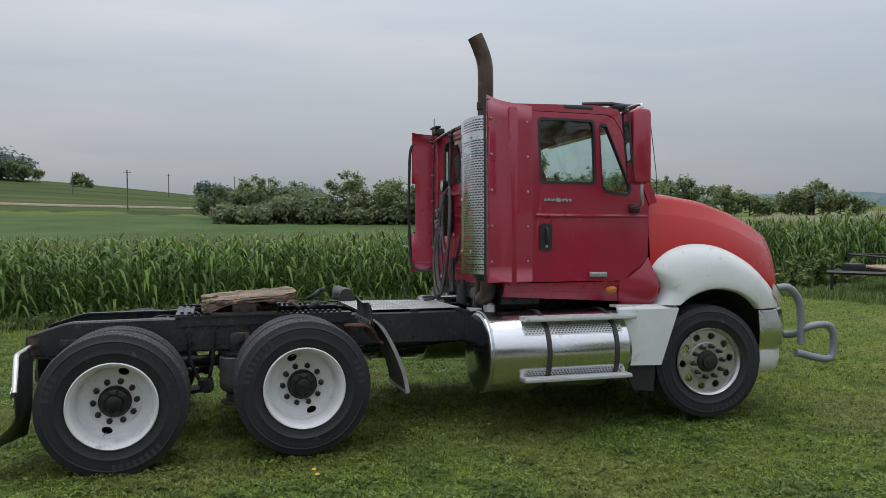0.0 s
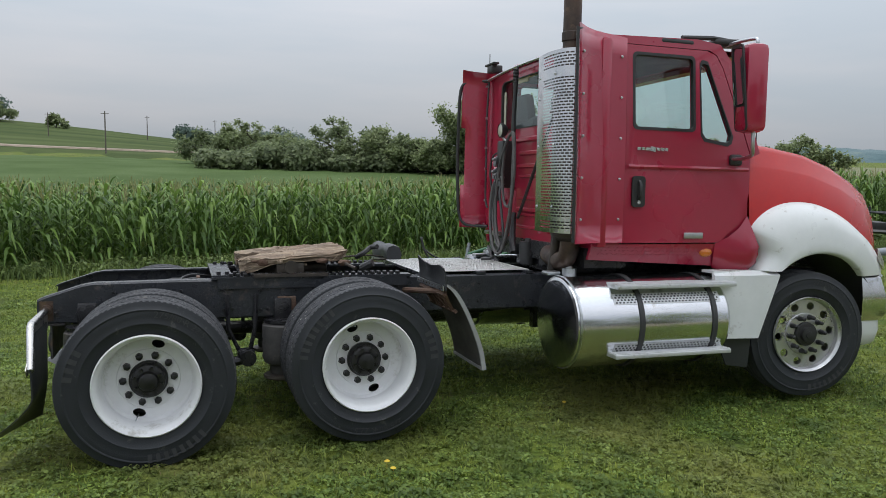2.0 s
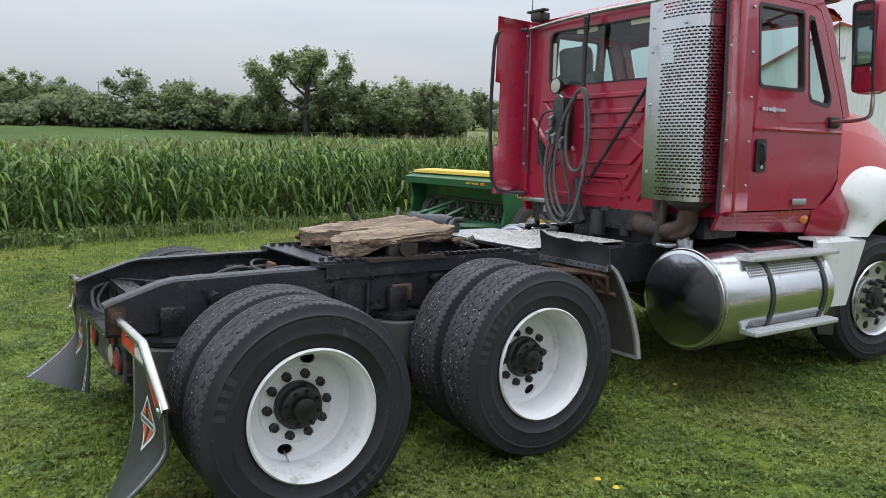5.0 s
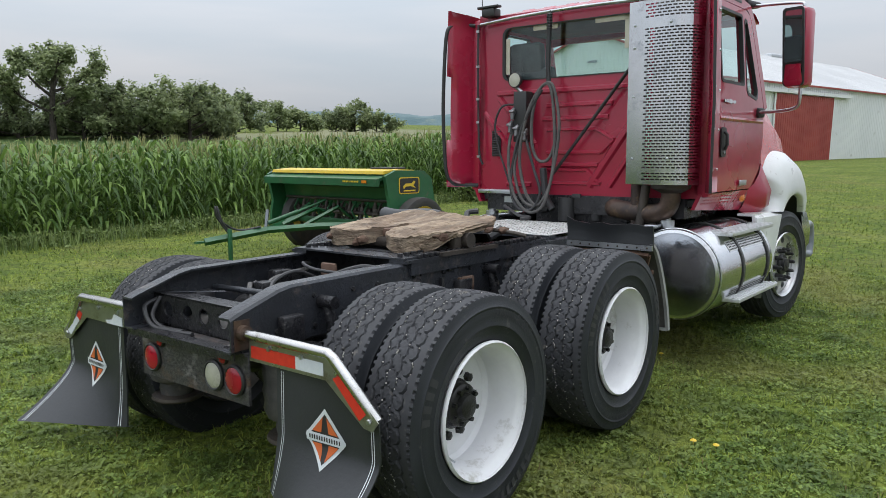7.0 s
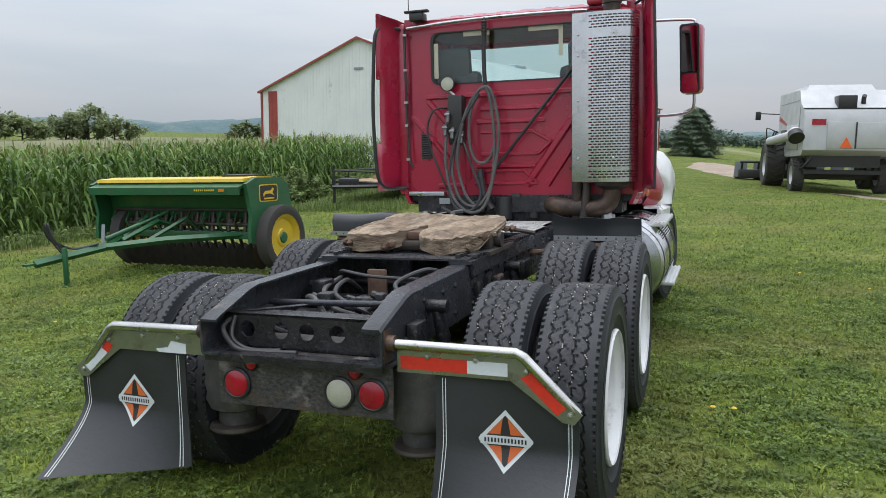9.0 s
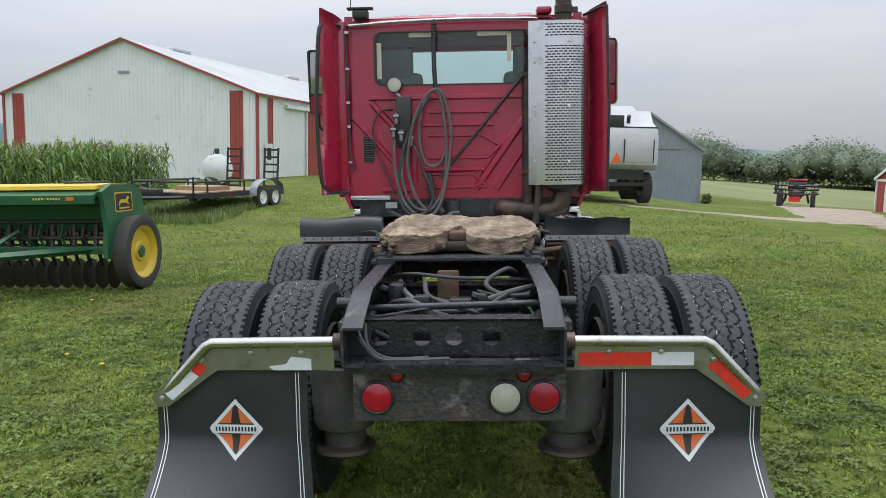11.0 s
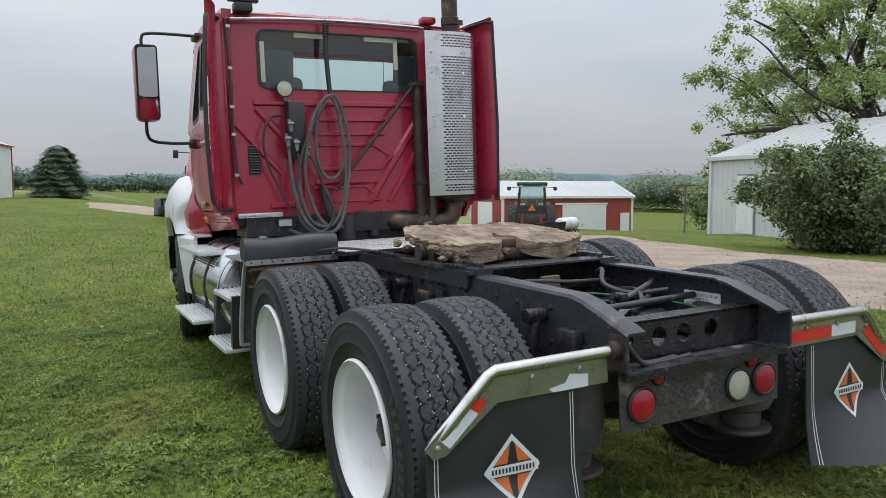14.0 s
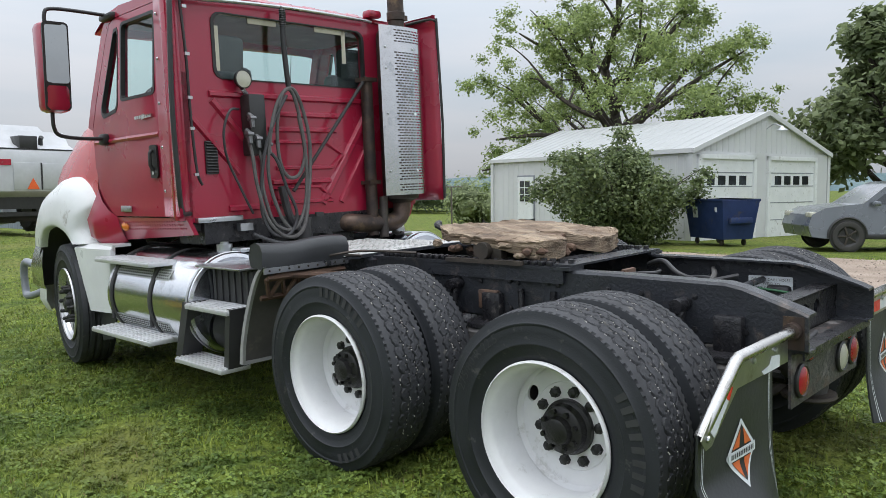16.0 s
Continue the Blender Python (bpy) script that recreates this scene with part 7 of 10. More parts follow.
part("red_panel", ribbed(Geo(), (-0.03, 0.95), (-0.03, 1.85), -0.4, 5.2, (-1, 0), pitch=0.23, deep=0.03), STEEL_RED, barn, smooth=0)
part("red_panel", ribbed(Geo(), (-0.03, 17.0), (-0.03, 17.9), -0.4, 5.05, (-1, 0), pitch=0.23, deep=0.03), STEEL_RED, barn, smooth=0)
for k in range(2):
    g = Geo()
    ribbed(g, (7.0 + 4.05 * k, -0.12), (11.0 + 4.05 * k, -0.12), -0.25, 4.35, (0, -1), pitch=0.28, deep=0.03)
    g.span((7.0 + 4.05 * k, -0.11, -0.25), (11.0 + 4.05 * k, -0.05, 4.35))
    part("sliding_door", g, STEEL_RED, barn, "barn-red ribbed sliding door", smooth=0)
part("door_track", slab(Geo(), ("y", 0), 3.6, 17.6, 4.40, 4.62, -0.30, 0.24), STEEL_WHITE, barn)
for x in (6.9, 15.15):
    part("door_trim", slab(Geo(), ("y", 0), x - 0.08, x + 0.08, -0.3, 4.4, -0.14), STEEL_WHITE, barn)
wd = part("walk_door", slab(Geo(), ("y", 0), 0.75, 1.75, -0.2, 2.05, -0.13), WHITE_PAINT, barn)
part("door_window", slab(Geo(), ("y", 0), 0.98, 1.52, 1.05, 1.78, -0.145, 0.02), CAR_GLASS, wd)
for x in (6, 24):
    part("roof_vent", Geo().box((x, 9.3, 8.42), (2.2, 0.7, 0.5), bevel=0.12), ALU, barn)
part("gable_vent", slab(Geo(), ("x", 0), 8.9, 9.7, 6.3, 6.45, -0.06), GREY_PAINT, barn)

sh0 = Vector((42.6, -37.6)) + 6.2 * Vector((0.99, -0.139))
shed = gable_building("red_shed", pose(sh0.x, sh0.y, -1.95, 0, 0, 82), 10.8, 6.2, 2.75, 1.1, "red steel shed with white doors and a white roof", STEEL_RED, ROOF_WHITE, STEEL_WHITE, over=0.15)
part("sliding_door", slab(Geo(), ("y", 6.2), 2.3, 6.0, -0.3, 2.1, 0.03), STEEL_WHITE, shed)
part("door_track", slab(Geo(), ("y", 6.2), 2.2, 9.8, 2.12, 2.26, 0.03), STEEL_WHITE, shed)
part("walk_door", slab(Geo(), ("y", 6.2), 0.25, 1.05, -0.2, 1.5, 0.03), WHITE_PAINT, shed)
part("gable_door", slab(Geo(), ("x", 10.8), 1.6, 4.4, -0.3, 2.3, 0.03), STEEL_WHITE, shed)
part("gable_band", slab(Geo(), ("x", 10.8), 0.1, 6.1, 2.55, 2.70, 0.03), STEEL_WHITE, shed)

grey = gable_building("grey_barn", pose(63.6, -19.6, -1.05, 0, 0, -13), 15, 8.8, 3.9, 3.0, "blue-grey steel barn with a dark corner trim", STEEL_GREY, ROOF_WHITE, GREY_PAINT, over=0.25)
part("gable_band", slab(Geo(), ("x", 0), 0.1, 8.7, 3.8, 3.9, -0.06), GREY_PAINT, grey)

# garage: gable front with two doors
gc = Vector((9.2, -18.7))
gu, gv = Vector((0.982, -0.19)), Vector((-0.19, -0.982))
go = gc + 7.8 * gv
garage = gable_building("white_garage", pose(go.x, go.y, -0.05, 0, 0, -10.95), 9.7, 7.8, 2.58, 1.3, "white steel garage with two overhead doors and a pale roof", GARAGE_WHITE, GARAGE_ROOF, GARAGE_WHITE, over=0.10, trim=0.07)
part("front_panel", slab(Geo(), ("x", 0), 0.1, 7.7, -0.3, 2.56, -0.05, 0.03), GARAGE_WHITE, garage)
for y0 in (1.03, 4.73):
    rec = part("overhead_door", slab(Geo(), ("x", 0), y0, y0 + 2.75, -0.3, 2.32, -0.075, 0.02), WHITE_PAINT, garage, "white overhead door with a row of small panes")
    part("door_frame", slab(slab(slab(Geo(), ("x", 0), y0 - 0.14, y0, -0.3, 2.46, -0.14, 0.1), ("x", 0), y0 + 2.75, y0 + 2.89, -0.3, 2.46, -0.14, 0.1), ("x", 0), y0 - 0.14, y0 + 2.89, 2.32, 2.46, -0.14, 0.1), WHITE_PAINT, garage)
    for z in (0.30, 0.88, 1.44, 1.88):
        part("door_seam", slab(Geo(), ("x", 0), y0 + 0.02, y0 + 2.73, z, z + 0.03, -0.082, 0.01), GREY_PAINT, rec)
    for k in range(4):
        part("door_pane", slab(Geo(), ("x", 0), y0 + 0.36 + 0.56 * k, y0 + 0.74 + 0.56 * k, 1.50, 1.80, -0.085, 0.012), CAR_GLASS, rec)
g = Geo()
part("door_gap", slab(Geo(), ("y", 7.8), 7.14, 8.16, -0.2, 1.96, 0.022, 0.02), GREY_PAINT, garage)
wdo = part("side_door", slab(g, ("y", 7.8), 7.2, 8.1, -0.2, 1.90, 0.03), WHITE_PAINT, garage)
part("door_window", slab(Geo(), ("y", 7.8), 7.37, 7.93, 0.95, 1.75, 0.075, 0.02), CAR_GLASS, wdo)
for z in (1.2, 1.47):
    part("glazing_bar", slab(Geo(), ("y", 7.8), 7.37, 7.93, z, z + 0.03, 0.09, 0.02), WHITE_PAINT, wdo)
part("glazing_bar", slab(Geo(), ("y", 7.8), 7.635, 7.665, 0.95, 1.75, 0.09, 0.02), WHITE_PAINT, wdo)
part("barn_lamp", Geo().tube(spline([(-0.08, 4.0, 3.35), (-0.35, 4.0, 3.50), (-0.6, 4.0, 3.40)], 4), 0.02, 6).lathe([(0.04, 3.42), (0.08, 3.36), (0.20, 3.28)], 14, "z", (-0.62, 4.0, 0)), ALU, garage)


# ---- machines ----
def farm_tyre(r, w, rim, lug=True, n=40):
    g = Geo()
    g.lathe([(rim, w * 0.40), (r * 0.86, w * 0.5), (r * 0.97, w * 0.42), (r * 0.985, 0), (r * 0.97, -w * 0.42), (r * 0.86, -w * 0.5), (rim, -w * 0.40)], n, caps=False)
    if lug:
        k = 22
        for i in range(k):
            for s in (-1, 1):
                a = 2 * math.pi * (i + (0.5 if s > 0 else 0)) / k
                b = a + 0.16
                q = [(r * 0.97 * math.cos(a), s * w * 0.46, r * 0.97 * math.sin(a)), (r * 1.02 * math.cos(a), s * w * 0.44, r * 1.02 * math.sin(a)), (r * 1.02 * math.cos(b), 0, r * 1.02 * math.sin(b)), (r * 0.97 * math.cos(b), 0, r * 0.97 * math.sin(b))]
                q2 = [(x * math.cos(0.06) - z * math.sin(0.06), y, x * math.sin(0.06) + z * math.cos(0.06)) for x, y, z in q]
                g.loft([q, q2], closed=True, cap=True)
    return g


def farm_wheel(parent, c, r, w, rim_r, rim_mat, turn=0, lug=True, hub=None):
    m = pose(*c, 0, 0, turn)
    rim = part("wheel", Geo().lathe([(0.0, w * 0.18), (rim_r * 0.35, w * 0.20), (rim_r * 0.4, w * 0.10), (rim_r * 0.80, w * 0.12), (rim_r * 0.9, w * 0.30), (rim_r * 1.03, w * 0.42), (rim_r * 1.03, -w * 0.42), (rim_r * 0.5, -w * 0.1)], 28, caps=False), rim_mat, parent, m=m)
    part("tyre", farm_tyre(r, w, rim_r, lug), TIRE_FAR, rim)
    if hub:
        part("hub", Geo().lathe([(0.0, w * 0.30), (rim_r * 0.22, w * 0.28), (rim_r * 0.26, w * 0.18)], 14, caps=False), hub, rim)
    return rim


# grain drill: box across y, tongue towards -x; in the truck's frame
def grain_drill():
    ob = thing("grain_drill", GRADE @ pose(5.78, 5.72, 0.0, 0, 0, -4), "green grain drill with a yellow lid on the grass", "farm implement")
    deep = lambda x: 0.62 - (0.62 - x) * 1.30
    prof = [(-0.07, 1.10), (-0.05, 1.20), (-0.03, 1.27), (0.39, 1.30), (0.51, 1.26), (0.45, 0.82), (0.36, 0.70), (0.24, 0.68), (0.17, 0.80), (0.13, 1.06), (0.0, 1.14)]
    part("seed_box", Geo().loft([[(deep(x), y, z) for x, z in prof] for y in (-1.36, 1.40)], closed=True, cap=True), GREEN, ob)
    part("front_ledge", Geo().loft([[(deep(x), y, z) for x, z in ((-0.165, 1.095), (-0.170, 1.20), (-0.02, 1.255), (0.02, 1.255), (0.02, 1.225), (-0.13, 1.175), (-0.14, 1.095))] for y in (-1.36, 1.40)], closed=True, cap=True), GREEN, ob)
    part("lid", Geo().loft([[(deep(x), y, z) for x, z in ((-0.06, 1.265), (-0.05, 1.31), (0.20, 1.335), (0.42, 1.32), (0.44, 1.29))] for y in (-1.33, 1.37)], closed=True, cap=True), YELLOW, ob, "yellow box lid")
    part("black_mat", Geo().box((0.18, -0.95, 1.345), (0.30, 0.46, 0.03), bevel=0.01), BLACK, ob)
    for y in (-1.40, 1.44):
        e = part("end_panel", Geo().panel([(-0.10, 1.24), (0.06, 1.32), (0.50, 1.31), (0.62, 1.20), (0.72, 0.60), (0.42, 0.50), (0.05, 0.52), (0.0, 0.42), (-0.06, 0.44), (-0.06, 0.62), (-0.03, 0.80)], [], lambda u, v, w: (deep(u), y + w - 0.03, v), 0.06), GREEN, ob)
        if y < 0:
            part("decal", Geo().panel(rounded(0.10, 0.98, 0.42, 1.22, 0.03), [], lambda u, v, w: (deep(u), y - 0.036 + w, v), 0.003), YELLOW, e)
            part("decal_field", Geo().panel(rounded(0.115, 0.995, 0.405, 1.205, 0.025), [], lambda u, v, w: (deep(u), y - 0.039 + w, v), 0.003), BLACK, e)
            part("decal_mark", Geo().panel([(0.16, 1.09), (0.20, 1.13), (0.29, 1.13), (0.33, 1.17), (0.35, 1.15), (0.32, 1.10), (0.36, 1.06), (0.28, 1.09), (0.20, 1.085), (0.17, 1.05)], [], lambda u, v, w: (deep(u), y - 0.042 + w, v), 0.003), YELLOW, e)
            part("decal_bar", Geo().panel([(0.17, 1.015), (0.35, 1.015), (0.35, 1.035), (0.17, 1.035)], [], lambda u, v, w: (deep(u), y - 0.042 + w, v), 0.003), YELLOW, e)
    g = Geo()
    for k in range(10):
        g.box((deep(-0.170) - 0.002, -0.62 - 0.036 * k, 1.160), (0.006, 0.022 if k != 4 else 0.004, 0.026))
    tagged(part("brand_bars", g, YELLOW, ob), kind="stuff")
    part("amber_reflector", Geo().box((deep(-0.170) - 0.004, -1.08, 1.160), (0.008, 0.10, 0.04)), AMBER_LENS, ob)
    part("cross_shaft", Geo().tube([(0.0, -1.3, 0.86), (0.0, 1.34, 0.86)], 0.022, 8), STEEL_DARK, ob)
    for k in range(9):
        part("pressure_spring", Geo().tube([(-0.04, -1.15 + 0.29 * k, 0.56), (0.04, -1.13 + 0.29 * k, 0.84)], 0.03, 8), STEEL_DARK, ob)
        part("opener_arm", Geo().tube([(-0.02, -1.05 + 0.29 * k, 0.52), (-0.10, -1.02 + 0.29 * k, 0.70), (0.05, -1.0 + 0.29 * k, 0.90)], 0.018, 5), GREEN if k % 3 else STEEL_DARK, ob)
    g = Geo().span((-0.06, -1.36, 0.46), (0.04, 1.40, 0.56), bevel=0.01).span((0.30, -1.36, 0.46), (0.38, 1.40, 0.56))
    part("frame_bar", g, GREEN, ob)
    part("press_shaft", Geo().tube([(-0.02, -1.3, 0.66), (-0.02, 1.34, 0.66)], 0.03, 8), STEEL_DARK, ob)
    for k in range(17):
        y = -1.26 + 0.158 * k
        part("seed_tube", Geo().tube(spline([(0.06, y, 0.80), (0.02, y, 0.64), (0.10, y, 0.46), (0.16, y, 0.30)], 4), 0.025, 6).box((0.02, y + 0.05, 0.70), (0.08, 0.05, 0.08), bevel=0.01), STEEL_DARK, ob)
        part("opener_disc", Geo().lathe([(0.0, 0.012), (0.15, 0.008), (0.19, 0.0), (0.15, -0.008), (0.0, -0.012)], 20, "y", (0.16, y, 0.20), caps=False), STEEL_DARK, ob)
    for y in (-1.52, 1.20):
        farm_wheel(ob, (0.28, y, 0.465), 0.47, 0.21, 0.325, YELLOW, 180 if y < 0 else 0, lug=False, hub=GREEN)
    # hitch
    ap, tip = (-1.05, 0.42, 0.42), (-1.98, 0.62, 0.30)
    g = Geo().tube([(-0.02, -1.10, 0.52), (-0.6, -0.25, 0.49), ap], 0.05, 4).tube([(-0.02, 1.0, 0.52), (-0.5, 0.75, 0.48), ap], 0.05, 4)
    g.tube([ap, tip], 0.055, 4).box((tip[0] - 0.06, tip[1] + 0.01, tip[2]), (0.16, 0.07, 0.025))
    part("tongue", g, GREEN, ob)
    part("tongue_stand", Geo().box((-1.66, 0.46, 0.22), (0.05, 0.06, 0.52), bevel=0.01).box((-1.66, 0.46, -0.02), (0.14, 0.14, 0.015)), GREEN, ob)
    part("lift_cylinder", Geo().tube([(-1.0, 0.45, 0.52), (-0.55, 0.30, 0.68)], 0.035, 10).tube([(-0.55, 0.30, 0.68), (-0.15, 0.12, 0.85)], 0.02, 8), GREEN, ob)
    part("lift_arm", Geo().tube([(-0.85, 0.3, 0.50), (-0.3, 0.18, 0.72), (0.0, 0.1, 0.60)], 0.035, 4).tube([(-0.7, -0.05, 0.50), (-0.2, -0.25, 0.76), (0.0, -0.3, 0.58)], 0.03, 4).tube([(-0.6, 0.55, 0.52), (-0.15, 0.52, 0.78)], 0.03, 4), GREEN, ob)
    part("jack_lever", Geo().tube([(-1.02, 0.5, 0.40), (-0.96, 0.52, 0.72)], 0.03, 4), GREY_PAINT, ob)
    for d in (0.0, 0.06):
        part("hydraulic_hose", Geo().tube(spline([(-1.15, 0.42, 0.48), (-1.45, 0.55 + d, 0.44), (-1.72, 0.60 + d, 0.60), (-1.78, 0.58 + d, 0.80), (-1.74, 0.54 + d, 0.60), (-1.62, 0.50 + d, 0.40)], 6), 0.014, 6), CABLE_BLACK, ob)


grain_drill()


# car trailer with ramps up
def trailer():
    ob = thing("car_trailer", at(19.2, 7.7, -14, 0.0), "black flatbed trailer with ramps raised and plank deck", "trailer")
    g = Geo().span((-2.6, -1.0, 0.42), (2.1, -0.92, 0.56)).span((-2.6, 0.92, 0.42), (2.1, 1.0, 0.56)).span((-2.6, -1.0, 0.42), (-2.5, 1.0, 0.56)).span((2.0, -1.0, 0.42), (2.1, 1.0, 0.56))
    part("frame", g, BLACK, ob)
    for k in range(9):
        part("plank", Geo().span((-2.48, -0.90 + 0.2 * k, 0.55), (2.0, -0.72 + 0.2 * k, 0.58)), PLANK, ob)
    g = Geo()
    for y in (-0.96, 0.96):
        g.tube([(-2.55, y, 0.56), (-2.55, y, 1.0)], 0.03, 6).tube([(-1.9, y, 0.56), (-1.9, y, 0.86)], 0.03, 6).tube([(0.0, y, 0.56), (0.0, y, 0.86)], 0.03, 6).tube([(-2.55, y, 0.86), (0.6, y, 0.86)], 0.03, 6)
    g.tube([(-2.55, -0.96, 0.86), (-2.55, 0.96, 0.86)], 0.03, 6)
    part("side_rail", g, BLACK, ob)
    part("tongue", Geo().tube([(-2.5, -0.8, 0.46), (-3.7, 0, 0.46)], 0.05, 4).tube([(-2.5, 0.8, 0.46), (-3.7, 0, 0.46)], 0.05, 4).tube([(-3.5, 0.1, 0.0), (-3.5, 0.1, 0.75)], 0.04, 8).box((-3.0, 0, 0.56), (0.35, 0.5, 0.24), bevel=0.03), BLACK, ob)
    for s in (-1, 1):
        part("wheel_arch", Geo().loft([[(1.05 + 0.85 * math.cos(a), s * y, 0.40 + 0.50 * max(0.0, math.sin(a)) ** 0.6) for y in (1.0, 1.26)] for a in np.linspace(0, math.pi, 13)]), GREY_PAINT, ob)
        for x in (0.68, 1.43):
            farm_wheel(ob, (x, s * 1.13, 0.35), 0.35, 0.2, 0.20, WHITE_PAINT, 0 if s > 0 else 180, lug=False)
    for y in (-0.68, 0.68):
        g = Geo()
        for d in (-0.24, 0.24):
            g.tube([(2.06, y + d, 0.50), (2.17, y + d, 1.86)], 0.04, 4)
        for k in range(6):
            g.box((2.075 + 0.018 * k, y, 0.62 + 0.235 * k), (0.05, 0.5, 0.06))
        part("ramp", g, BLACK, ob)
    part("pallet", Geo().span((-1.3, -0.6, 0.58), (-0.2, 0.5, 0.70)), PLANK, ob)
    part("reflector", Geo().box((-0.8, -1.005, 0.50), (0.2, 0.01, 0.05)), RED_LENS, ob)


trailer()


def white_tank(x, y, r, length, ang, z, label):
    ob = thing("fuel_tank", at(x, y, ang), label, "tank")
    part("tank_body", Geo().lathe([(0.0, -length / 2 - r * 0.25), (r * 0.7, -length / 2 - r * 0.18), (r, -length / 2), (r, length / 2), (r * 0.7, length / 2 + r * 0.18), (0.0, length / 2 + r * 0.25)], 28, "x", (0, 0, z), caps=False), WHITE_PAINT, ob)
    for k in (-0.35, 0.35):
        part("stand", Geo().span((k * length - 0.06, -r * 0.8, 0), (k * length + 0.06, r * 0.8, z - r * 0.55)), BLACK, ob)
    part("pump", Geo().box((-length * 0.42, 0, z + r + 0.1), (0.18, 0.2, 0.28), bevel=0.03).tube(spline([(-length * 0.42, 0.1, z + r + 0.2), (-length * 0.5, 0.25, z + 0.3), (-length * 0.45, 0.3, z - r * 0.6), (-length * 0.35, 0.25, z + r)], 5), 0.02, 6), STEEL_DARK, ob)


white_tank(30.8, 11.6, 0.66, 2.2, 20, 1.15, "white fuel tank on a stand with a hand pump")


def combine():
    ob = thing("combine_harvester", at(26.8, -5.4, 5), "silver-grey combine harvester with dark tyres, seen from behind", "combine")
    prof = [(0.0, 1.35), (-0.25, 1.55), (-0.25, 2.62), (-0.10, 2.95), (0.55, 3.20), (0.95, 3.68), (5.3, 3.74), (5.3, 1.5), (3.2, 1.25)]
    part("body", Geo().loft([[(x, y, z) for x, z in prof] for y in (-1.75, -1.70, 1.20, 1.25)], closed=True, cap=True), SILVER, ob)
    part("grain_tank", Geo().loft([[(1.9, -1.5, 3.70), (5.0, -1.5, 3.70), (5.0, 0.9, 3.70), (1.9, 0.9, 3.70)], [(2.1, -1.35, 3.95), (4.8, -1.35, 3.95), (4.8, 0.75, 3.95), (2.1, 0.75, 3.95)]], closed=True, cap=True), SILVER, ob)
    part("body_seam", Geo().span((0.98, -1.76, 3.30), (5.0, 1.262, 3.33)).span((0.60, 1.25, 1.9), (0.62, 1.264, 3.1)), GREY_PAINT, ob)
    part("rear_panel", Geo().span((-0.29, -1.55, 1.62), (-0.26, -0.45, 2.50), bevel=0.02), SILVER, ob)
    part("rear_panel", Geo().span((-0.285, -0.36, 1.60), (-0.258, 0.50, 2.52), bevel=0.02), SILVER, ob)
    part("roof_seam", Geo().span((-0.10, -1.76, 2.98), (0.0, 1.26, 3.01)), BLACK, ob)
    part("belt_guard", Geo().span((0.6, 1.24, 1.55), (3.0, 1.30, 2.45), bevel=0.04), SILVER, ob)
    part("vent_grille", Geo().span((3.2, 1.24, 1.7), (4.4, 1.29, 2.3), bevel=0.03), BLACK, ob)
    part("axle_beam", Geo().span((0.75, -1.6, 0.5), (1.05, 1.2, 0.75), bevel=0.03), BLACK, ob)
    part("hose_bundle", Geo().tube(spline([(-0.1, 0.9, 1.3), (0.0, 1.1, 1.0), (0.3, 1.2, 0.9), (0.7, 1.1, 1.2)], 4), 0.05, 6), BLACK, ob)
    part("panel_gap", Geo().span((-0.275, -0.44, 1.60), (-0.255, -0.40, 2.52)).span((-0.275, -1.60, 1.60), (-0.255, -1.56, 2.52)), BLACK, ob)
    part("engine_intake", Geo().span((0.0, -0.45, 2.95), (0.8, 0.15, 3.45), bevel=0.04), BLACK, ob)
    part("exhaust", Geo().tube([(0.5, -0.75, 3.0), (0.5, -0.75, 3.35), (0.4, -0.75, 3.45)], 0.08, 10), BLACK, ob)
    g = Geo()
    for k in range(7):
        g.box((-0.02, -0.72 - 0.10 * k, 2.72), (0.012, 0.07, 0.10), (0, 35, 0))
    part("brand_bars", g, BLACK, ob)
    part("warning_triangle", Geo().panel([(-0.32, 1.62), (0.08, 1.62), (-0.12, 2.0)], [], lambda u, v, w: (-0.30 + w, u, v), 0.02), SMV, ob, "orange slow-vehicle triangle")
    part("tail_lamp", Geo().span((-0.27, 0.55, 2.42), (-0.22, 1.0, 2.62)), RED_LENS, ob)
    part("red_stripe", Geo().panel([(3.4, 2.55), (5.2, 2.9), (5.2, 2.7), (3.4, 2.45)], [], lambda u, v, w: (u, 1.26 - w, v), 0.005), MACHINE_RED, ob)
    part("chassis", Geo().span((0.0, -1.3, 0.95), (5.2, 1.0, 1.40)).span((0.1, -1.4, 0.70), (0.35, 1.1, 0.85)), BLACK, ob)
    part("unloading_auger", Geo().tube([(0.2, 1.55, 2.05), (3.9, 1.75, 1.85)], [0.17, 0.17], 14).tube([(0.15, 1.55, 2.05), (-0.2, 1.52, 2.12), (-0.35, 1.5, 1.98)], [0.18, 0.24, 0.26], 14), SILVER, ob)
    part("auger_boot", Geo().tube([(-0.22, 1.52, 2.12), (-0.42, 1.49, 1.95)], [0.25, 0.27], 14), BLACK, ob)
    for s, y in ((1, 1.55), (-1, -2.05)):
        farm_wheel(ob, (4.3, y, 0.92), 0.93, 0.75, 0.45, SILVER, 0 if s > 0 else 180)
        farm_wheel(ob, (0.9, y * 0.78, 0.62), 0.62, 0.42, 0.33, SILVER, 0 if s > 0 else 180)
    part("cab", Geo().span((5.3, -1.2, 1.6), (6.8, 0.9, 3.3), bevel=0.12), CAR_GLASS, ob)
    part("cab_roof", Geo().span((5.2, -1.3, 3.3), (6.9, 1.0, 3.5), bevel=0.06), SILVER, ob)
    g = Geo().tube([(6.2, 1.0, 1.2), (6.2, 1.7, 1.25)], 0.03, 6)
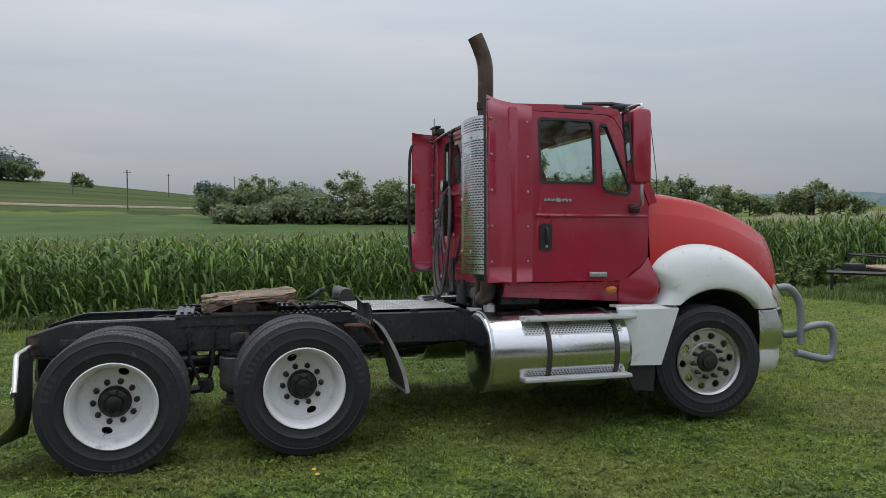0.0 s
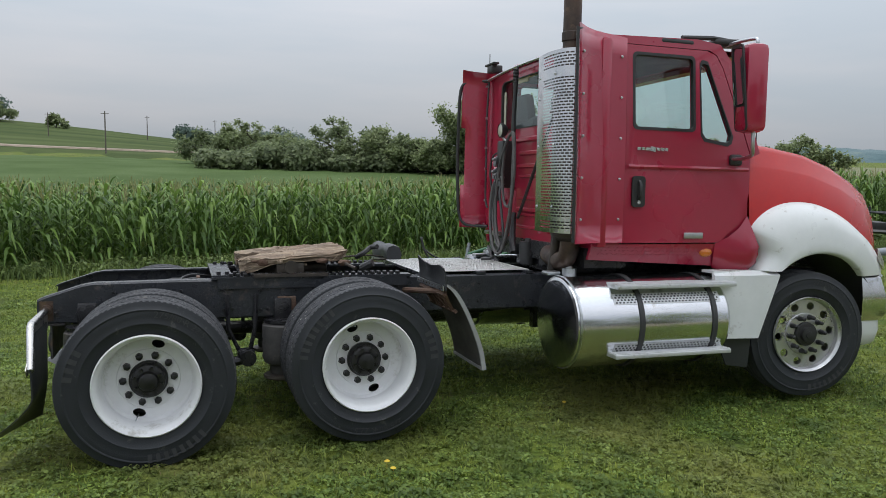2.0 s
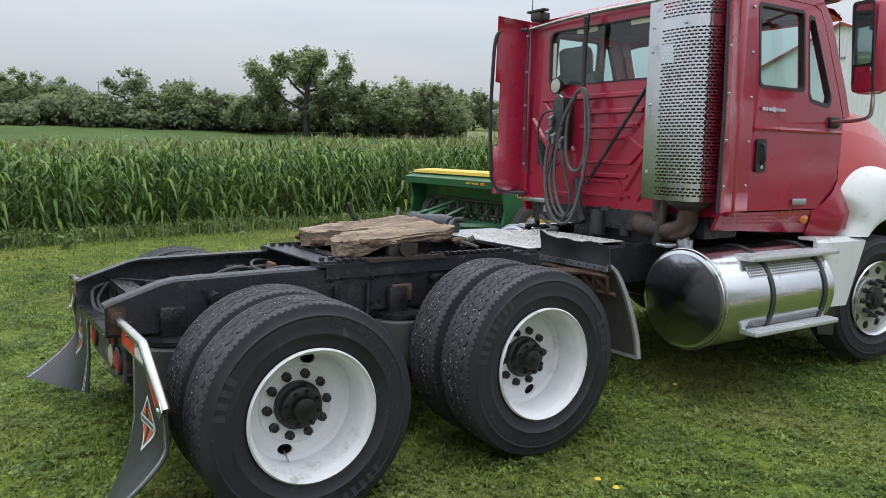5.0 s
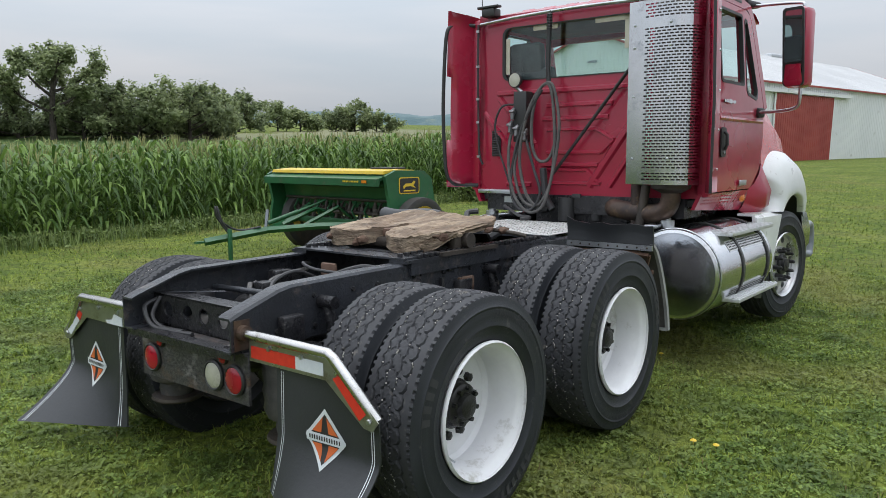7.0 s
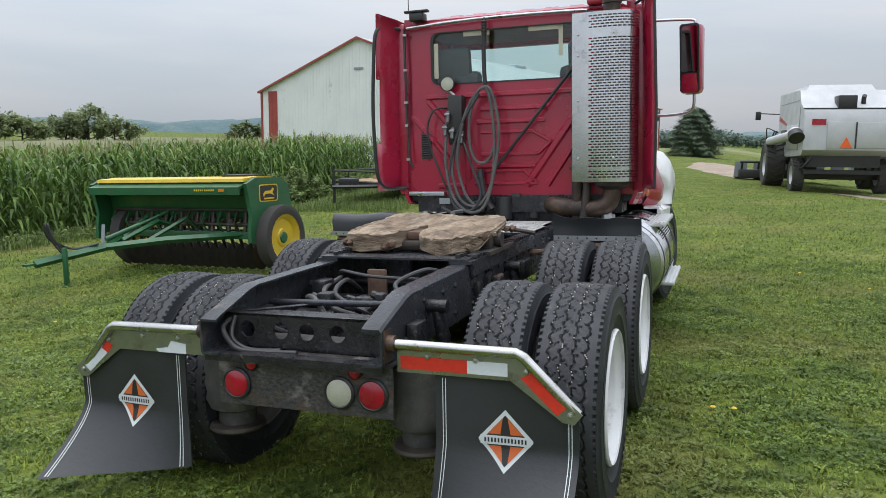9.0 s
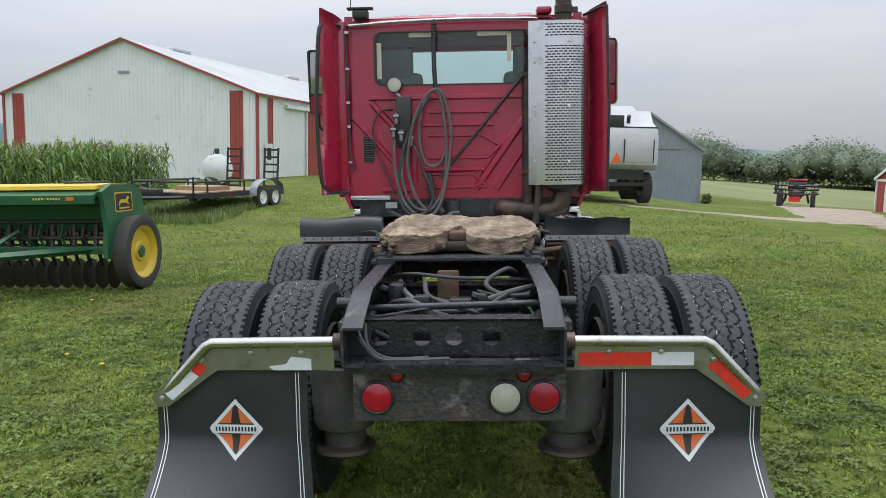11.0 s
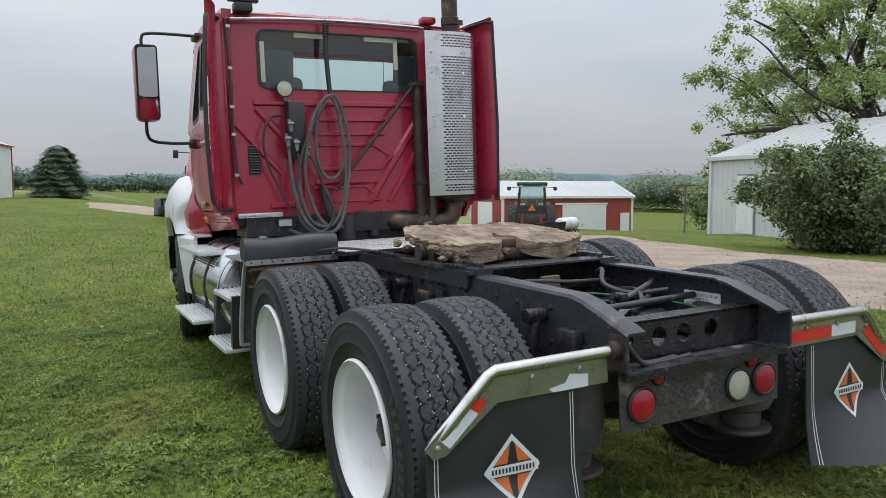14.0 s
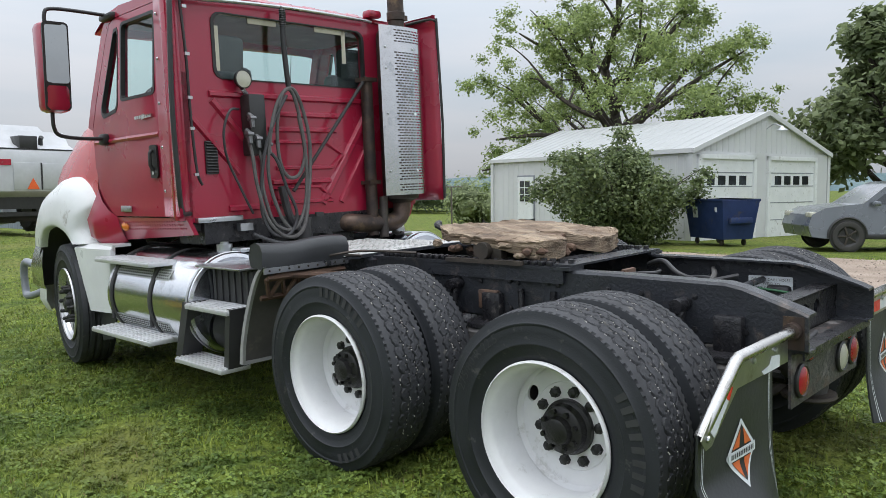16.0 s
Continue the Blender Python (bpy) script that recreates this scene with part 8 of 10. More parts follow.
    for x in (5.6, 6.2):
        g.tube([(x, 1.65, 0.5), (x, 1.55, 1.5), (x - 0.2, 1.3, 2.3)], 0.03, 6)
    for z in (0.6, 0.9, 1.2, 1.5):
        g.tube([(5.6, 1.62, z), (6.2, 1.62, z)], 0.025, 6)
    g.tube(spline([(5.5, 1.2, 2.2), (5.7, 1.6, 2.4), (6.2, 1.6, 2.3), (6.3, 1.5, 1.5)], 4), 0.025, 6)
    part("ladder", g, BLACK, ob)
    part("mirror_arm", Geo().tube([(6.3, 0.9, 3.0), (6.4, 1.9, 3.05)], 0.025, 6).box((6.4, 1.95, 2.95), (0.1, 0.22, 0.36), bevel=0.03), BLACK, ob)
    part("header", Geo().span((7.2, -2.5, 0.22), (7.7, 2.5, 0.62), bevel=0.06).tube([(7.1, -2.5, 0.95), (7.1, 2.5, 0.95)], 0.06, 8).tube([(7.1, 2.4, 0.95), (7.4, 2.4, 0.4)], 0.05, 6).tube([(7.1, 1.7, 0.95), (7.4, 1.7, 0.4)], 0.05, 6).span((6.8, -0.6, 0.6), (7.4, 0.6, 1.4)), BLACK, ob)
    for k in range(7):
        part("snout", Geo().loft([[(7.6, -2.4 + 0.80 * k - 0.26, 0.95), (7.6, -2.4 + 0.80 * k + 0.26, 0.95), (7.6, -2.4 + 0.80 * k + 0.30, 0.25), (7.6, -2.4 + 0.80 * k - 0.30, 0.25)], [(8.8, -2.4 + 0.80 * k - 0.05, 0.25), (8.8, -2.4 + 0.80 * k + 0.05, 0.25), (8.8, -2.4 + 0.80 * k + 0.05, 0.12), (8.8, -2.4 + 0.80 * k - 0.05, 0.12)]], closed=True, cap=True), GREY_PAINT, ob)


combine()


def tractor():
    ob = thing("tractor", at(29.9, -19.8, -34), "green cab tractor seen from behind on the gravel", "tractor")
    part("body", Geo().span((0.0, -0.3, 0.7), (2.6, 0.3, 1.25), bevel=0.05).span((1.4, -0.35, 1.2), (3.3, 0.35, 1.75), bevel=0.1), GREEN, ob)
    part("rear_frame", Geo().span((-0.35, -0.4, 0.55), (0.2, 0.4, 1.1), bevel=0.05).tube([(-0.4, -0.45, 0.5), (-0.9, -0.4, 0.45)], 0.04, 6).tube([(-0.4, 0.45, 0.5), (-0.9, 0.4, 0.45)], 0.04, 6), STEEL_DARK, ob)
    cab_pts = [[(-0.25, -0.72, 1.25), (1.25, -0.72, 1.25), (1.25, 0.72, 1.25), (-0.25, 0.72, 1.25)], [(-0.15, -0.62, 2.55), (1.15, -0.62, 2.55), (1.15, 0.62, 2.55), (-0.15, 0.62, 2.55)]]
    part("cab", Geo().loft(cab_pts, closed=True, cap=True), TRACTOR_GLASS, ob)
    g = Geo()
    for a, b in zip(*cab_pts):
        g.tube([a, b], 0.05, 6)
    g.span((-0.3, -0.8, 1.15), (1.3, 0.8, 1.30))
    part("cab_frame", g, BLACK, ob)
    part("cab_roof", Geo().span((-0.35, -0.78, 2.55), (1.3, 0.78, 2.75), bevel=0.07), DEEP_GREEN, ob)
    part("rear_panel", Geo().span((-0.27, -0.60, 1.28), (-0.22, 0.60, 1.52)).span((-0.27, -0.72, 1.28), (-0.2, -0.58, 2.2)).span((-0.27, 0.58, 1.28), (-0.2, 0.72, 2.2)), BLACK, ob)
    part("roof_underside", Geo().span((-0.32, -0.74, 2.49), (1.27, 0.74, 2.56), bevel=0.02), GREY_PAINT, ob)
    for yy in (-0.55, 0.55):
        part("work_lamp", Geo().box((-0.37, yy, 2.52), (0.05, 0.16, 0.10), bevel=0.015), CLEAR_LENS, ob)
        part("tail_lamp", Geo().box((-0.24, yy * 1.42, 1.46), (0.05, 0.12, 0.09), bevel=0.015), RED_LENS, ob)
        part("lift_link", Geo().tube([(-0.35, yy * 0.7, 1.15), (-0.75, yy * 0.72, 1.05), (-0.8, yy * 0.72, 0.5)], 0.035, 6), STEEL_DARK, ob)
    part("drawbar", Geo().span((-1.05, -0.08, 0.42), (-0.2, 0.08, 0.50)), STEEL_DARK, ob)
    part("top_link", Geo().tube([(-0.3, 0.0, 1.18), (-0.8, 0.0, 0.95)], 0.04, 8), GREEN, ob)
    part("belly", Geo().span((-0.3, -0.40, 0.60), (1.2, 0.40, 1.18), bevel=0.06), DEEP_GREEN, ob)
    part("seat", Geo().box((0.35, 0, 1.55), (0.2, 0.5, 0.7), bevel=0.08), BLACK, ob)
    part("warning_triangle", Geo().panel([(-0.20, 1.30), (0.20, 1.30), (0.0, 1.65)], [], lambda u, v, w: (-0.36 + w, u, v), 0.02), SMV, ob)
    for s in (-1, 1):
        farm_wheel(ob, (0.35, s * 0.98, 0.83), 0.86, 0.48, 0.50, YELLOW, 0 if s > 0 else 180)
        farm_wheel(ob, (2.9, s * 0.75, 0.55), 0.55, 0.30, 0.28, YELLOW, 0 if s > 0 else 180)
        part("fender", Geo().loft([[(0.35 + 0.88 * math.cos(a), s * y, 0.83 + 0.88 * math.sin(a)) for y in (0.66, 0.90)] for a in np.linspace(0.6, 2.2, 12)]), BLACK, ob)
        part("mirror", Geo().tube([(1.0, s * 0.7, 2.45), (0.95, s * 1.15, 2.5)], 0.02, 6).lathe([(0.0, -0.02), (0.11, -0.01), (0.11, 0.02)], 12, "x", (0.92, s * 1.2, 2.42)), BLACK, ob)


tractor()


def sprayer():
    ob = thing("field_sprayer", at(70.2, -30.6, -24, -0.35), "red high-clearance sprayer with folded black booms", "sprayer")
    part("body", Geo().span((-0.5, -0.5, 1.2), (4.0, 0.5, 1.9), bevel=0.1).span((0.2, -0.7, 1.4), (2.2, 0.7, 2.0), bevel=0.15), STEEL_DARK, ob)
    part("cab", Geo().span((2.4, -0.8, 1.8), (3.8, 0.8, 2.8), bevel=0.1), CAR_GLASS, ob)
    part("cab_roof", Geo().span((2.3, -0.85, 2.8), (3.9, 0.85, 3.0), bevel=0.06), MACHINE_RED, ob)
    part("rear_panel", Geo().box((-0.6, 0.1, 1.15), (0.1, 1.0, 0.5)), TAPE_RED, ob)
    g = Geo()
    for s in (-1, 1):
        for z in (1.6, 2.0, 2.4):
            g.tube([(-0.8, s * 0.2, z), (-0.8, s * 1.9, z + 0.1)], 0.09, 4).tube([(-0.6, s * 1.9, z + 0.1), (3.8, s * 1.7, z - 0.1)], 0.09, 4)
        for k in range(6):
            g.tube([(-0.8, s * (0.3 + 0.28 * k), 1.6), (-0.8, s * (0.45 + 0.28 * k), 2.45)], 0.03, 4)
        for k in range(7):
            g.tube([(-0.5 + 0.65 * k, s * 1.85, 1.6), (-0.2 + 0.65 * k, s * 1.82, 2.4)], 0.03, 4)
    part("boom", g, BLACK, ob)
    for s in (-1, 1):
        for x in (0.2, 3.4):
            farm_wheel(ob, (x, s * 1.45, 0.90), 0.92, 0.42, 0.50, MACHINE_RED, 0 if s > 0 else 180)
            part("leg", Geo().tube([(x, s * 1.1, 0.75), (x, s * 0.9, 1.6)], 0.08, 6), BLACK, ob)


sprayer()


def nurse_tanks():
    ob = thing("tank_trailer", at(28.9, -21.3, -60) @ Matrix.Scale(0.64, 4), "pair of white tanks on a small trailer", "trailer")
    for k in (-1, 1):
        part("tank", Geo().lathe([(0.0, -0.72), (0.4, -0.66), (0.52, -0.5), (0.52, 0.5), (0.4, 0.66), (0.0, 0.72)], 24, "x", (0.78 * k, 0, 0.95), caps=False), WHITE_PAINT, ob)
    part("frame", Geo().span((-1.5, -0.5, 0.34), (1.5, 0.5, 0.44)).tube([(1.4, 0, 0.4), (2.4, 0, 0.35)], 0.05, 4), BLACK, ob)
    for s in (-1, 1):
        for x in (-0.35, 0.35):
            farm_wheel(ob, (x, s * 0.62, 0.30), 0.30, 0.18, 0.17, WHITE_PAINT, 0 if s > 0 else 180, lug=False)


nurse_tanks()


def dumpster():
    ob = thing("dumpster", at(7.55, -17.2, -30, 0.02) @ Matrix.Diagonal((0.92, 1.0, 1.16, 1)), "navy blue steel dumpster on casters with white stickers", "dumpster")
    a = [(-0.82, -0.42), (0.82, -0.42), (0.82, 0.50), (-0.82, 0.50)]
    b = [(-0.94, -0.55), (0.94, -0.55), (0.94, 0.62), (-0.94, 0.62)]
    part("bin", Geo().loft([[(x, y, 0.16) for x, y in a], [(x, y, 1.06) for x, y in b]], closed=True, cap=True), BIN_BLUE, ob)
    part("rim", Geo().tube([(x, y, 1.07) for x, y in b], 0.035, 6, closed=True), BIN_BLUE, ob)
    part("lid", Geo().loft([[(x * 1.0, -0.58, 1.10), (x * 1.0, 0.64, 1.13)] for x in (-0.96, -0.02)] ).loft([[(x, -0.58, 1.10), (x, 0.64, 1.13)] for x in (0.02, 0.96)]), BLACK, ob, "black plastic lid")
    for x in (-0.6, 0.6):
        for y in (-0.3, 0.4):
            part("caster", Geo().lathe([(0.08, -0.025), (0.08, 0.025)], 12, "y", (x, y, 0.08)).box((x, y, 0.14), (0.08, 0.07, 0.05)), STEEL_DARK, ob)
    for x, z, w in ((0.42, 0.78, 0.24), (-0.60, 0.85, 0.10)):
        part("sticker", Geo().box((x, 0.598 if x > 0 else 0.602, z), (w, 0.006, w * 1.1), (-8, 0, 0)), PRINT_WHITE, ob)
    part("sticker_mark", Geo().box((0.42, 0.604, 0.80), (0.12, 0.006, 0.12), (-8, 45, 0)), GREY_PAINT, ob)
    for x in (-0.96, 0.96):
        part("side_pocket", Geo().box((x, 0.05, 0.6), (0.10, 0.7, 0.14), bevel=0.02), BIN_BLUE, ob)


dumpster()


def suv():
    ob = thing("suv", at(3.45, -17.6, 38, 0.03), "grey five-door SUV with black wheels parked on gravel", "car")
    side = [(-2.2, 0.42), (-2.28, 0.70), (-2.25, 0.98), (-2.1, 1.10), (-1.75, 1.58), (-1.5, 1.66), (-0.6, 1.69), (0.2, 1.64), (0.55, 1.50), (1.05, 1.12), (1.9, 1.02), (2.2, 0.86), (2.28, 0.6), (2.2, 0.34), (1.9, 0.30), (-1.9, 0.30)]
    rows = []
    for y, k in ((-0.94, 0.90), (-0.92, 0.97), (-0.85, 1.0), (0.85, 1.0), (0.92, 0.97), (0.94, 0.90)):
        rows.append([(x, y * (1.0 if z < 1.05 else 1.0 - 0.28 * (z - 1.05)), 0.30 + (z - 0.30) * (1.0 if z < 1.2 else 1)) for x, z in side])
    part("body", Geo().loft(rows, closed=True, cap=True), CAR_GREY, ob, smooth=30)
    for s in (-1, 1):
        for ring in ([(-1.62, 1.12), (-1.45, 1.52), (-0.75, 1.56), (-0.75, 1.10)], [(-0.68, 1.10), (-0.68, 1.56), (0.05, 1.54), (0.12, 1.08)], [(0.20, 1.08), (0.14, 1.53), (0.45, 1.42), (0.85, 1.12)]):
            part("side_window", Geo().panel(ring, [], lambda u, v, w: (u, s * (0.945 - 0.26 * max(0, v - 1.05) + 0.004 - w), v), 0.012), CAR_GLASS, ob)
        for x in (-1.42, 1.40):
            part("wheel_well", Geo().lathe([(0.0, 0.952), (0.41, 0.952), (0.41, 0.935)], 24, "y", (x, 0, 0.36), caps=False).turned(Matrix.Scale(s, 4, (0, 1, 0))), BLACK, ob)
            rim = farm_wheel(ob, (x, s * 0.925, 0.35), 0.36, 0.16, 0.235, BLACK, 0 if s > 0 else 180, lug=False)
            for a in range(5):
                part("spoke", Geo().box((0.12 * math.cos(a * 1.257), 0.055, 0.12 * math.sin(a * 1.257)), (0.21, 0.02, 0.045), (0, -72 * a, 0), bevel=0.008), STEEL_DARK, rim)
            part("arch_trim", Geo().tube([(x + 0.43 * math.cos(a), s * 0.945, 0.36 + 0.43 * math.sin(a)) for a in np.linspace(-0.1, math.pi + 0.1, 18)], 0.035, 6), BLACK, ob)
        for x in (-0.45, 0.45):
            part("door_handle", Geo().box((x - 0.15, s * 0.955, 1.0), (0.18, 0.02, 0.03), bevel=0.008), CAR_GREY, ob)
        part("door_gap", Geo().span((-0.72, s * 0.940, 0.40), (-0.71, s * 0.946, 1.08)).span((0.30, s * 0.940, 0.40), (0.31, s * 0.946, 1.08)), BLACK, ob)
        part("rocker", Geo().span((-1.0, s * 0.90, 0.28), (1.0, s * 0.955, 0.40), bevel=0.02), BLACK, ob)
        part("headlamp", Geo().box((2.16, s * 0.74, 0.86), (0.16, 0.34, 0.13), (0, 0, 0), bevel=0.03), CLEAR_LENS, ob)
        part("tail_lamp", Geo().box((-2.18, s * 0.78, 0.98), (0.16, 0.3, 0.14), (0, 0, 0), bevel=0.03), RED_LENS, ob)
        part("mirror", Geo().box((0.80, s * 1.02, 1.12), (0.16, 0.18, 0.12), bevel=0.04), CAR_GREY, ob)
        for u0, u1, v0, v1, m_ in ((-0.62, -0.36, 0.80, 0.92, PRINT_WHITE), (-0.34, 0.02, 0.80, 0.92, AMBER_LENS), (-0.30, 0.02, 0.72, 0.765, PRINT_WHITE), (-0.62, 0.0, 0.64, 0.67, PRINT_WHITE)):
            n = 3 if v1 - v0 > 0.1 else 7
            for k in range(n):
                a, b = u0 + (u1 - u0) * k / n, u0 + (u1 - u0) * (k + 0.75) / n
                part("sign_bar", Geo().panel([(a, v0), (b, v0), (b, v1), (a, v1)], [], lambda u, v, w: (u * s + 0.10, s * (0.950 - w), v), 0.006), m_, ob)


suv()


# posts and poles
def pole(x, y, h, r=0.11, label="weathered wooden utility pole", arm=True):
    g = Geo().tube([(0, 0, -0.3), (0, 0, h)], [r, r * 0.7], 8)
    if arm:
        g.box((0, 0, h - 0.5), (1.6, 0.1, 0.1))
    thing("utility_pole", at(x, y, 30), label, "pole", group="utility poles", geo=g, material=WOOD_GREY)


for brg, d, h in ((95.2, 165, 8.5), (98.6, 240, 7), (92.5, 260, 8), (88.0, 280, 9), (85.6, 285, 9), (83.2, 290, 9), (80.9, 300, 9)):
    pole(0.7 + d * math.cos(radians(brg)), -6.9 + d * math.sin(radians(brg)), h, 0.16)
thing("pipe_post", at(39.5, -40.0, 60), "thin rusty pipe post with a cross bar", "post", geo=Geo().tube([(0, 0, -0.2), (0, 0, 3.6)], 0.07, 8).tube([(-0.9, 0, 3.6), (0.9, 0, 3.6)], 0.05, 6), material=WOOD_GREY)

# ---- plants ----
rng = np.random.default_rng(7)


def quick_mesh(name, verts, faces, materials, face_mats=None, smooth=False):
    """One mesh from arrays: verts (n, 3), faces (m, k)."""
    me = bpy.data.meshes.new(name)
    n, (m, k) = len(verts), faces.shape
    me.vertices.add(n)
    me.vertices.foreach_set("co", np.asarray(verts, np.float32).ravel())
    me.loops.add(m * k)
    me.loops.foreach_set("vertex_index", np.asarray(faces, np.int32).ravel())
    me.polygons.add(m)
    me.polygons.foreach_set("loop_start", np.arange(0, m * k, k, dtype=np.int32))
    me.polygons.foreach_set("loop_total", np.full(m, k, dtype=np.int32))
    for x in materials:
        me.materials.append(x)
    if face_mats is not None:
        me.polygons.foreach_set("material_index", np.asarray(face_mats, np.int32))
    if smooth:
        me.polygons.foreach_set("use_smooth", np.ones(m, dtype=bool))
    me.update(calc_edges=True)
    me.validate()
    return me


def scatter(template_v, template_f, pos, yaw, scale, tilt=None):
    """Copies of a template at places, joined: verts and faces."""
    k, n = len(template_v), len(pos)
    c, s = np.cos(yaw)[:, None], np.sin(yaw)[:, None]
    t = template_v[None] * scale[:, None, None]
    x = t[..., 0] * c - t[..., 1] * s
    y = t[..., 0] * s + t[..., 1] * c
    z = t[..., 2]
    if tilt is not None:
        x = x + z * tilt[:, :1]
        y = y + z * tilt[:, 1:]
    v = np.stack([x + pos[:, :1], y + pos[:, 1:2], z + pos[:, 2:3]], -1).reshape(-1, 3)
    f = (template_f[None] + (np.arange(n) * k)[:, None, None]).reshape(-1, template_f.shape[1])
    return v, f


def leaf_strip(base, yaw, length, width, rise, droop, seg):
    """An arching blade: quads along a curve that climbs and then hangs."""
    v, f = [], []
    d = np.array([math.cos(yaw), math.sin(yaw)])
    p = np.array([-d[1], d[0]])
    for i in range(seg + 1):
        t = i / seg
        out = length * (t - 0.12 * t * t)
        z = base + rise * math.sin(min(1.0, t * 1.5) * math.pi / 2) * 1.0 - droop * max(0, t - 0.35) ** 1.6
        w = width * (0.55 + 0.9 * t if t < 0.4 else 0.91 * (1 - ((t - 0.4) / 0.6) ** 1.6)) * 0.5 + 0.002
        fold = 0.25 * w
        for s in (-1, 1):
            v.append((d[0] * out + p[0] * s * w, d[1] * out + p[1] * s * w, z + fold))
    for i in range(seg):
        f.append((2 * i, 2 * i + 1, 2 * i + 3, 2 * i + 2))
    return v, f


def corn_plant(seed, full):
    r = np.random.default_rng(seed)
    v, f, m = [], [], []

    def add(a, b, mat_id):
        o = len(v)
        v.extend(a)
        f.extend([tuple(i + o for i in q) for q in b])
        m.extend([mat_id] * len(b))
    h = 1.40 * r.uniform(0.93, 1.06)
    for w in (0, 1):
        dx, dy = (0.013, 0) if w else (0, 0.013)
        add([(-dx, -dy, 0), (dx, dy, 0), (dx * 0.5, dy * 0.5, h), (-dx * 0.5, -dy * 0.5, h)], [(0, 1, 2, 3)], 0)
    plane = r.uniform(0, 6.28)
    zs = np.linspace(0.14 if full else 0.70, h * 0.97, 15 if full else 6)
    for i, z in enumerate(zs):
        yaw = plane + math.pi * (i % 2) + r.normal(0, 0.45)
        top = z / h
        ln = r.uniform(0.50, 0.78) * (1.0 if top < 0.85 else 0.7)
        a, b = leaf_strip(z, yaw, ln * 0.80, r.uniform(0.058, 0.088), r.uniform(0.10, 0.28), r.uniform(0.25, 1.0) if top < 0.8 else r.uniform(0.1, 0.6), 5 if full else 3)
        add(a, b, 0)
    for i in range(4 if full else 2):
        yaw, out = r.uniform(0, 6.28), r.uniform(0.02, 0.14)
        zt = h + r.uniform(0.12, 0.26)
        dx, dy = math.cos(yaw), math.sin(yaw)
        add([(-dy * 0.006, dx * 0.006, h * 0.97), (dy * 0.006, -dx * 0.006, h * 0.97), (dx * out + dy * 0.006, dy * out - dx * 0.006, zt), (dx * out - dy * 0.006, dy * out + dx * 0.006, zt)], [(0, 1, 2, 3)], 1)
    return np.array(v), np.array(f), np.array(m)


def corn_edge(x):
    return np.where(x < -3, 9.2 + 0.4 * (x + 3), 12.6 - 3.4 * np.exp(-(np.maximum(x, -3) + 3) / 6.0))


def corn(full_rows, rows, spacing, x0, x1, first):
    allv, allf, allm, off = [], [], [], 0
    kinds = [corn_plant(40 + k, full_rows) for k in range(9)]
    xs, ys = [], []
    for r_ in range(rows):
        x = np.arange(x0, x1, spacing) + rng.uniform(-0.05, 0.05, len(np.arange(x0, x1, spacing)))
        y = corn_edge(x) + first + 0.74 * r_ + rng.normal(0, 0.05, len(x))
        keep = rng.uniform(0, 1, len(x)) > 0.04
        xs.append(x[keep])
        ys.append(y[keep])
    x, y = np.concatenate(xs), np.concatenate(ys)
    kind = rng.integers(0, len(kinds), len(x))
    for k, (tv, tf, tm) in enumerate(kinds):
        sel = kind == k
        n = int(sel.sum())
        pos = np.stack([x[sel], y[sel], land(x[sel], y[sel])], -1)
        v, f = scatter(tv, tf, pos, rng.uniform(0, 6.28, n), rng.uniform(0.9, 1.1, n), rng.normal(0, 0.035, (n, 2)))
        # the crop stands taller towards the barn
        base = np.repeat(pos[:, 2], len(tv))
        grown = np.repeat(1 + 0.15 * np.clip(x[sel] / 8, 0, 1) + 0.16 * np.clip((x[sel] - 8) / 10, 0, 1), len(tv))
        v[:, 2] = base + (v[:, 2] - base) * grown
        allv.append(v)
        allf.append(f + off)
        allm.append(np.tile(tm, n))
        off += len(v)
    return np.concatenate(allv), np.concatenate(allf), np.concatenate(allm)


v, f, m_ = corn(True, 5, 0.145, -16, 27.6, 0.0)
ob = new("corn_field", quick_mesh("corn_field", v, f, [CORN, TASSEL], m_))
tagged(ob, "tall green tasselled corn standing in rows", "corn", kind="stuff")
v, f, m_ = corn(False, 26, 0.30, -24, 28, 3.7)
ob = new("corn_field_inner", quick_mesh("corn_field_inner", v, f, [CORN, TASSEL], m_))
tagged(ob, "tall green corn filling the field behind its edge", "corn", kind="stuff")

# fields beyond: low crops and pale hay as thin sheets over the ground
strip("bean_field", [(-170, 95, 46), (-60, 92, 46), (0, 90, 46), (30, 86, 42), (46, 84, 38)], "low green soybean field", BEANS, lift=0.35)
strip("hill_field", [(-320, 270, 130), (-120, 270, 130), (-40, 265, 125), (40, 270, 110), (100, 300, 70)], "striped green field on the rise", HILL_FIELD, lift=0.5)
strip("hay_field", [(76, -37, 9), (95, -42, 16), (130, -60, 25), (190, -75, 32), (300, -80, 45)], "pale mown hay field sloping to the woods", STUBBLE, lift=0.15)
strip("ripe_field", [(40, 66, 24), (85, 66, 36), (150, 90, 60), (320, 170, 130), (650, 330, 280)], "distant ripening crop beyond the corn", FAR_CROP, lift=0.25)
strip("far_hay_field", [(120, 10, 22), (180, 20, 30), (300, 60, 60), (420, 120, 80)], "pale stubble fields in the distance", STUBBLE, lift=0.3)


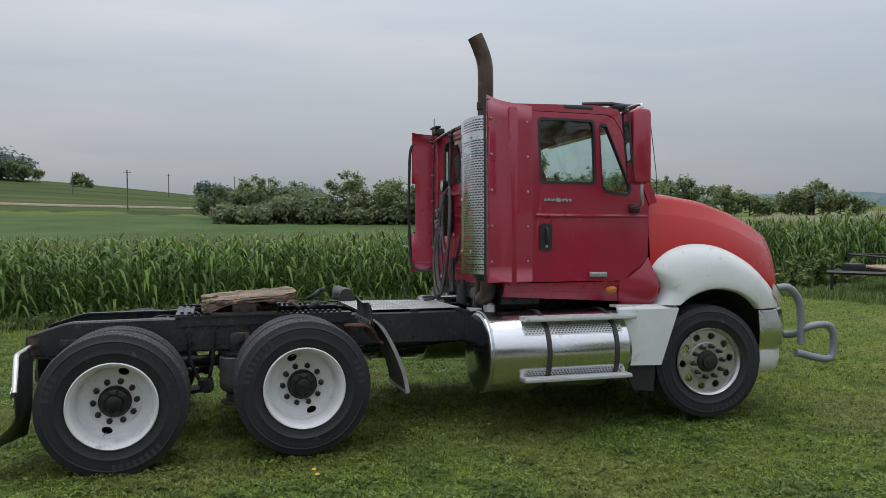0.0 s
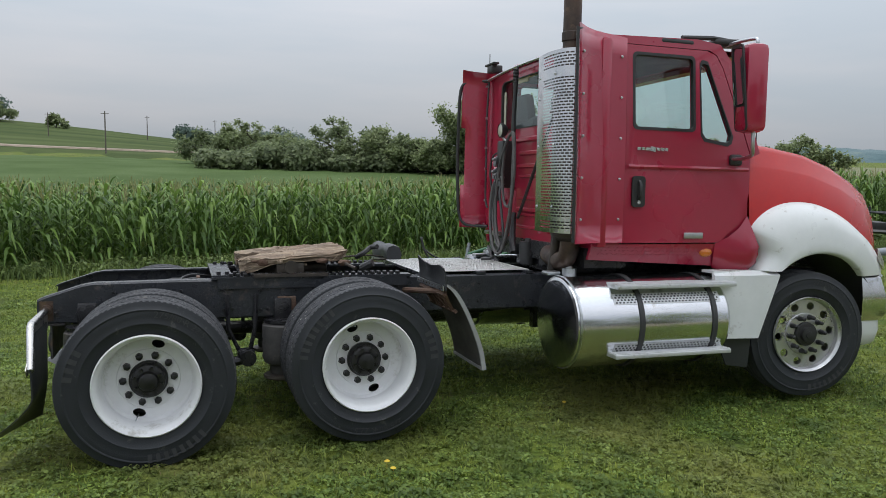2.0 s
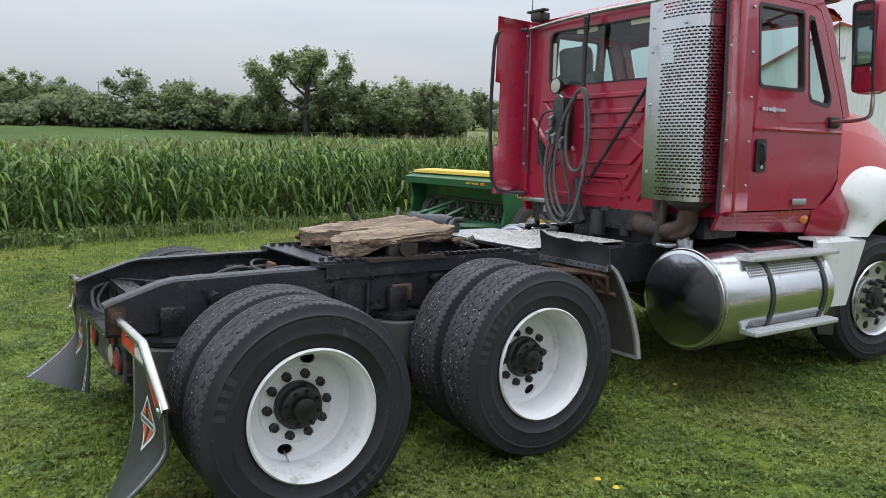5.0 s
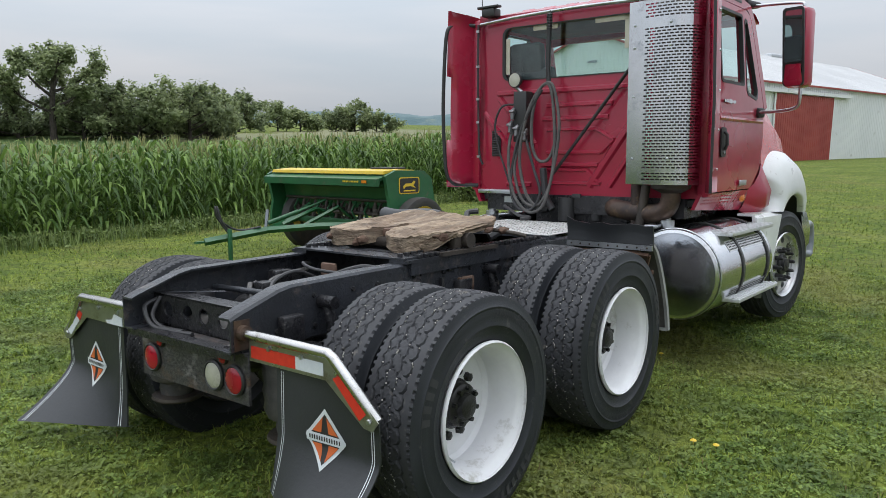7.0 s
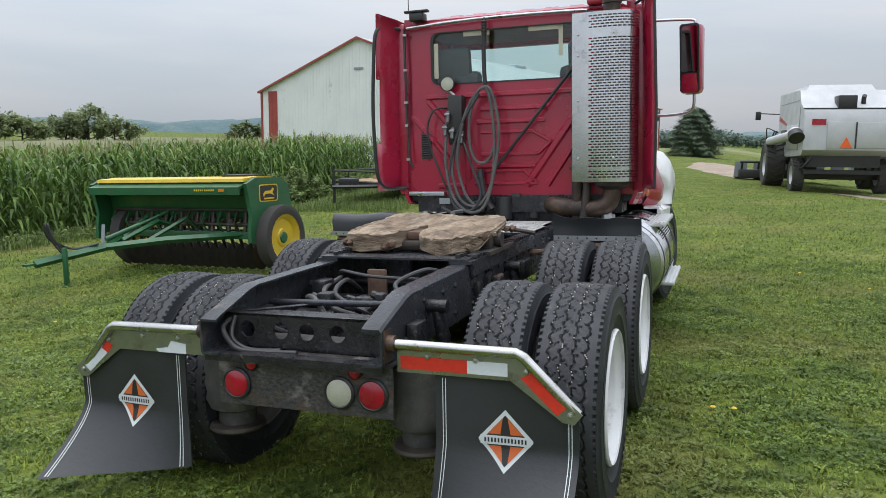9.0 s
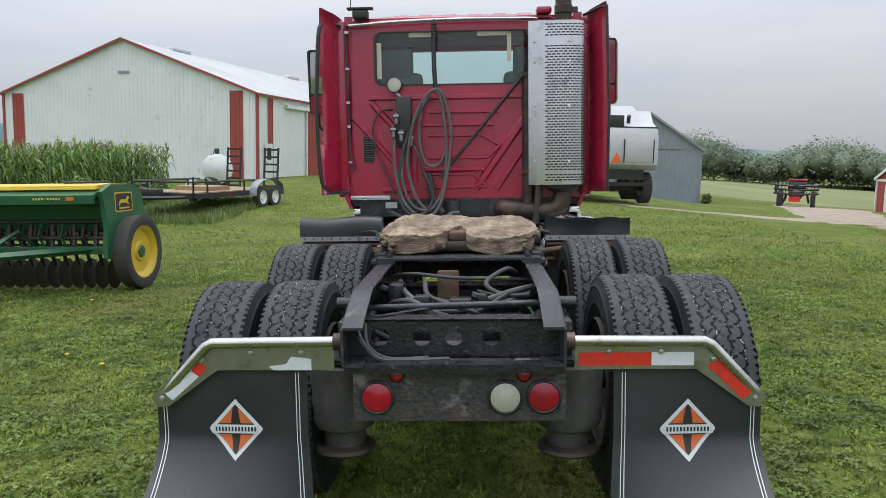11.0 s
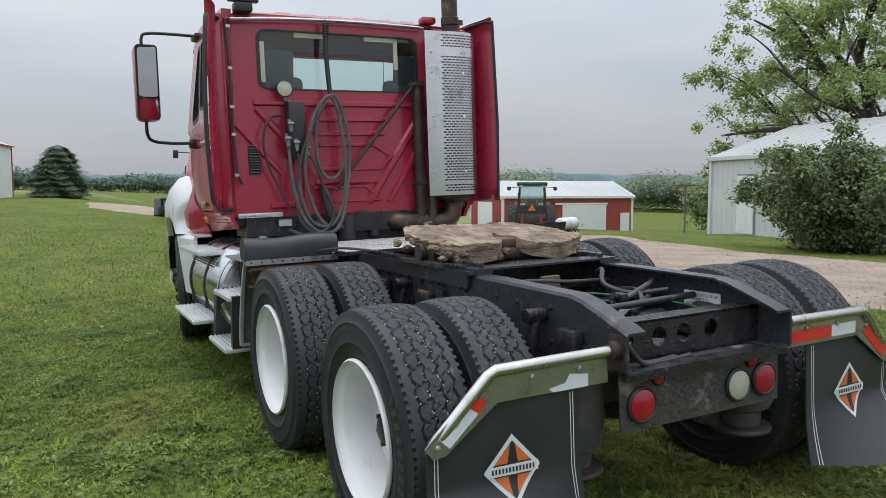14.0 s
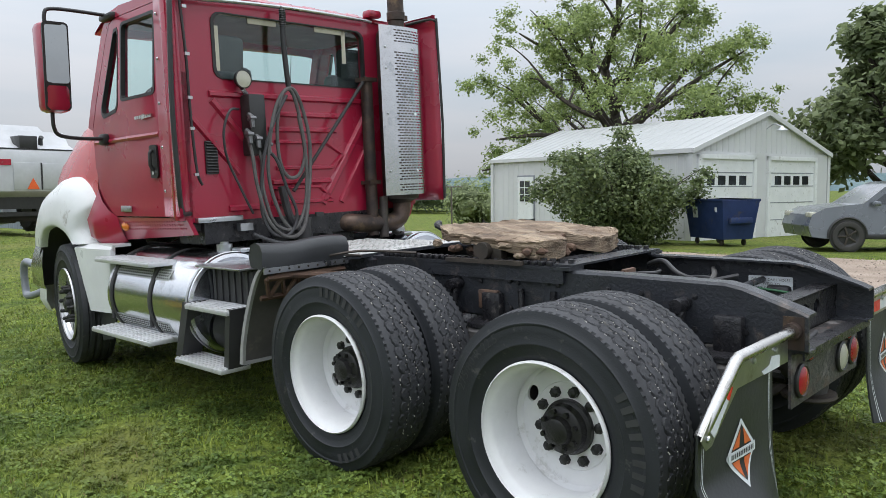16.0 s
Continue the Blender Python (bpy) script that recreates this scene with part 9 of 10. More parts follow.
# ---- grass ----
def blades(n, x0, x1, y0, y1, h0, h1, w, keep):
    x, y = rng.uniform(x0, x1, n), rng.uniform(y0, y1, n)
    k = keep(x, y)
    x, y = x[k], y[k]
    n = len(x)
    z = land(x, y)
    yaw, lean = rng.uniform(0, 6.28, n), rng.uniform(0.1, 0.9, n)
    h = rng.uniform(h0, h1, n)
    dx, dy = np.cos(yaw), np.sin(yaw)
    b = np.stack([x, y, z - 0.005], -1)
    side = np.stack([-dy, dx, np.zeros(n)], -1) * (w * rng.uniform(0.7, 1.3, n))[:, None]
    mid = b + np.stack([dx * h * lean * 0.35, dy * h * lean * 0.35, h * 0.62], -1)
    tip = b + np.stack([dx * h * lean, dy * h * lean, h * (1.0 - 0.35 * lean)], -1)
    v = np.stack([b - side, b + side, mid + side * 0.7, mid - side * 0.7, tip], 1).reshape(-1, 3)
    base = (np.arange(n) * 5)[:, None]
    f = np.concatenate([base + np.array([[0, 1, 2]]), base + np.array([[0, 2, 3]]), base + np.array([[3, 2, 4]])], 0)
    return v, f


DRIVE = np.array([(-30, -10.5, 4.2), (-12, -9.6, 4.2), (-2, -9.4, 4.4), (6, -9.5, 3.4), (13, -11.3, 2.0), (20, -13.8, 1.75), (27, -16.9, 2.0), (36, -19.2, 2.4)])


def gravel_depth(x, y):
    """Share of the driveway's half width at a place: 0 on its middle, 1 on its edge."""
    best = np.full(len(x), 9.0)
    for (ax, ay, aw), (bx, by, bw) in zip(DRIVE[:-1], DRIVE[1:]):
        t = np.clip(((x - ax) * (bx - ax) + (y - ay) * (by - ay)) / ((bx - ax) ** 2 + (by - ay) ** 2), 0, 1)
        best = np.minimum(best, np.hypot(x - ax - t * (bx - ax), y - ay - t * (by - ay)) / (aw + t * (bw - aw)))
    return best


def off_gravel(x, y):
    return (y > -5.6 + 0.35 * np.sin(x * 0.9) + 0.25 * np.sin(x * 2.7 + 1)) | ((x > 7) & (y > -7.5))


def patch(x, y):
    """Thinner and drier spots."""
    return 0.5 + 0.5 * np.sin(x * 1.3 + 2 * np.sin(y * 0.7)) * np.sin(y * 1.1 + 1.7 * np.sin(x * 0.6))


def value_noise(x, y, size, seed):
    """Smooth random field between 0 and 1, its lumps about as wide as size."""
    table = np.random.default_rng(seed).uniform(0, 1, (257, 257))
    u, v = x / size, y / size
    i, j = np.floor(u).astype(int), np.floor(v).astype(int)
    a, b = u - i, v - j
    a, b = a * a * (3 - 2 * a), b * b * (3 - 2 * b)
    i, j = i % 256, j % 256
    return (table[i, j] * (1 - a) + table[i + 1, j] * a) * (1 - b) + (table[i, j + 1] * (1 - a) + table[i + 1, j + 1] * a) * b


def mound(x, y):
    """Height of the matted turf: low cushions a hand wide, with gaps between them."""
    return 0.5 * value_noise(x, y, 0.16, 1) + 0.3 * value_noise(x, y, 0.07, 2) + 0.2 * value_noise(x, y, 0.5, 3)


near_v, near_f = blades(80000, -7, 13, -8.5, 10.5, 0.025, 0.065, 0.0042, lambda x, y: off_gravel(x, y) & (rng.uniform(0, 1, len(x)) < np.clip(1.15 - np.hypot(x - 0.5, y) / 13, 0.25, 1)))
ob = new("grass", quick_mesh("grass", near_v, near_f, [BLADE]))
tagged(ob, "short mown green grass blades", "grass", kind="stuff")


def carpet(n, x0, x1, y0, y1, h0, h1, w, keep):
    """Short dense blades of one face each."""
    x, y = rng.uniform(x0, x1, n), rng.uniform(y0, y1, n)
    k = keep(x, y)
    x, y = x[k], y[k]
    n = len(x)
    yaw, h = rng.uniform(0, 6.28, n), rng.uniform(h0, h1, n)
    dx, dy, lean = np.cos(yaw), np.sin(yaw), rng.uniform(0.4, 1.9, n) * h
    b = np.stack([x, y, land(x, y) - 0.004], -1)
    side = np.stack([-dy, dx, np.zeros(n)], -1) * (w * rng.uniform(0.7, 1.3, n))[:, None]
    tip = b + np.stack([dx * lean, dy * lean, h], -1)
    return np.stack([b - side, b + side, tip], 1).reshape(-1, 3), np.arange(n * 3).reshape(-1, 3)


v, f = carpet(300000, -5.2, 8.5, -6.5, 6.8, 0.016, 0.046, 0.0040, lambda x, y: off_gravel(x, y) & (rng.uniform(0, 1, len(x)) < np.clip(1.25 - np.hypot(x - 0.8, y) / 11, 0.2, 1) * (0.25 + 1.2 * mound(x, y))))
ob = new("grass_carpet", quick_mesh("grass_carpet", v, f, [BLADE]))
tagged(ob, "dense short mown lawn grass", "grass", kind="stuff")


def clumps(n, x0, x1, y0, y1, per, spread, h0, h1, w, keep):
    """Tufts: blades that lean outwards from a common foot."""
    cx, cy = rng.uniform(x0, x1, n), rng.uniform(y0, y1, n)
    k = keep(cx, cy)
    cx, cy = cx[k], cy[k]
    tall = np.repeat(rng.uniform(h0, h1, len(cx)), per)
    m = len(cx) * per
    yaw, out = rng.uniform(0, 6.28, m), spread * rng.uniform(0.1, 1.0, m)
    dx, dy = np.cos(yaw), np.sin(yaw)
    x, y = np.repeat(cx, per) + dx * out, np.repeat(cy, per) + dy * out
    h = tall * rng.uniform(0.6, 1.1, m)
    b = np.stack([x, y, land(x, y) - 0.004], -1)
    side = np.stack([-dy, dx, np.zeros(m)], -1) * (w * rng.uniform(0.7, 1.3, m))[:, None]
    lean = h * (0.35 + 0.9 * out / spread)
    mid = b + np.stack([dx * lean * 0.4, dy * lean * 0.4, h * 0.66], -1)
    tip = b + np.stack([dx * lean, dy * lean, h * 0.78], -1)
    v = np.stack([b - side, b + side, mid + side * 0.8, mid - side * 0.8, tip], 1).reshape(-1, 3)
    base = (np.arange(m) * 5)[:, None]
    return v, np.concatenate([base + np.array([[0, 1, 2]]), base + np.array([[0, 2, 3]]), base + np.array([[3, 2, 4]])], 0)


v, f = clumps(8000, -5, 9, -6.2, 6.5, 9, 0.055, 0.025, 0.06, 0.006, lambda x, y: off_gravel(x, y) & (patch(x * 1.4 + 0.7, y * 1.6) < rng.uniform(0.2, 1.0, len(x))))
ob = new("grass_clumps", quick_mesh("grass_clumps", v, f, [BLADE]))
tagged(ob, "uneven green clumps of grass and clover in the lawn", "grass", kind="stuff")
v, f = blades(34000, -7, 16, -8, 11, 0.025, 0.05, 0.003, lambda x, y: off_gravel(x, y) & (patch(x, y) > 0.62))
ob = new("dry_grass", quick_mesh("dry_grass", v, f, [STRAW]))
tagged(ob, "dry straw-coloured grass among the green", "grass", kind="stuff")
v, f = blades(16000, -7, 13, -5, 10.5, 0.05, 0.095, 0.0042, lambda x, y: (patch(x * 2.1 + 3, y * 1.9) > 0.80))
ob = new("grass_tufts", quick_mesh("grass_tufts", v, f, [BLADE]))
tagged(ob, "taller bright green grass tufts", "grass", kind="stuff")


def clover(n, x0, x1, y0, y1, size, seed):
    """Small broad leaves in threes that make up the cushions of the turf."""
    r = np.random.default_rng(seed)
    x, y = r.uniform(x0, x1, n), r.uniform(y0, y1, n)
    high = mound(x, y)
    k = off_gravel(x, y) & (high > r.uniform(0.22, 0.62, n)) & (r.uniform(0, 1, n) < np.clip(1.35 - np.hypot(x - 0.4, y) / 8.5, 0.12, 1))
    k &= ~((np.abs(y) < 0.9) & (x > -0.3) & (r.uniform(0, 1, n) < 0.7))
    x, y, high = x[k], y[k], high[k]
    top = 0.004 + 0.075 * np.clip(high - 0.25, 0, 1)
    foot = np.stack([x, y, land(x, y) + top * r.uniform(0.45, 1.05, len(x))], -1)
    turn = r.uniform(0, 6.28, len(x))
    out = []
    for j in range(3):
        a = turn + j * 2.09
        d = np.stack([np.cos(a), np.sin(a), r.uniform(-0.65, 0.55, len(x))], -1)
        s = np.stack([-np.sin(a), np.cos(a), r.uniform(-0.6, 0.6, len(x))], -1)
        w = (size * r.uniform(0.55, 1.3, len(x)))[:, None]
        out.append(np.stack([foot, foot + d * w * 0.62 - s * w * 0.5, foot + d * w * 1.15, foot + d * w * 0.62 + s * w * 0.5], 1).reshape(-1, 3))
    v = np.concatenate(out, 0)
    return v, np.arange(len(v)).reshape(-1, 4)


v, f = clover(225000, -4.8, 8.5, -6.2, 6.5, 0.0178, 90)
ob = new("clover", quick_mesh("clover", v, f, [CLOVER]))
tagged(ob, "low green clover leaves growing through the lawn", "clover", kind="stuff")
v, f = blades(150000, -8, 34, -21, -3.5, 0.025, 0.075, 0.004, lambda x, y: (np.abs(gravel_depth(x, y) - 1.0) < 0.22 * rng.uniform(0, 1, len(x)) ** 0.7 + 0.05) & (patch(x * 1.7, y * 1.7) > 0.35))
ob = new("verge_grass", quick_mesh("verge_grass", v, f, [BLADE]))
tagged(ob, "thin ragged grass creeping over the gravel's edge", "grass", kind="stuff")
v, f = blades(60000, -8, 26, -16, -5, 0.03, 0.09, 0.005, lambda x, y: (gravel_depth(x, y) < 0.9) & (patch(x * 2.3 + 1.1, y * 2.6) > 0.955))
ob = new("gravel_tufts", quick_mesh("gravel_tufts", v, f, [BLADE]))
tagged(ob, "small green tufts growing through the gravel", "grass", kind="stuff")
v, f = blades(170000, -16, 34, 4, 14, 0.10, 0.38, 0.008, lambda x, y: np.abs(y - corn_edge(x) + 0.62) < rng.uniform(0.0, 0.85, len(x)))
ob = new("verge_weeds", quick_mesh("verge_weeds", v, f, [WEED]))
tagged(ob, "rough green weeds along the corn's edge", "weeds", kind="stuff")
v, f = carpet(150000, -9, 34, -13, 13, 0.03, 0.06, 0.012, lambda x, y: off_gravel(x, y) & (gravel_depth(x, y) > 1.05) & (y < corn_edge(x) - 0.6) & (np.hypot(x - 0.5, y) > 5.5) & (rng.uniform(0, 1, len(x)) < 0.2 + 0.9 * value_noise(x, y, 1.3, 8)) & (rng.uniform(0, 1, len(x)) < np.clip(1.5 - np.hypot(x, y) / 26, 0.15, 1)))
ob = new("far_turf", quick_mesh("far_turf", v, f, [BLADE]))
tagged(ob, "mown green grass further off in the yard", "grass", kind="stuff")
n_ = 900
wx = rng.uniform(-15, 30, n_)
wy = corn_edge(wx) - 0.35 - np.abs(rng.normal(0, 0.35, n_))
wr = rng.uniform(0.07, 0.24, n_)
v, f = blades(12000, 15.2, 22.5, 6.4, 10.2, 0.1, 0.35, 0.008, lambda x, y: rng.uniform(0, 1, len(x)) < 0.7)
ob = new("trailer_weeds", quick_mesh("trailer_weeds", v, f, [WEED]))
tagged(ob, "uncut green weeds round the trailer", "weeds", kind="stuff")
n_ = 5200
px_, py_ = rng.uniform(-2, 17, n_), rng.uniform(-13.5, -5.2, n_)
ok_ = gravel_depth(px_, py_) < 0.97
px_, py_ = px_[ok_], py_[ok_]
cube = np.array([(a, b, c) for c in (-0.3, 0.6) for a, b in ((-1, -0.8), (1, -0.7), (0.8, 0.9), (-0.9, 0.8))], float)
faces_ = np.array([(0, 3, 2, 1), (4, 5, 6, 7), (0, 1, 5, 4), (1, 2, 6, 5), (2, 3, 7, 6), (3, 0, 4, 7)])
v, f = scatter(cube, faces_, np.stack([px_, py_, land(px_, py_) + 0.032], -1), rng.uniform(0, 6.28, len(px_)), rng.uniform(0.004, 0.013, len(px_)))
ob = new("gravel_stones", quick_mesh("gravel_stones", v, f, [PEBBLE]))
tagged(ob, "loose pale limestone pebbles on the driveway", "gravel", kind="stuff")
for k in range(16):
    x, y = rng.uniform(-3.5, 8), rng.uniform(-4.8, 4.5)
    g = Geo().lathe([(0.0, 0.055), (0.012, 0.052), (0.018, 0.046), (0.008, 0.04)], 8, "z", caps=False).tube([(0, 0, 0), (0, 0, 0.045)], 0.002, 4)
    thing("dandelion", at(x, y), "yellow dandelion flower in the grass", "flower", group="dandelions", geo=g, material=YELLOW)


# ---- trees ----
def leaf_cloud(centres, radii_, n, size, seed, flat=0.75):
    """Leaf quads gathered in uneven clumps."""
    r = np.random.default_rng(seed)
    wts = radii_ ** 2
    idx = r.choice(len(centres), n, p=wts / wts.sum())
    d = r.normal(0, 1, (n, 3))
    d /= np.linalg.norm(d, axis=1)[:, None]
    rad = radii_[idx] * np.minimum(np.abs(r.normal(0.55, 0.30, n)), 1.12)
    p = centres[idx] + d * rad[:, None] * np.array([1, 1, flat])
    # leaves lie mostly open to the sky
    up = r.normal(0, 0.55, (n, 3)) + 0.45 * d + np.array([0, 0, 0.75])
    a = np.cross(up, r.normal(0, 1, (n, 3)))
    a /= np.linalg.norm(a, axis=1)[:, None]
    b = np.cross(up, a)
    b /= np.linalg.norm(b, axis=1)[:, None]
    s = (size * r.uniform(0.6, 1.3, n))[:, None]
    v = np.stack([p - a * s, p - b * s * 0.55, p + a * s, p + b * s * 0.55], 1).reshape(-1, 3)
    f = np.arange(n * 4).reshape(-1, 4)
    return v, f


v, f = leaf_cloud(np.stack([wx, wy, land(wx, wy) + wr * 0.6], -1), wr, 36000, 0.042, 91, 0.8)
ob = new("broadleaf_weeds", quick_mesh("broadleaf_weeds", v, f, [WEED]))
tagged(ob, "broad-leaved green weeds along the corn's foot", "weeds", kind="stuff")


def grow(h, spread, trunk_r, seed, forks=5, low=0.28, reach=1.0):
    """Trunk and limbs as tubes; returns the geometry and the limb ends."""
    r = np.random.default_rng(seed)
    g, ends = Geo(), []
    top = Vector((r.normal(0, 0.03) * h, r.normal(0, 0.03) * h, h * 0.62))
    mid = Vector((r.normal(0, 0.02) * h, r.normal(0, 0.02) * h, h * 0.32))
    stem = spline([(0, 0, -0.3), mid, top], 5)
    g.tube(stem, [trunk_r * (1 - 0.6 * i / (len(stem) - 1)) for i in range(len(stem))], 9)
    for k in range(forks):
        f_ = low + (0.62 - low) * (k + 0.4) / forks
        base = Vector((mid.x * min(1, f_ / 0.32), mid.y * min(1, f_ / 0.32), f_ * h)) if f_ < 0.32 else mid.lerp(top, (f_ - 0.32) / 0.30)
        yaw = 2.4 * k + r.uniform(-0.5, 0.5)
        ln = spread * r.uniform(0.75, 1.0) * reach * (1.0 - 0.35 * k / forks)
        up = h * r.uniform(0.16, 0.34)
        end = base + Vector((math.cos(yaw) * ln, math.sin(yaw) * ln, up))
        knee = base.lerp(end, 0.5) + Vector((0, 0, -0.03 * h))
        limb = spline([base, knee, end], 4)
        rr = trunk_r * 0.50
        g.tube(limb, [rr * (1 - 0.75 * i / (len(limb) - 1)) for i in range(len(limb))], 6)
        ends.append((end, ln * 0.45))
        for q in range(4):
            t = r.uniform(0.35, 0.9)
            b0 = base.lerp(end, t) + Vector((0, 0, -0.03 * h * (1 - abs(2 * t - 1))))
            yw = yaw + r.uniform(-1.3, 1.3)
            l2 = ln * r.uniform(0.3, 0.55)
            e2 = b0 + Vector((math.cos(yw) * l2, math.sin(yw) * l2, h * r.uniform(0.03, 0.20)))
            g.tube(spline([b0, b0.lerp(e2, 0.5) + Vector((0, 0, 0.02 * h)), e2], 3), [rr * 0.42, rr * 0.36, rr * 0.3, rr * 0.25, rr * 0.2, rr * 0.14, rr * 0.08], 5)
            ends.append((e2, l2 * 0.75))
    ends.append((top + Vector((0, 0, h * 0.12)), spread * 0.40))
    ends.append((top + Vector((0, 0, h * 0.26)), spread * 0.26))
    return g, ends


def tree(x, y, h, spread, trunk_r, n, size, seed, label, leaf=LEAF, forks=6, low=0.28, clump=1.0, flat=0.72, name="tree", group="", extra=1, dz=0.0, limbs=(), core=0.0):
    ob = thing(name, at(x, y, 0, dz), label, "tree", group)
    g, ends = grow(h, spread, trunk_r, seed, forks, low)
    for limb in limbs:
        way = spline(limb, 5)
        g.tube(way, [trunk_r * 0.55 * (1 - 0.85 * i / (len(way) - 1)) for i in range(len(way))], 7)
        ends += [(way[-1], 1.5), (way[-4], 1.4), (way[len(way) // 2] + Vector((0, 0, 0.6)), 1.2)]
    part("trunk", g, BARK, ob)
    r = np.random.default_rng(seed + 5)
    c, rd = [], []
    for e, q in ends:
        for _ in range(1 + extra):
            c.append(np.array(e) + r.normal(0, 0.35 * q, 3))
            rd.append(q * clump * r.uniform(0.55, 1.0))
    v, f = leaf_cloud(np.array(c), np.array(rd), n, size, seed + 9, flat)
    if core:
        c0, r0 = np.array(c)[::2], np.array(rd)[::2] * core
        k = len(LUMP_V)
        cv = LUMP_V[None] * r0[:, None, None] * r.uniform(0.6, 1.25, (len(c0), k, 1)) * np.array([1, 1, flat]) + c0[:, None]
        cf = (LUMP_F[None] + (np.arange(len(c0)) * k)[:, None, None]).reshape(-1, 3) + len(v)
        f = np.concatenate([f[:, (0, 1, 2)], f[:, (0, 2, 3)], cf], 0)
        v = np.concatenate([v, cv.reshape(-1, 3)], 0)
    part("crown", quick_mesh("crown", v, f, [leaf]), None, ob)
    return ob


tree(19.3, -30.6, 13.6, 6.9, 0.42, 62000, 0.088, 17, "broad spreading maple with open limbs behind the garage", LEAF_LIGHT, forks=15, low=0.12, clump=0.50, flat=0.66, extra=3,
     limbs=[((0, 0, 3.2), (1.6, 3.0, 3.6), (3.4, 6.2, 3.0)), ((0.4, 0.8, 3.6), (0.5, 4.5, 4.6), (2.2, 6.6, 4.4)), ((0, 0, 4.0), (-3.0, -2.0, 5.6), (-6.4, -3.4, 6.4)), ((0, 0, 4.6), (-2.6, -3.2, 7.4), (-4.8, -4.6, 9.0)), ((0, 0, 5.0), (1.0, 2.4, 8.0), (2.4, 4.6, 9.6))])
tree(33, -46, 8, 5.5, 0.4, 10000, 0.21, 12, "green tree behind the garage", LEAF, forks=7, low=0.1, clump=1.1)
tree(7.6, -38.0, 12.5, 3.8, 0.45, 17000, 0.22, 13, "dense dark green tree beside the garage", LEAF_DARK, forks=12, low=0.10, clump=1.15, extra=4)
tree(1.5, -38.5, 12.0, 4.6, 0.42, 14000, 0.23, 14, "dense dark green tree beside the garage", LEAF_DARK, forks=12, low=0.10, clump=1.15, extra=4)
tree(-6.0, -39.0, 11.0, 5.2, 0.42, 6000, 0.3, 15, "dense dark green tree beside the garage", LEAF_DARK, forks=12, low=0.10, clump=1.15, extra=4)


def shrub(x, y, h, w, n, size, seed, label, leaf, name="shrub", stems=15, puff=0.25):
    ob = thing(name, at(x, y), label, "bush")
    r = np.random.default_rng(seed)
    g, c, rd = Geo(), [], []
    for k in range(stems):
        yaw, out = r.uniform(0, 6.28), r.uniform(0.1, 1.0) * w
        e = Vector((math.cos(yaw) * out, math.sin(yaw) * out, h * r.uniform(0.58, 0.93) * (1 - 0.28 * (out / w) ** 2)))
        g.tube(spline([(0.15 * math.cos(yaw), 0.15 * math.sin(yaw), -0.1), (e.x * 0.45, e.y * 0.45, e.z * 0.6), e], 4), [0.04, 0.036, 0.032, 0.028, 0.024, 0.02, 0.016, 0.012, 0.008], 5)
        for t in (0.3, 0.55, 0.8, 1.0):
            c.append(np.array(e) * np.array([t, t, t * 0.9 + 0.03]) + r.normal(0, 0.12, 3))
            rd.append(puff * w * r.uniform(0.5, 1.0) * (1.15 - 0.45 * t))
    c, rd = np.array(c), np.array(rd)
    c[:, 2] = np.maximum(c[:, 2], rd * 0.55)
    part("stem", g, BARK, ob)
    v, f = leaf_cloud(c, rd, n, size, seed + 3, 0.85)
    part("foliage", quick_mesh("foliage", v, f, [leaf]), None, ob)


shrub(10.0, -15.95, 3.5, 2.7, 60000, 0.064, 21, "large uneven lilac bush beside the garage wall", BUSH, stems=34, puff=0.30)
shrub(18.2, 11.2, 1.25, 1.3, 5000, 0.07, 22, "tangled green and brown weed clump by the corn", WEED)
shrub(16.6, 10.8, 0.85, 1.0, 3000, 0.07, 23, "tangled green weed clump by the corn", WEED)
shrub(21.5, 11.0, 0.95, 1.1, 3000, 0.08, 24, "tangled green weed clump by the corn", WEED)
for x, y, h in ((62.9, -20.0, 0.9), (46, -28.5, 0.9), (50, 12.2, 0.7)):
    shrub(x, y, h, h * 0.6, 900, 0.12, int(x), "tall weeds at the foot of a wall", WEED)


def spruce(x, y, h, w, seed):
    ob = thing("spruce", at(x, y), "dense dark green spruce standing alone", "tree")
    part("trunk", Geo().tube([(0, 0, -0.2), (0, 0, h * 0.95)], [0.18, 0.03], 8), BARK, ob)
    r = np.random.default_rng(seed)
    n = 14000
    t = r.uniform(0.03, 1, n)
    yaw = r.uniform(0, 6.28, n)
    lobes = 1 + 0.16 * np.sin(yaw * 7 + t * 11) + 0.10 * np.sin(t * 60)
    rad = w * np.minimum(1, (1 - t) ** 0.42 * 1.02) * np.minimum(1, 0.72 + t * 2.2) * lobes * r.uniform(0.6, 1.02, n)
    p = np.stack([rad * np.cos(yaw), rad * np.sin(yaw), t * h - 0.12 * rad], -1)
    d = np.stack([np.cos(yaw), np.sin(yaw), -0.35 + 0 * yaw], -1)
    s = np.stack([-np.sin(yaw), np.cos(yaw), 0 * yaw], -1)
    q = np.stack([p - d * 0.2, p + s * 0.07, p + d * 0.18, p - s * 0.07], 1).reshape(-1, 3)
    part("crown", quick_mesh("crown", q, np.arange(n * 4).reshape(-1, 4), [NEEDLE]), None, ob)


spruce(73.0, 1.2, 4.6, 2.75, 31)

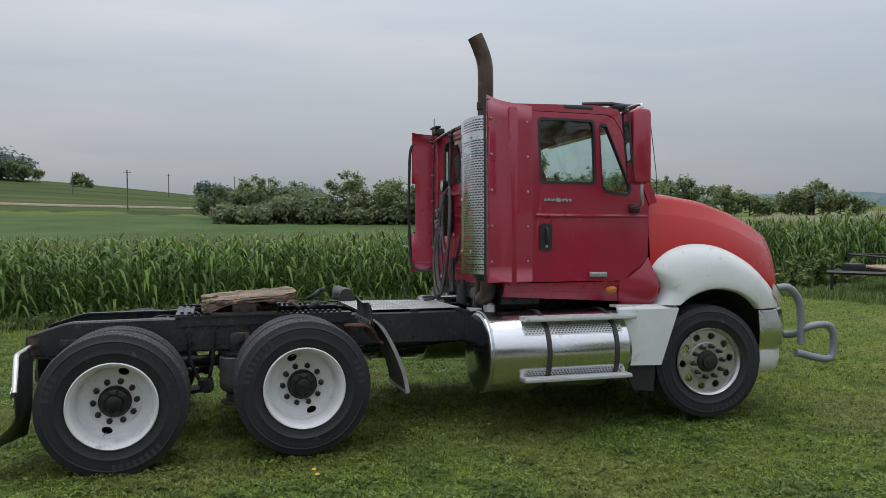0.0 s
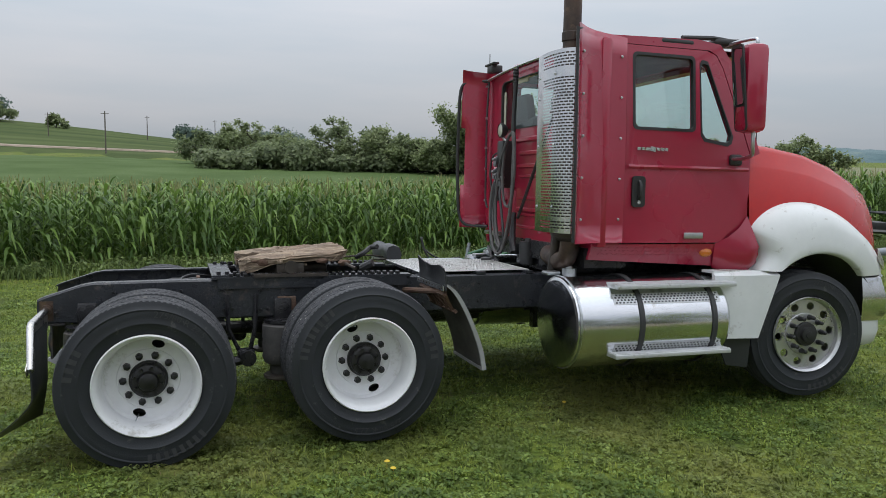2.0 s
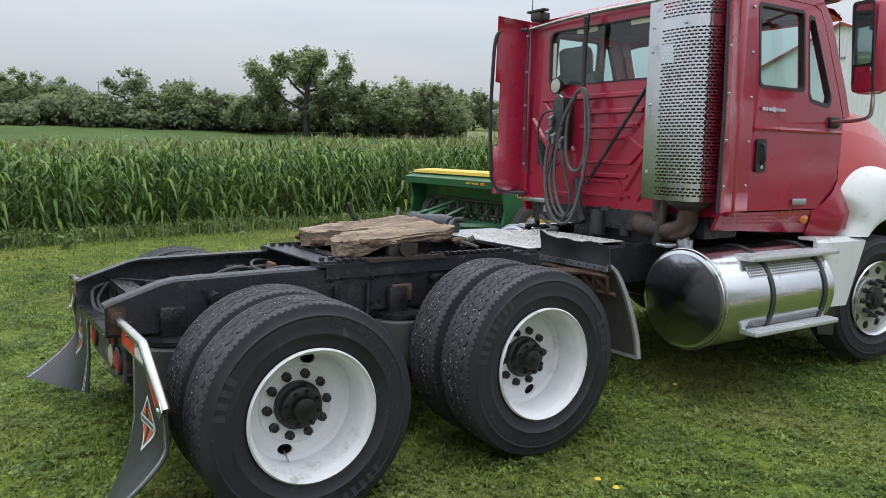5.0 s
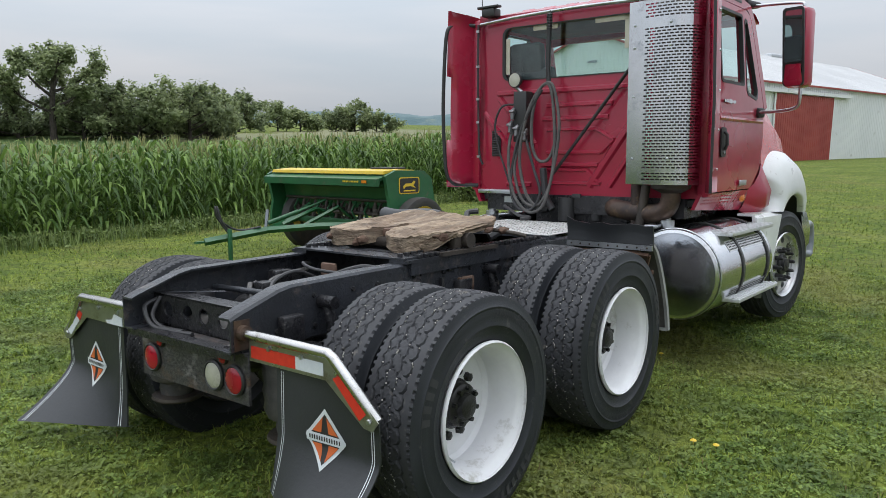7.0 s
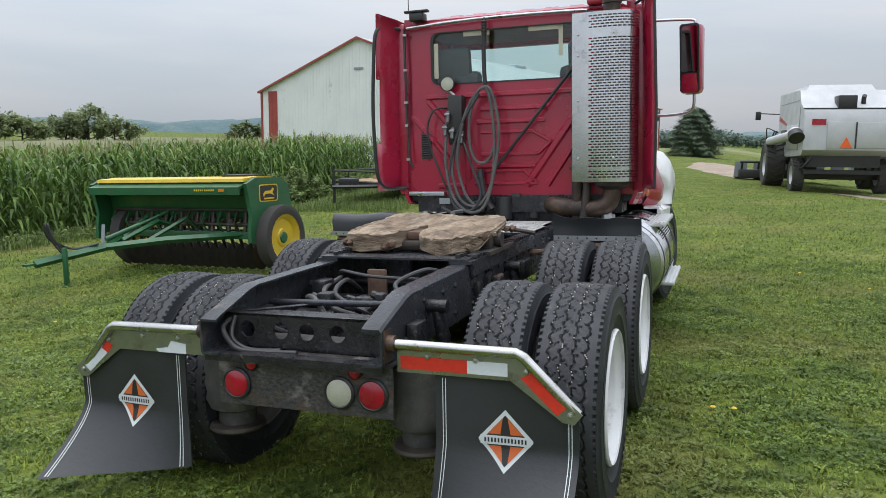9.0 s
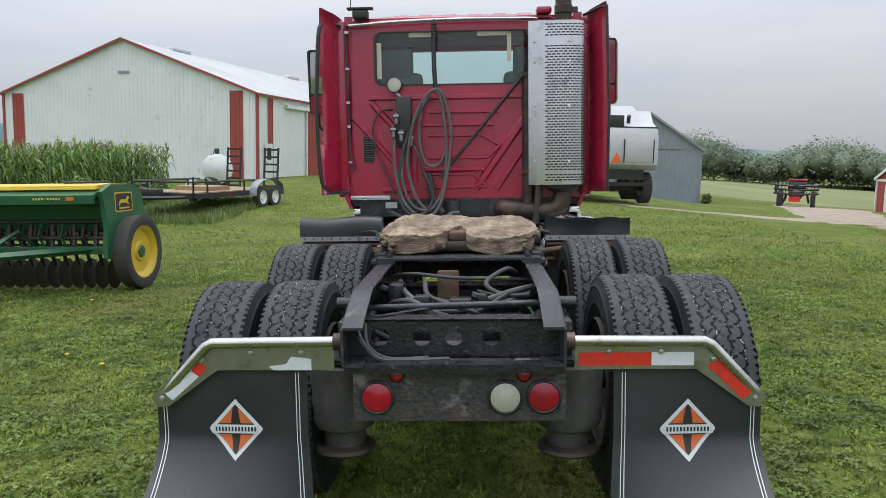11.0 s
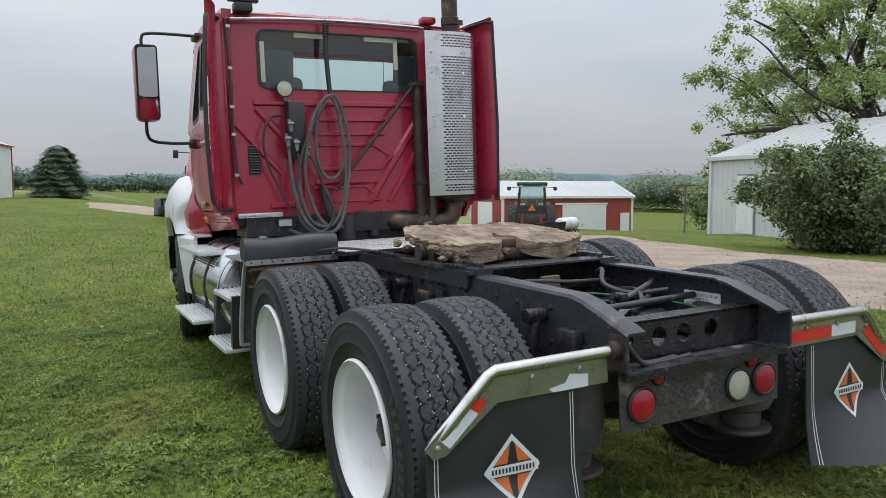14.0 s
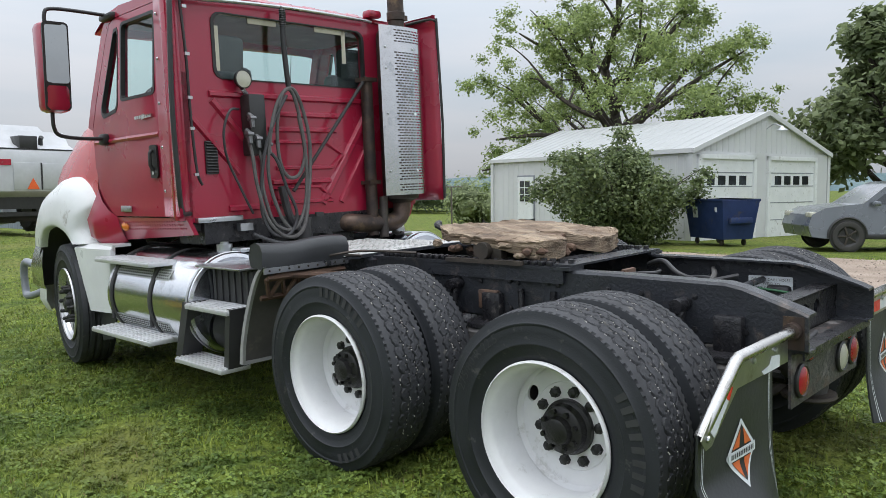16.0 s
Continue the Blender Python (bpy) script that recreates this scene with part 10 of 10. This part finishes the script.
# the hedgerow of trees and brush across the fields
hedge = [(103, 300, 10, 6), (101.5, 300, 9, 6), (98.1, 290, 6.5, 3.5), (88.6, 118, 6.5, 4.4), (86.8, 116, 7.5, 4.6), (85.4, 112, 8.0, 4.2), (84.2, 112, 5.0, 4.0), (82.8, 110, 6.0, 4.2), (81.5, 108, 4.5, 3.6), (78.9, 104, 8.8, 5.0), (77.4, 102, 6.0, 4.5), (76.2, 102, 7.4, 4.4), (75.0, 100, 6.0, 4.0), (73.6, 98, 6.2, 4.0), (72.0, 96, 6.0, 4.2)]
hedge += [(70.4, 95, 6.5, 4.2), (68.4, 92, 13.4, 5.4), (66.6, 93, 7.0, 4.5), (65.0, 93, 8.5, 5.0), (63.4, 92, 7.5, 4.6), (61.8, 93, 9.0, 5.0), (59.9, 94, 8.2, 4.6), (58.6, 98, 8.5, 4.6), (57.2, 150, 9.0, 5.5), (55.5, 150, 9.6, 5.5), (52.5, 176, 8.0, 5.2), (50.9, 176, 6.2, 5.0), (48.3, 185, 6.4, 5.5), (46.9, 185, 9.0, 6.5), (45.3, 185, 6.4, 5.0), (36.5, 200, 6.5, 4.5)]
for k, (brg, d, h, s) in enumerate(hedge):
    tree(0.7 + d * math.cos(radians(brg)), -6.9 + d * math.sin(radians(brg)), h * 0.80, s * 0.9, 0.03 * h, 15000 if h > 12 else 4600, 0.20 if d < 150 else 0.32, 50 + k,
         "tall open-crowned tree in the hedgerow" if h > 12 else "bushy green hedgerow tree across the field", LEAF_DARK if k % 3 == 0 else LEAF, forks=8, low=0.03 if h < 12 else 0.22, clump=0.92 if h < 12 else 0.80, extra=3, flat=0.85, group="hedgerow trees", core=0.34 if h < 12 else 0.0)


def brush(name, bearings, dist, depth, h, n_crowns, seed, label, leaf, per=170, size=0.9, origin=(-3.3, 0), wide=0.55):
    """A band of woodland: many uneven, closed crowns in one mesh, with loose leaves round them."""
    r = np.random.default_rng(seed)
    b = np.radians(r.uniform(*bearings, n_crowns))
    d = dist + r.uniform(0, depth, n_crowns)
    x, y = origin[0] + d * np.cos(b), origin[1] + d * np.sin(b)
    hh = h * r.uniform(0.55, 1.0, n_crowns) * (1 + 0.25 * np.sin(b * 40))
    z = land(x, y) + hh * 0.50
    rd = hh * wide
    # the closed inside of each crown, knobbly all over
    k = len(LUMP_V)
    cv = LUMP_V[None] * (rd * 0.56)[:, None, None] * r.uniform(0.62, 1.22, (n_crowns, k, 1)) * np.array([1, 1, 0.95]) + np.stack([x, y, z], -1)[:, None]
    cf = (LUMP_F[None] + (np.arange(n_crowns) * k)[:, None, None]).reshape(-1, 3)
    # leaf clumps on its outside
    n = n_crowns * per
    idx = r.integers(0, n_crowns, n)
    q = r.normal(0, 1, (n, 3))
    q /= np.linalg.norm(q, axis=1)[:, None]
    q[:, 2] = np.abs(q[:, 2]) * np.where(r.uniform(0, 1, n) < 0.8, 1, -1)
    p = np.stack([x, y, z], -1)[idx] + q * (rd[idx] * r.uniform(0.42, 1.08, n))[:, None]
    up = r.normal(0, 0.5, (n, 3)) + q + np.array([0, 0, 0.5])
    a_ = np.cross(up, r.normal(0, 1, (n, 3)))
    a_ /= np.linalg.norm(a_, axis=1)[:, None]
    b_ = np.cross(up, a_)
    b_ /= np.linalg.norm(b_, axis=1)[:, None]
    s_ = (size * r.uniform(0.6, 1.3, n))[:, None]
    lv = np.stack([p - a_ * s_, p - b_ * s_ * 0.6, p + a_ * s_, p + b_ * s_ * 0.6], 1).reshape(-1, 3)
    o = n_crowns * k
    quads = np.arange(n * 4).reshape(-1, 4) + o
    f = np.concatenate([cf, quads[:, (0, 1, 2)], quads[:, (0, 2, 3)]], 0)
    ob = new(name, quick_mesh(name, np.concatenate([cv.reshape(-1, 3), lv], 0), f, [leaf]))
    return tagged(ob, label, "trees", kind="stuff")


brush("hedge_brush", (57, 89), 98, 10, 3.6, 230, 71, "low brush filling the hedgerow", LEAF_DARK, 270, 0.30, (0.7, -6.9))
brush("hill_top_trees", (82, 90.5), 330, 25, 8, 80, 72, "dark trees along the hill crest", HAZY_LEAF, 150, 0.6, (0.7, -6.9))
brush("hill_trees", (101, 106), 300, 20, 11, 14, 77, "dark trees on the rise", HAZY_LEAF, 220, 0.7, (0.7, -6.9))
brush("east_woods", (-33, -9), 210, 60, 12.0, 420, 73, "belt of green woodland beyond the hay field", HAZED_WOODS_LEAF, 380, 0.34, wide=0.46)
brush("south_woods", (-58, -27), 215, 70, 11.0, 300, 74, "belt of green woodland beyond the fields", HAZED_WOODS_LEAF, 320, 0.36, wide=0.48)
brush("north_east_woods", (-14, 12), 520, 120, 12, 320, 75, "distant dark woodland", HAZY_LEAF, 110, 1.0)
brush("near_thicket", (-56, -45), 75, 14, 6.0, 80, 76, "thicket of young trees beyond the shed", LEAF, 420, 0.20)


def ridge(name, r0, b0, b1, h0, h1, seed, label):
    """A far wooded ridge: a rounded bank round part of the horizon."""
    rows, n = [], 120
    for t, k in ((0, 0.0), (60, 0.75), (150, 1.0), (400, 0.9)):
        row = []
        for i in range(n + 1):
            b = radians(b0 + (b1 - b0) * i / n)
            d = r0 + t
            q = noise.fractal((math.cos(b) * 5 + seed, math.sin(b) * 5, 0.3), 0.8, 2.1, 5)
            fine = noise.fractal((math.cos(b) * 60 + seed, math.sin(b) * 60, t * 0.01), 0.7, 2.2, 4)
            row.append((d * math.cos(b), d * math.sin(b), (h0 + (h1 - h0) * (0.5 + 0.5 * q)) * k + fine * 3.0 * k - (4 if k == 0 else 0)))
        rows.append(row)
    thing(name, pose(0, 0, 0), label, "hills", kind="structure", geo=Geo().loft(rows), material=HAZED_RIDGE, smooth=60)


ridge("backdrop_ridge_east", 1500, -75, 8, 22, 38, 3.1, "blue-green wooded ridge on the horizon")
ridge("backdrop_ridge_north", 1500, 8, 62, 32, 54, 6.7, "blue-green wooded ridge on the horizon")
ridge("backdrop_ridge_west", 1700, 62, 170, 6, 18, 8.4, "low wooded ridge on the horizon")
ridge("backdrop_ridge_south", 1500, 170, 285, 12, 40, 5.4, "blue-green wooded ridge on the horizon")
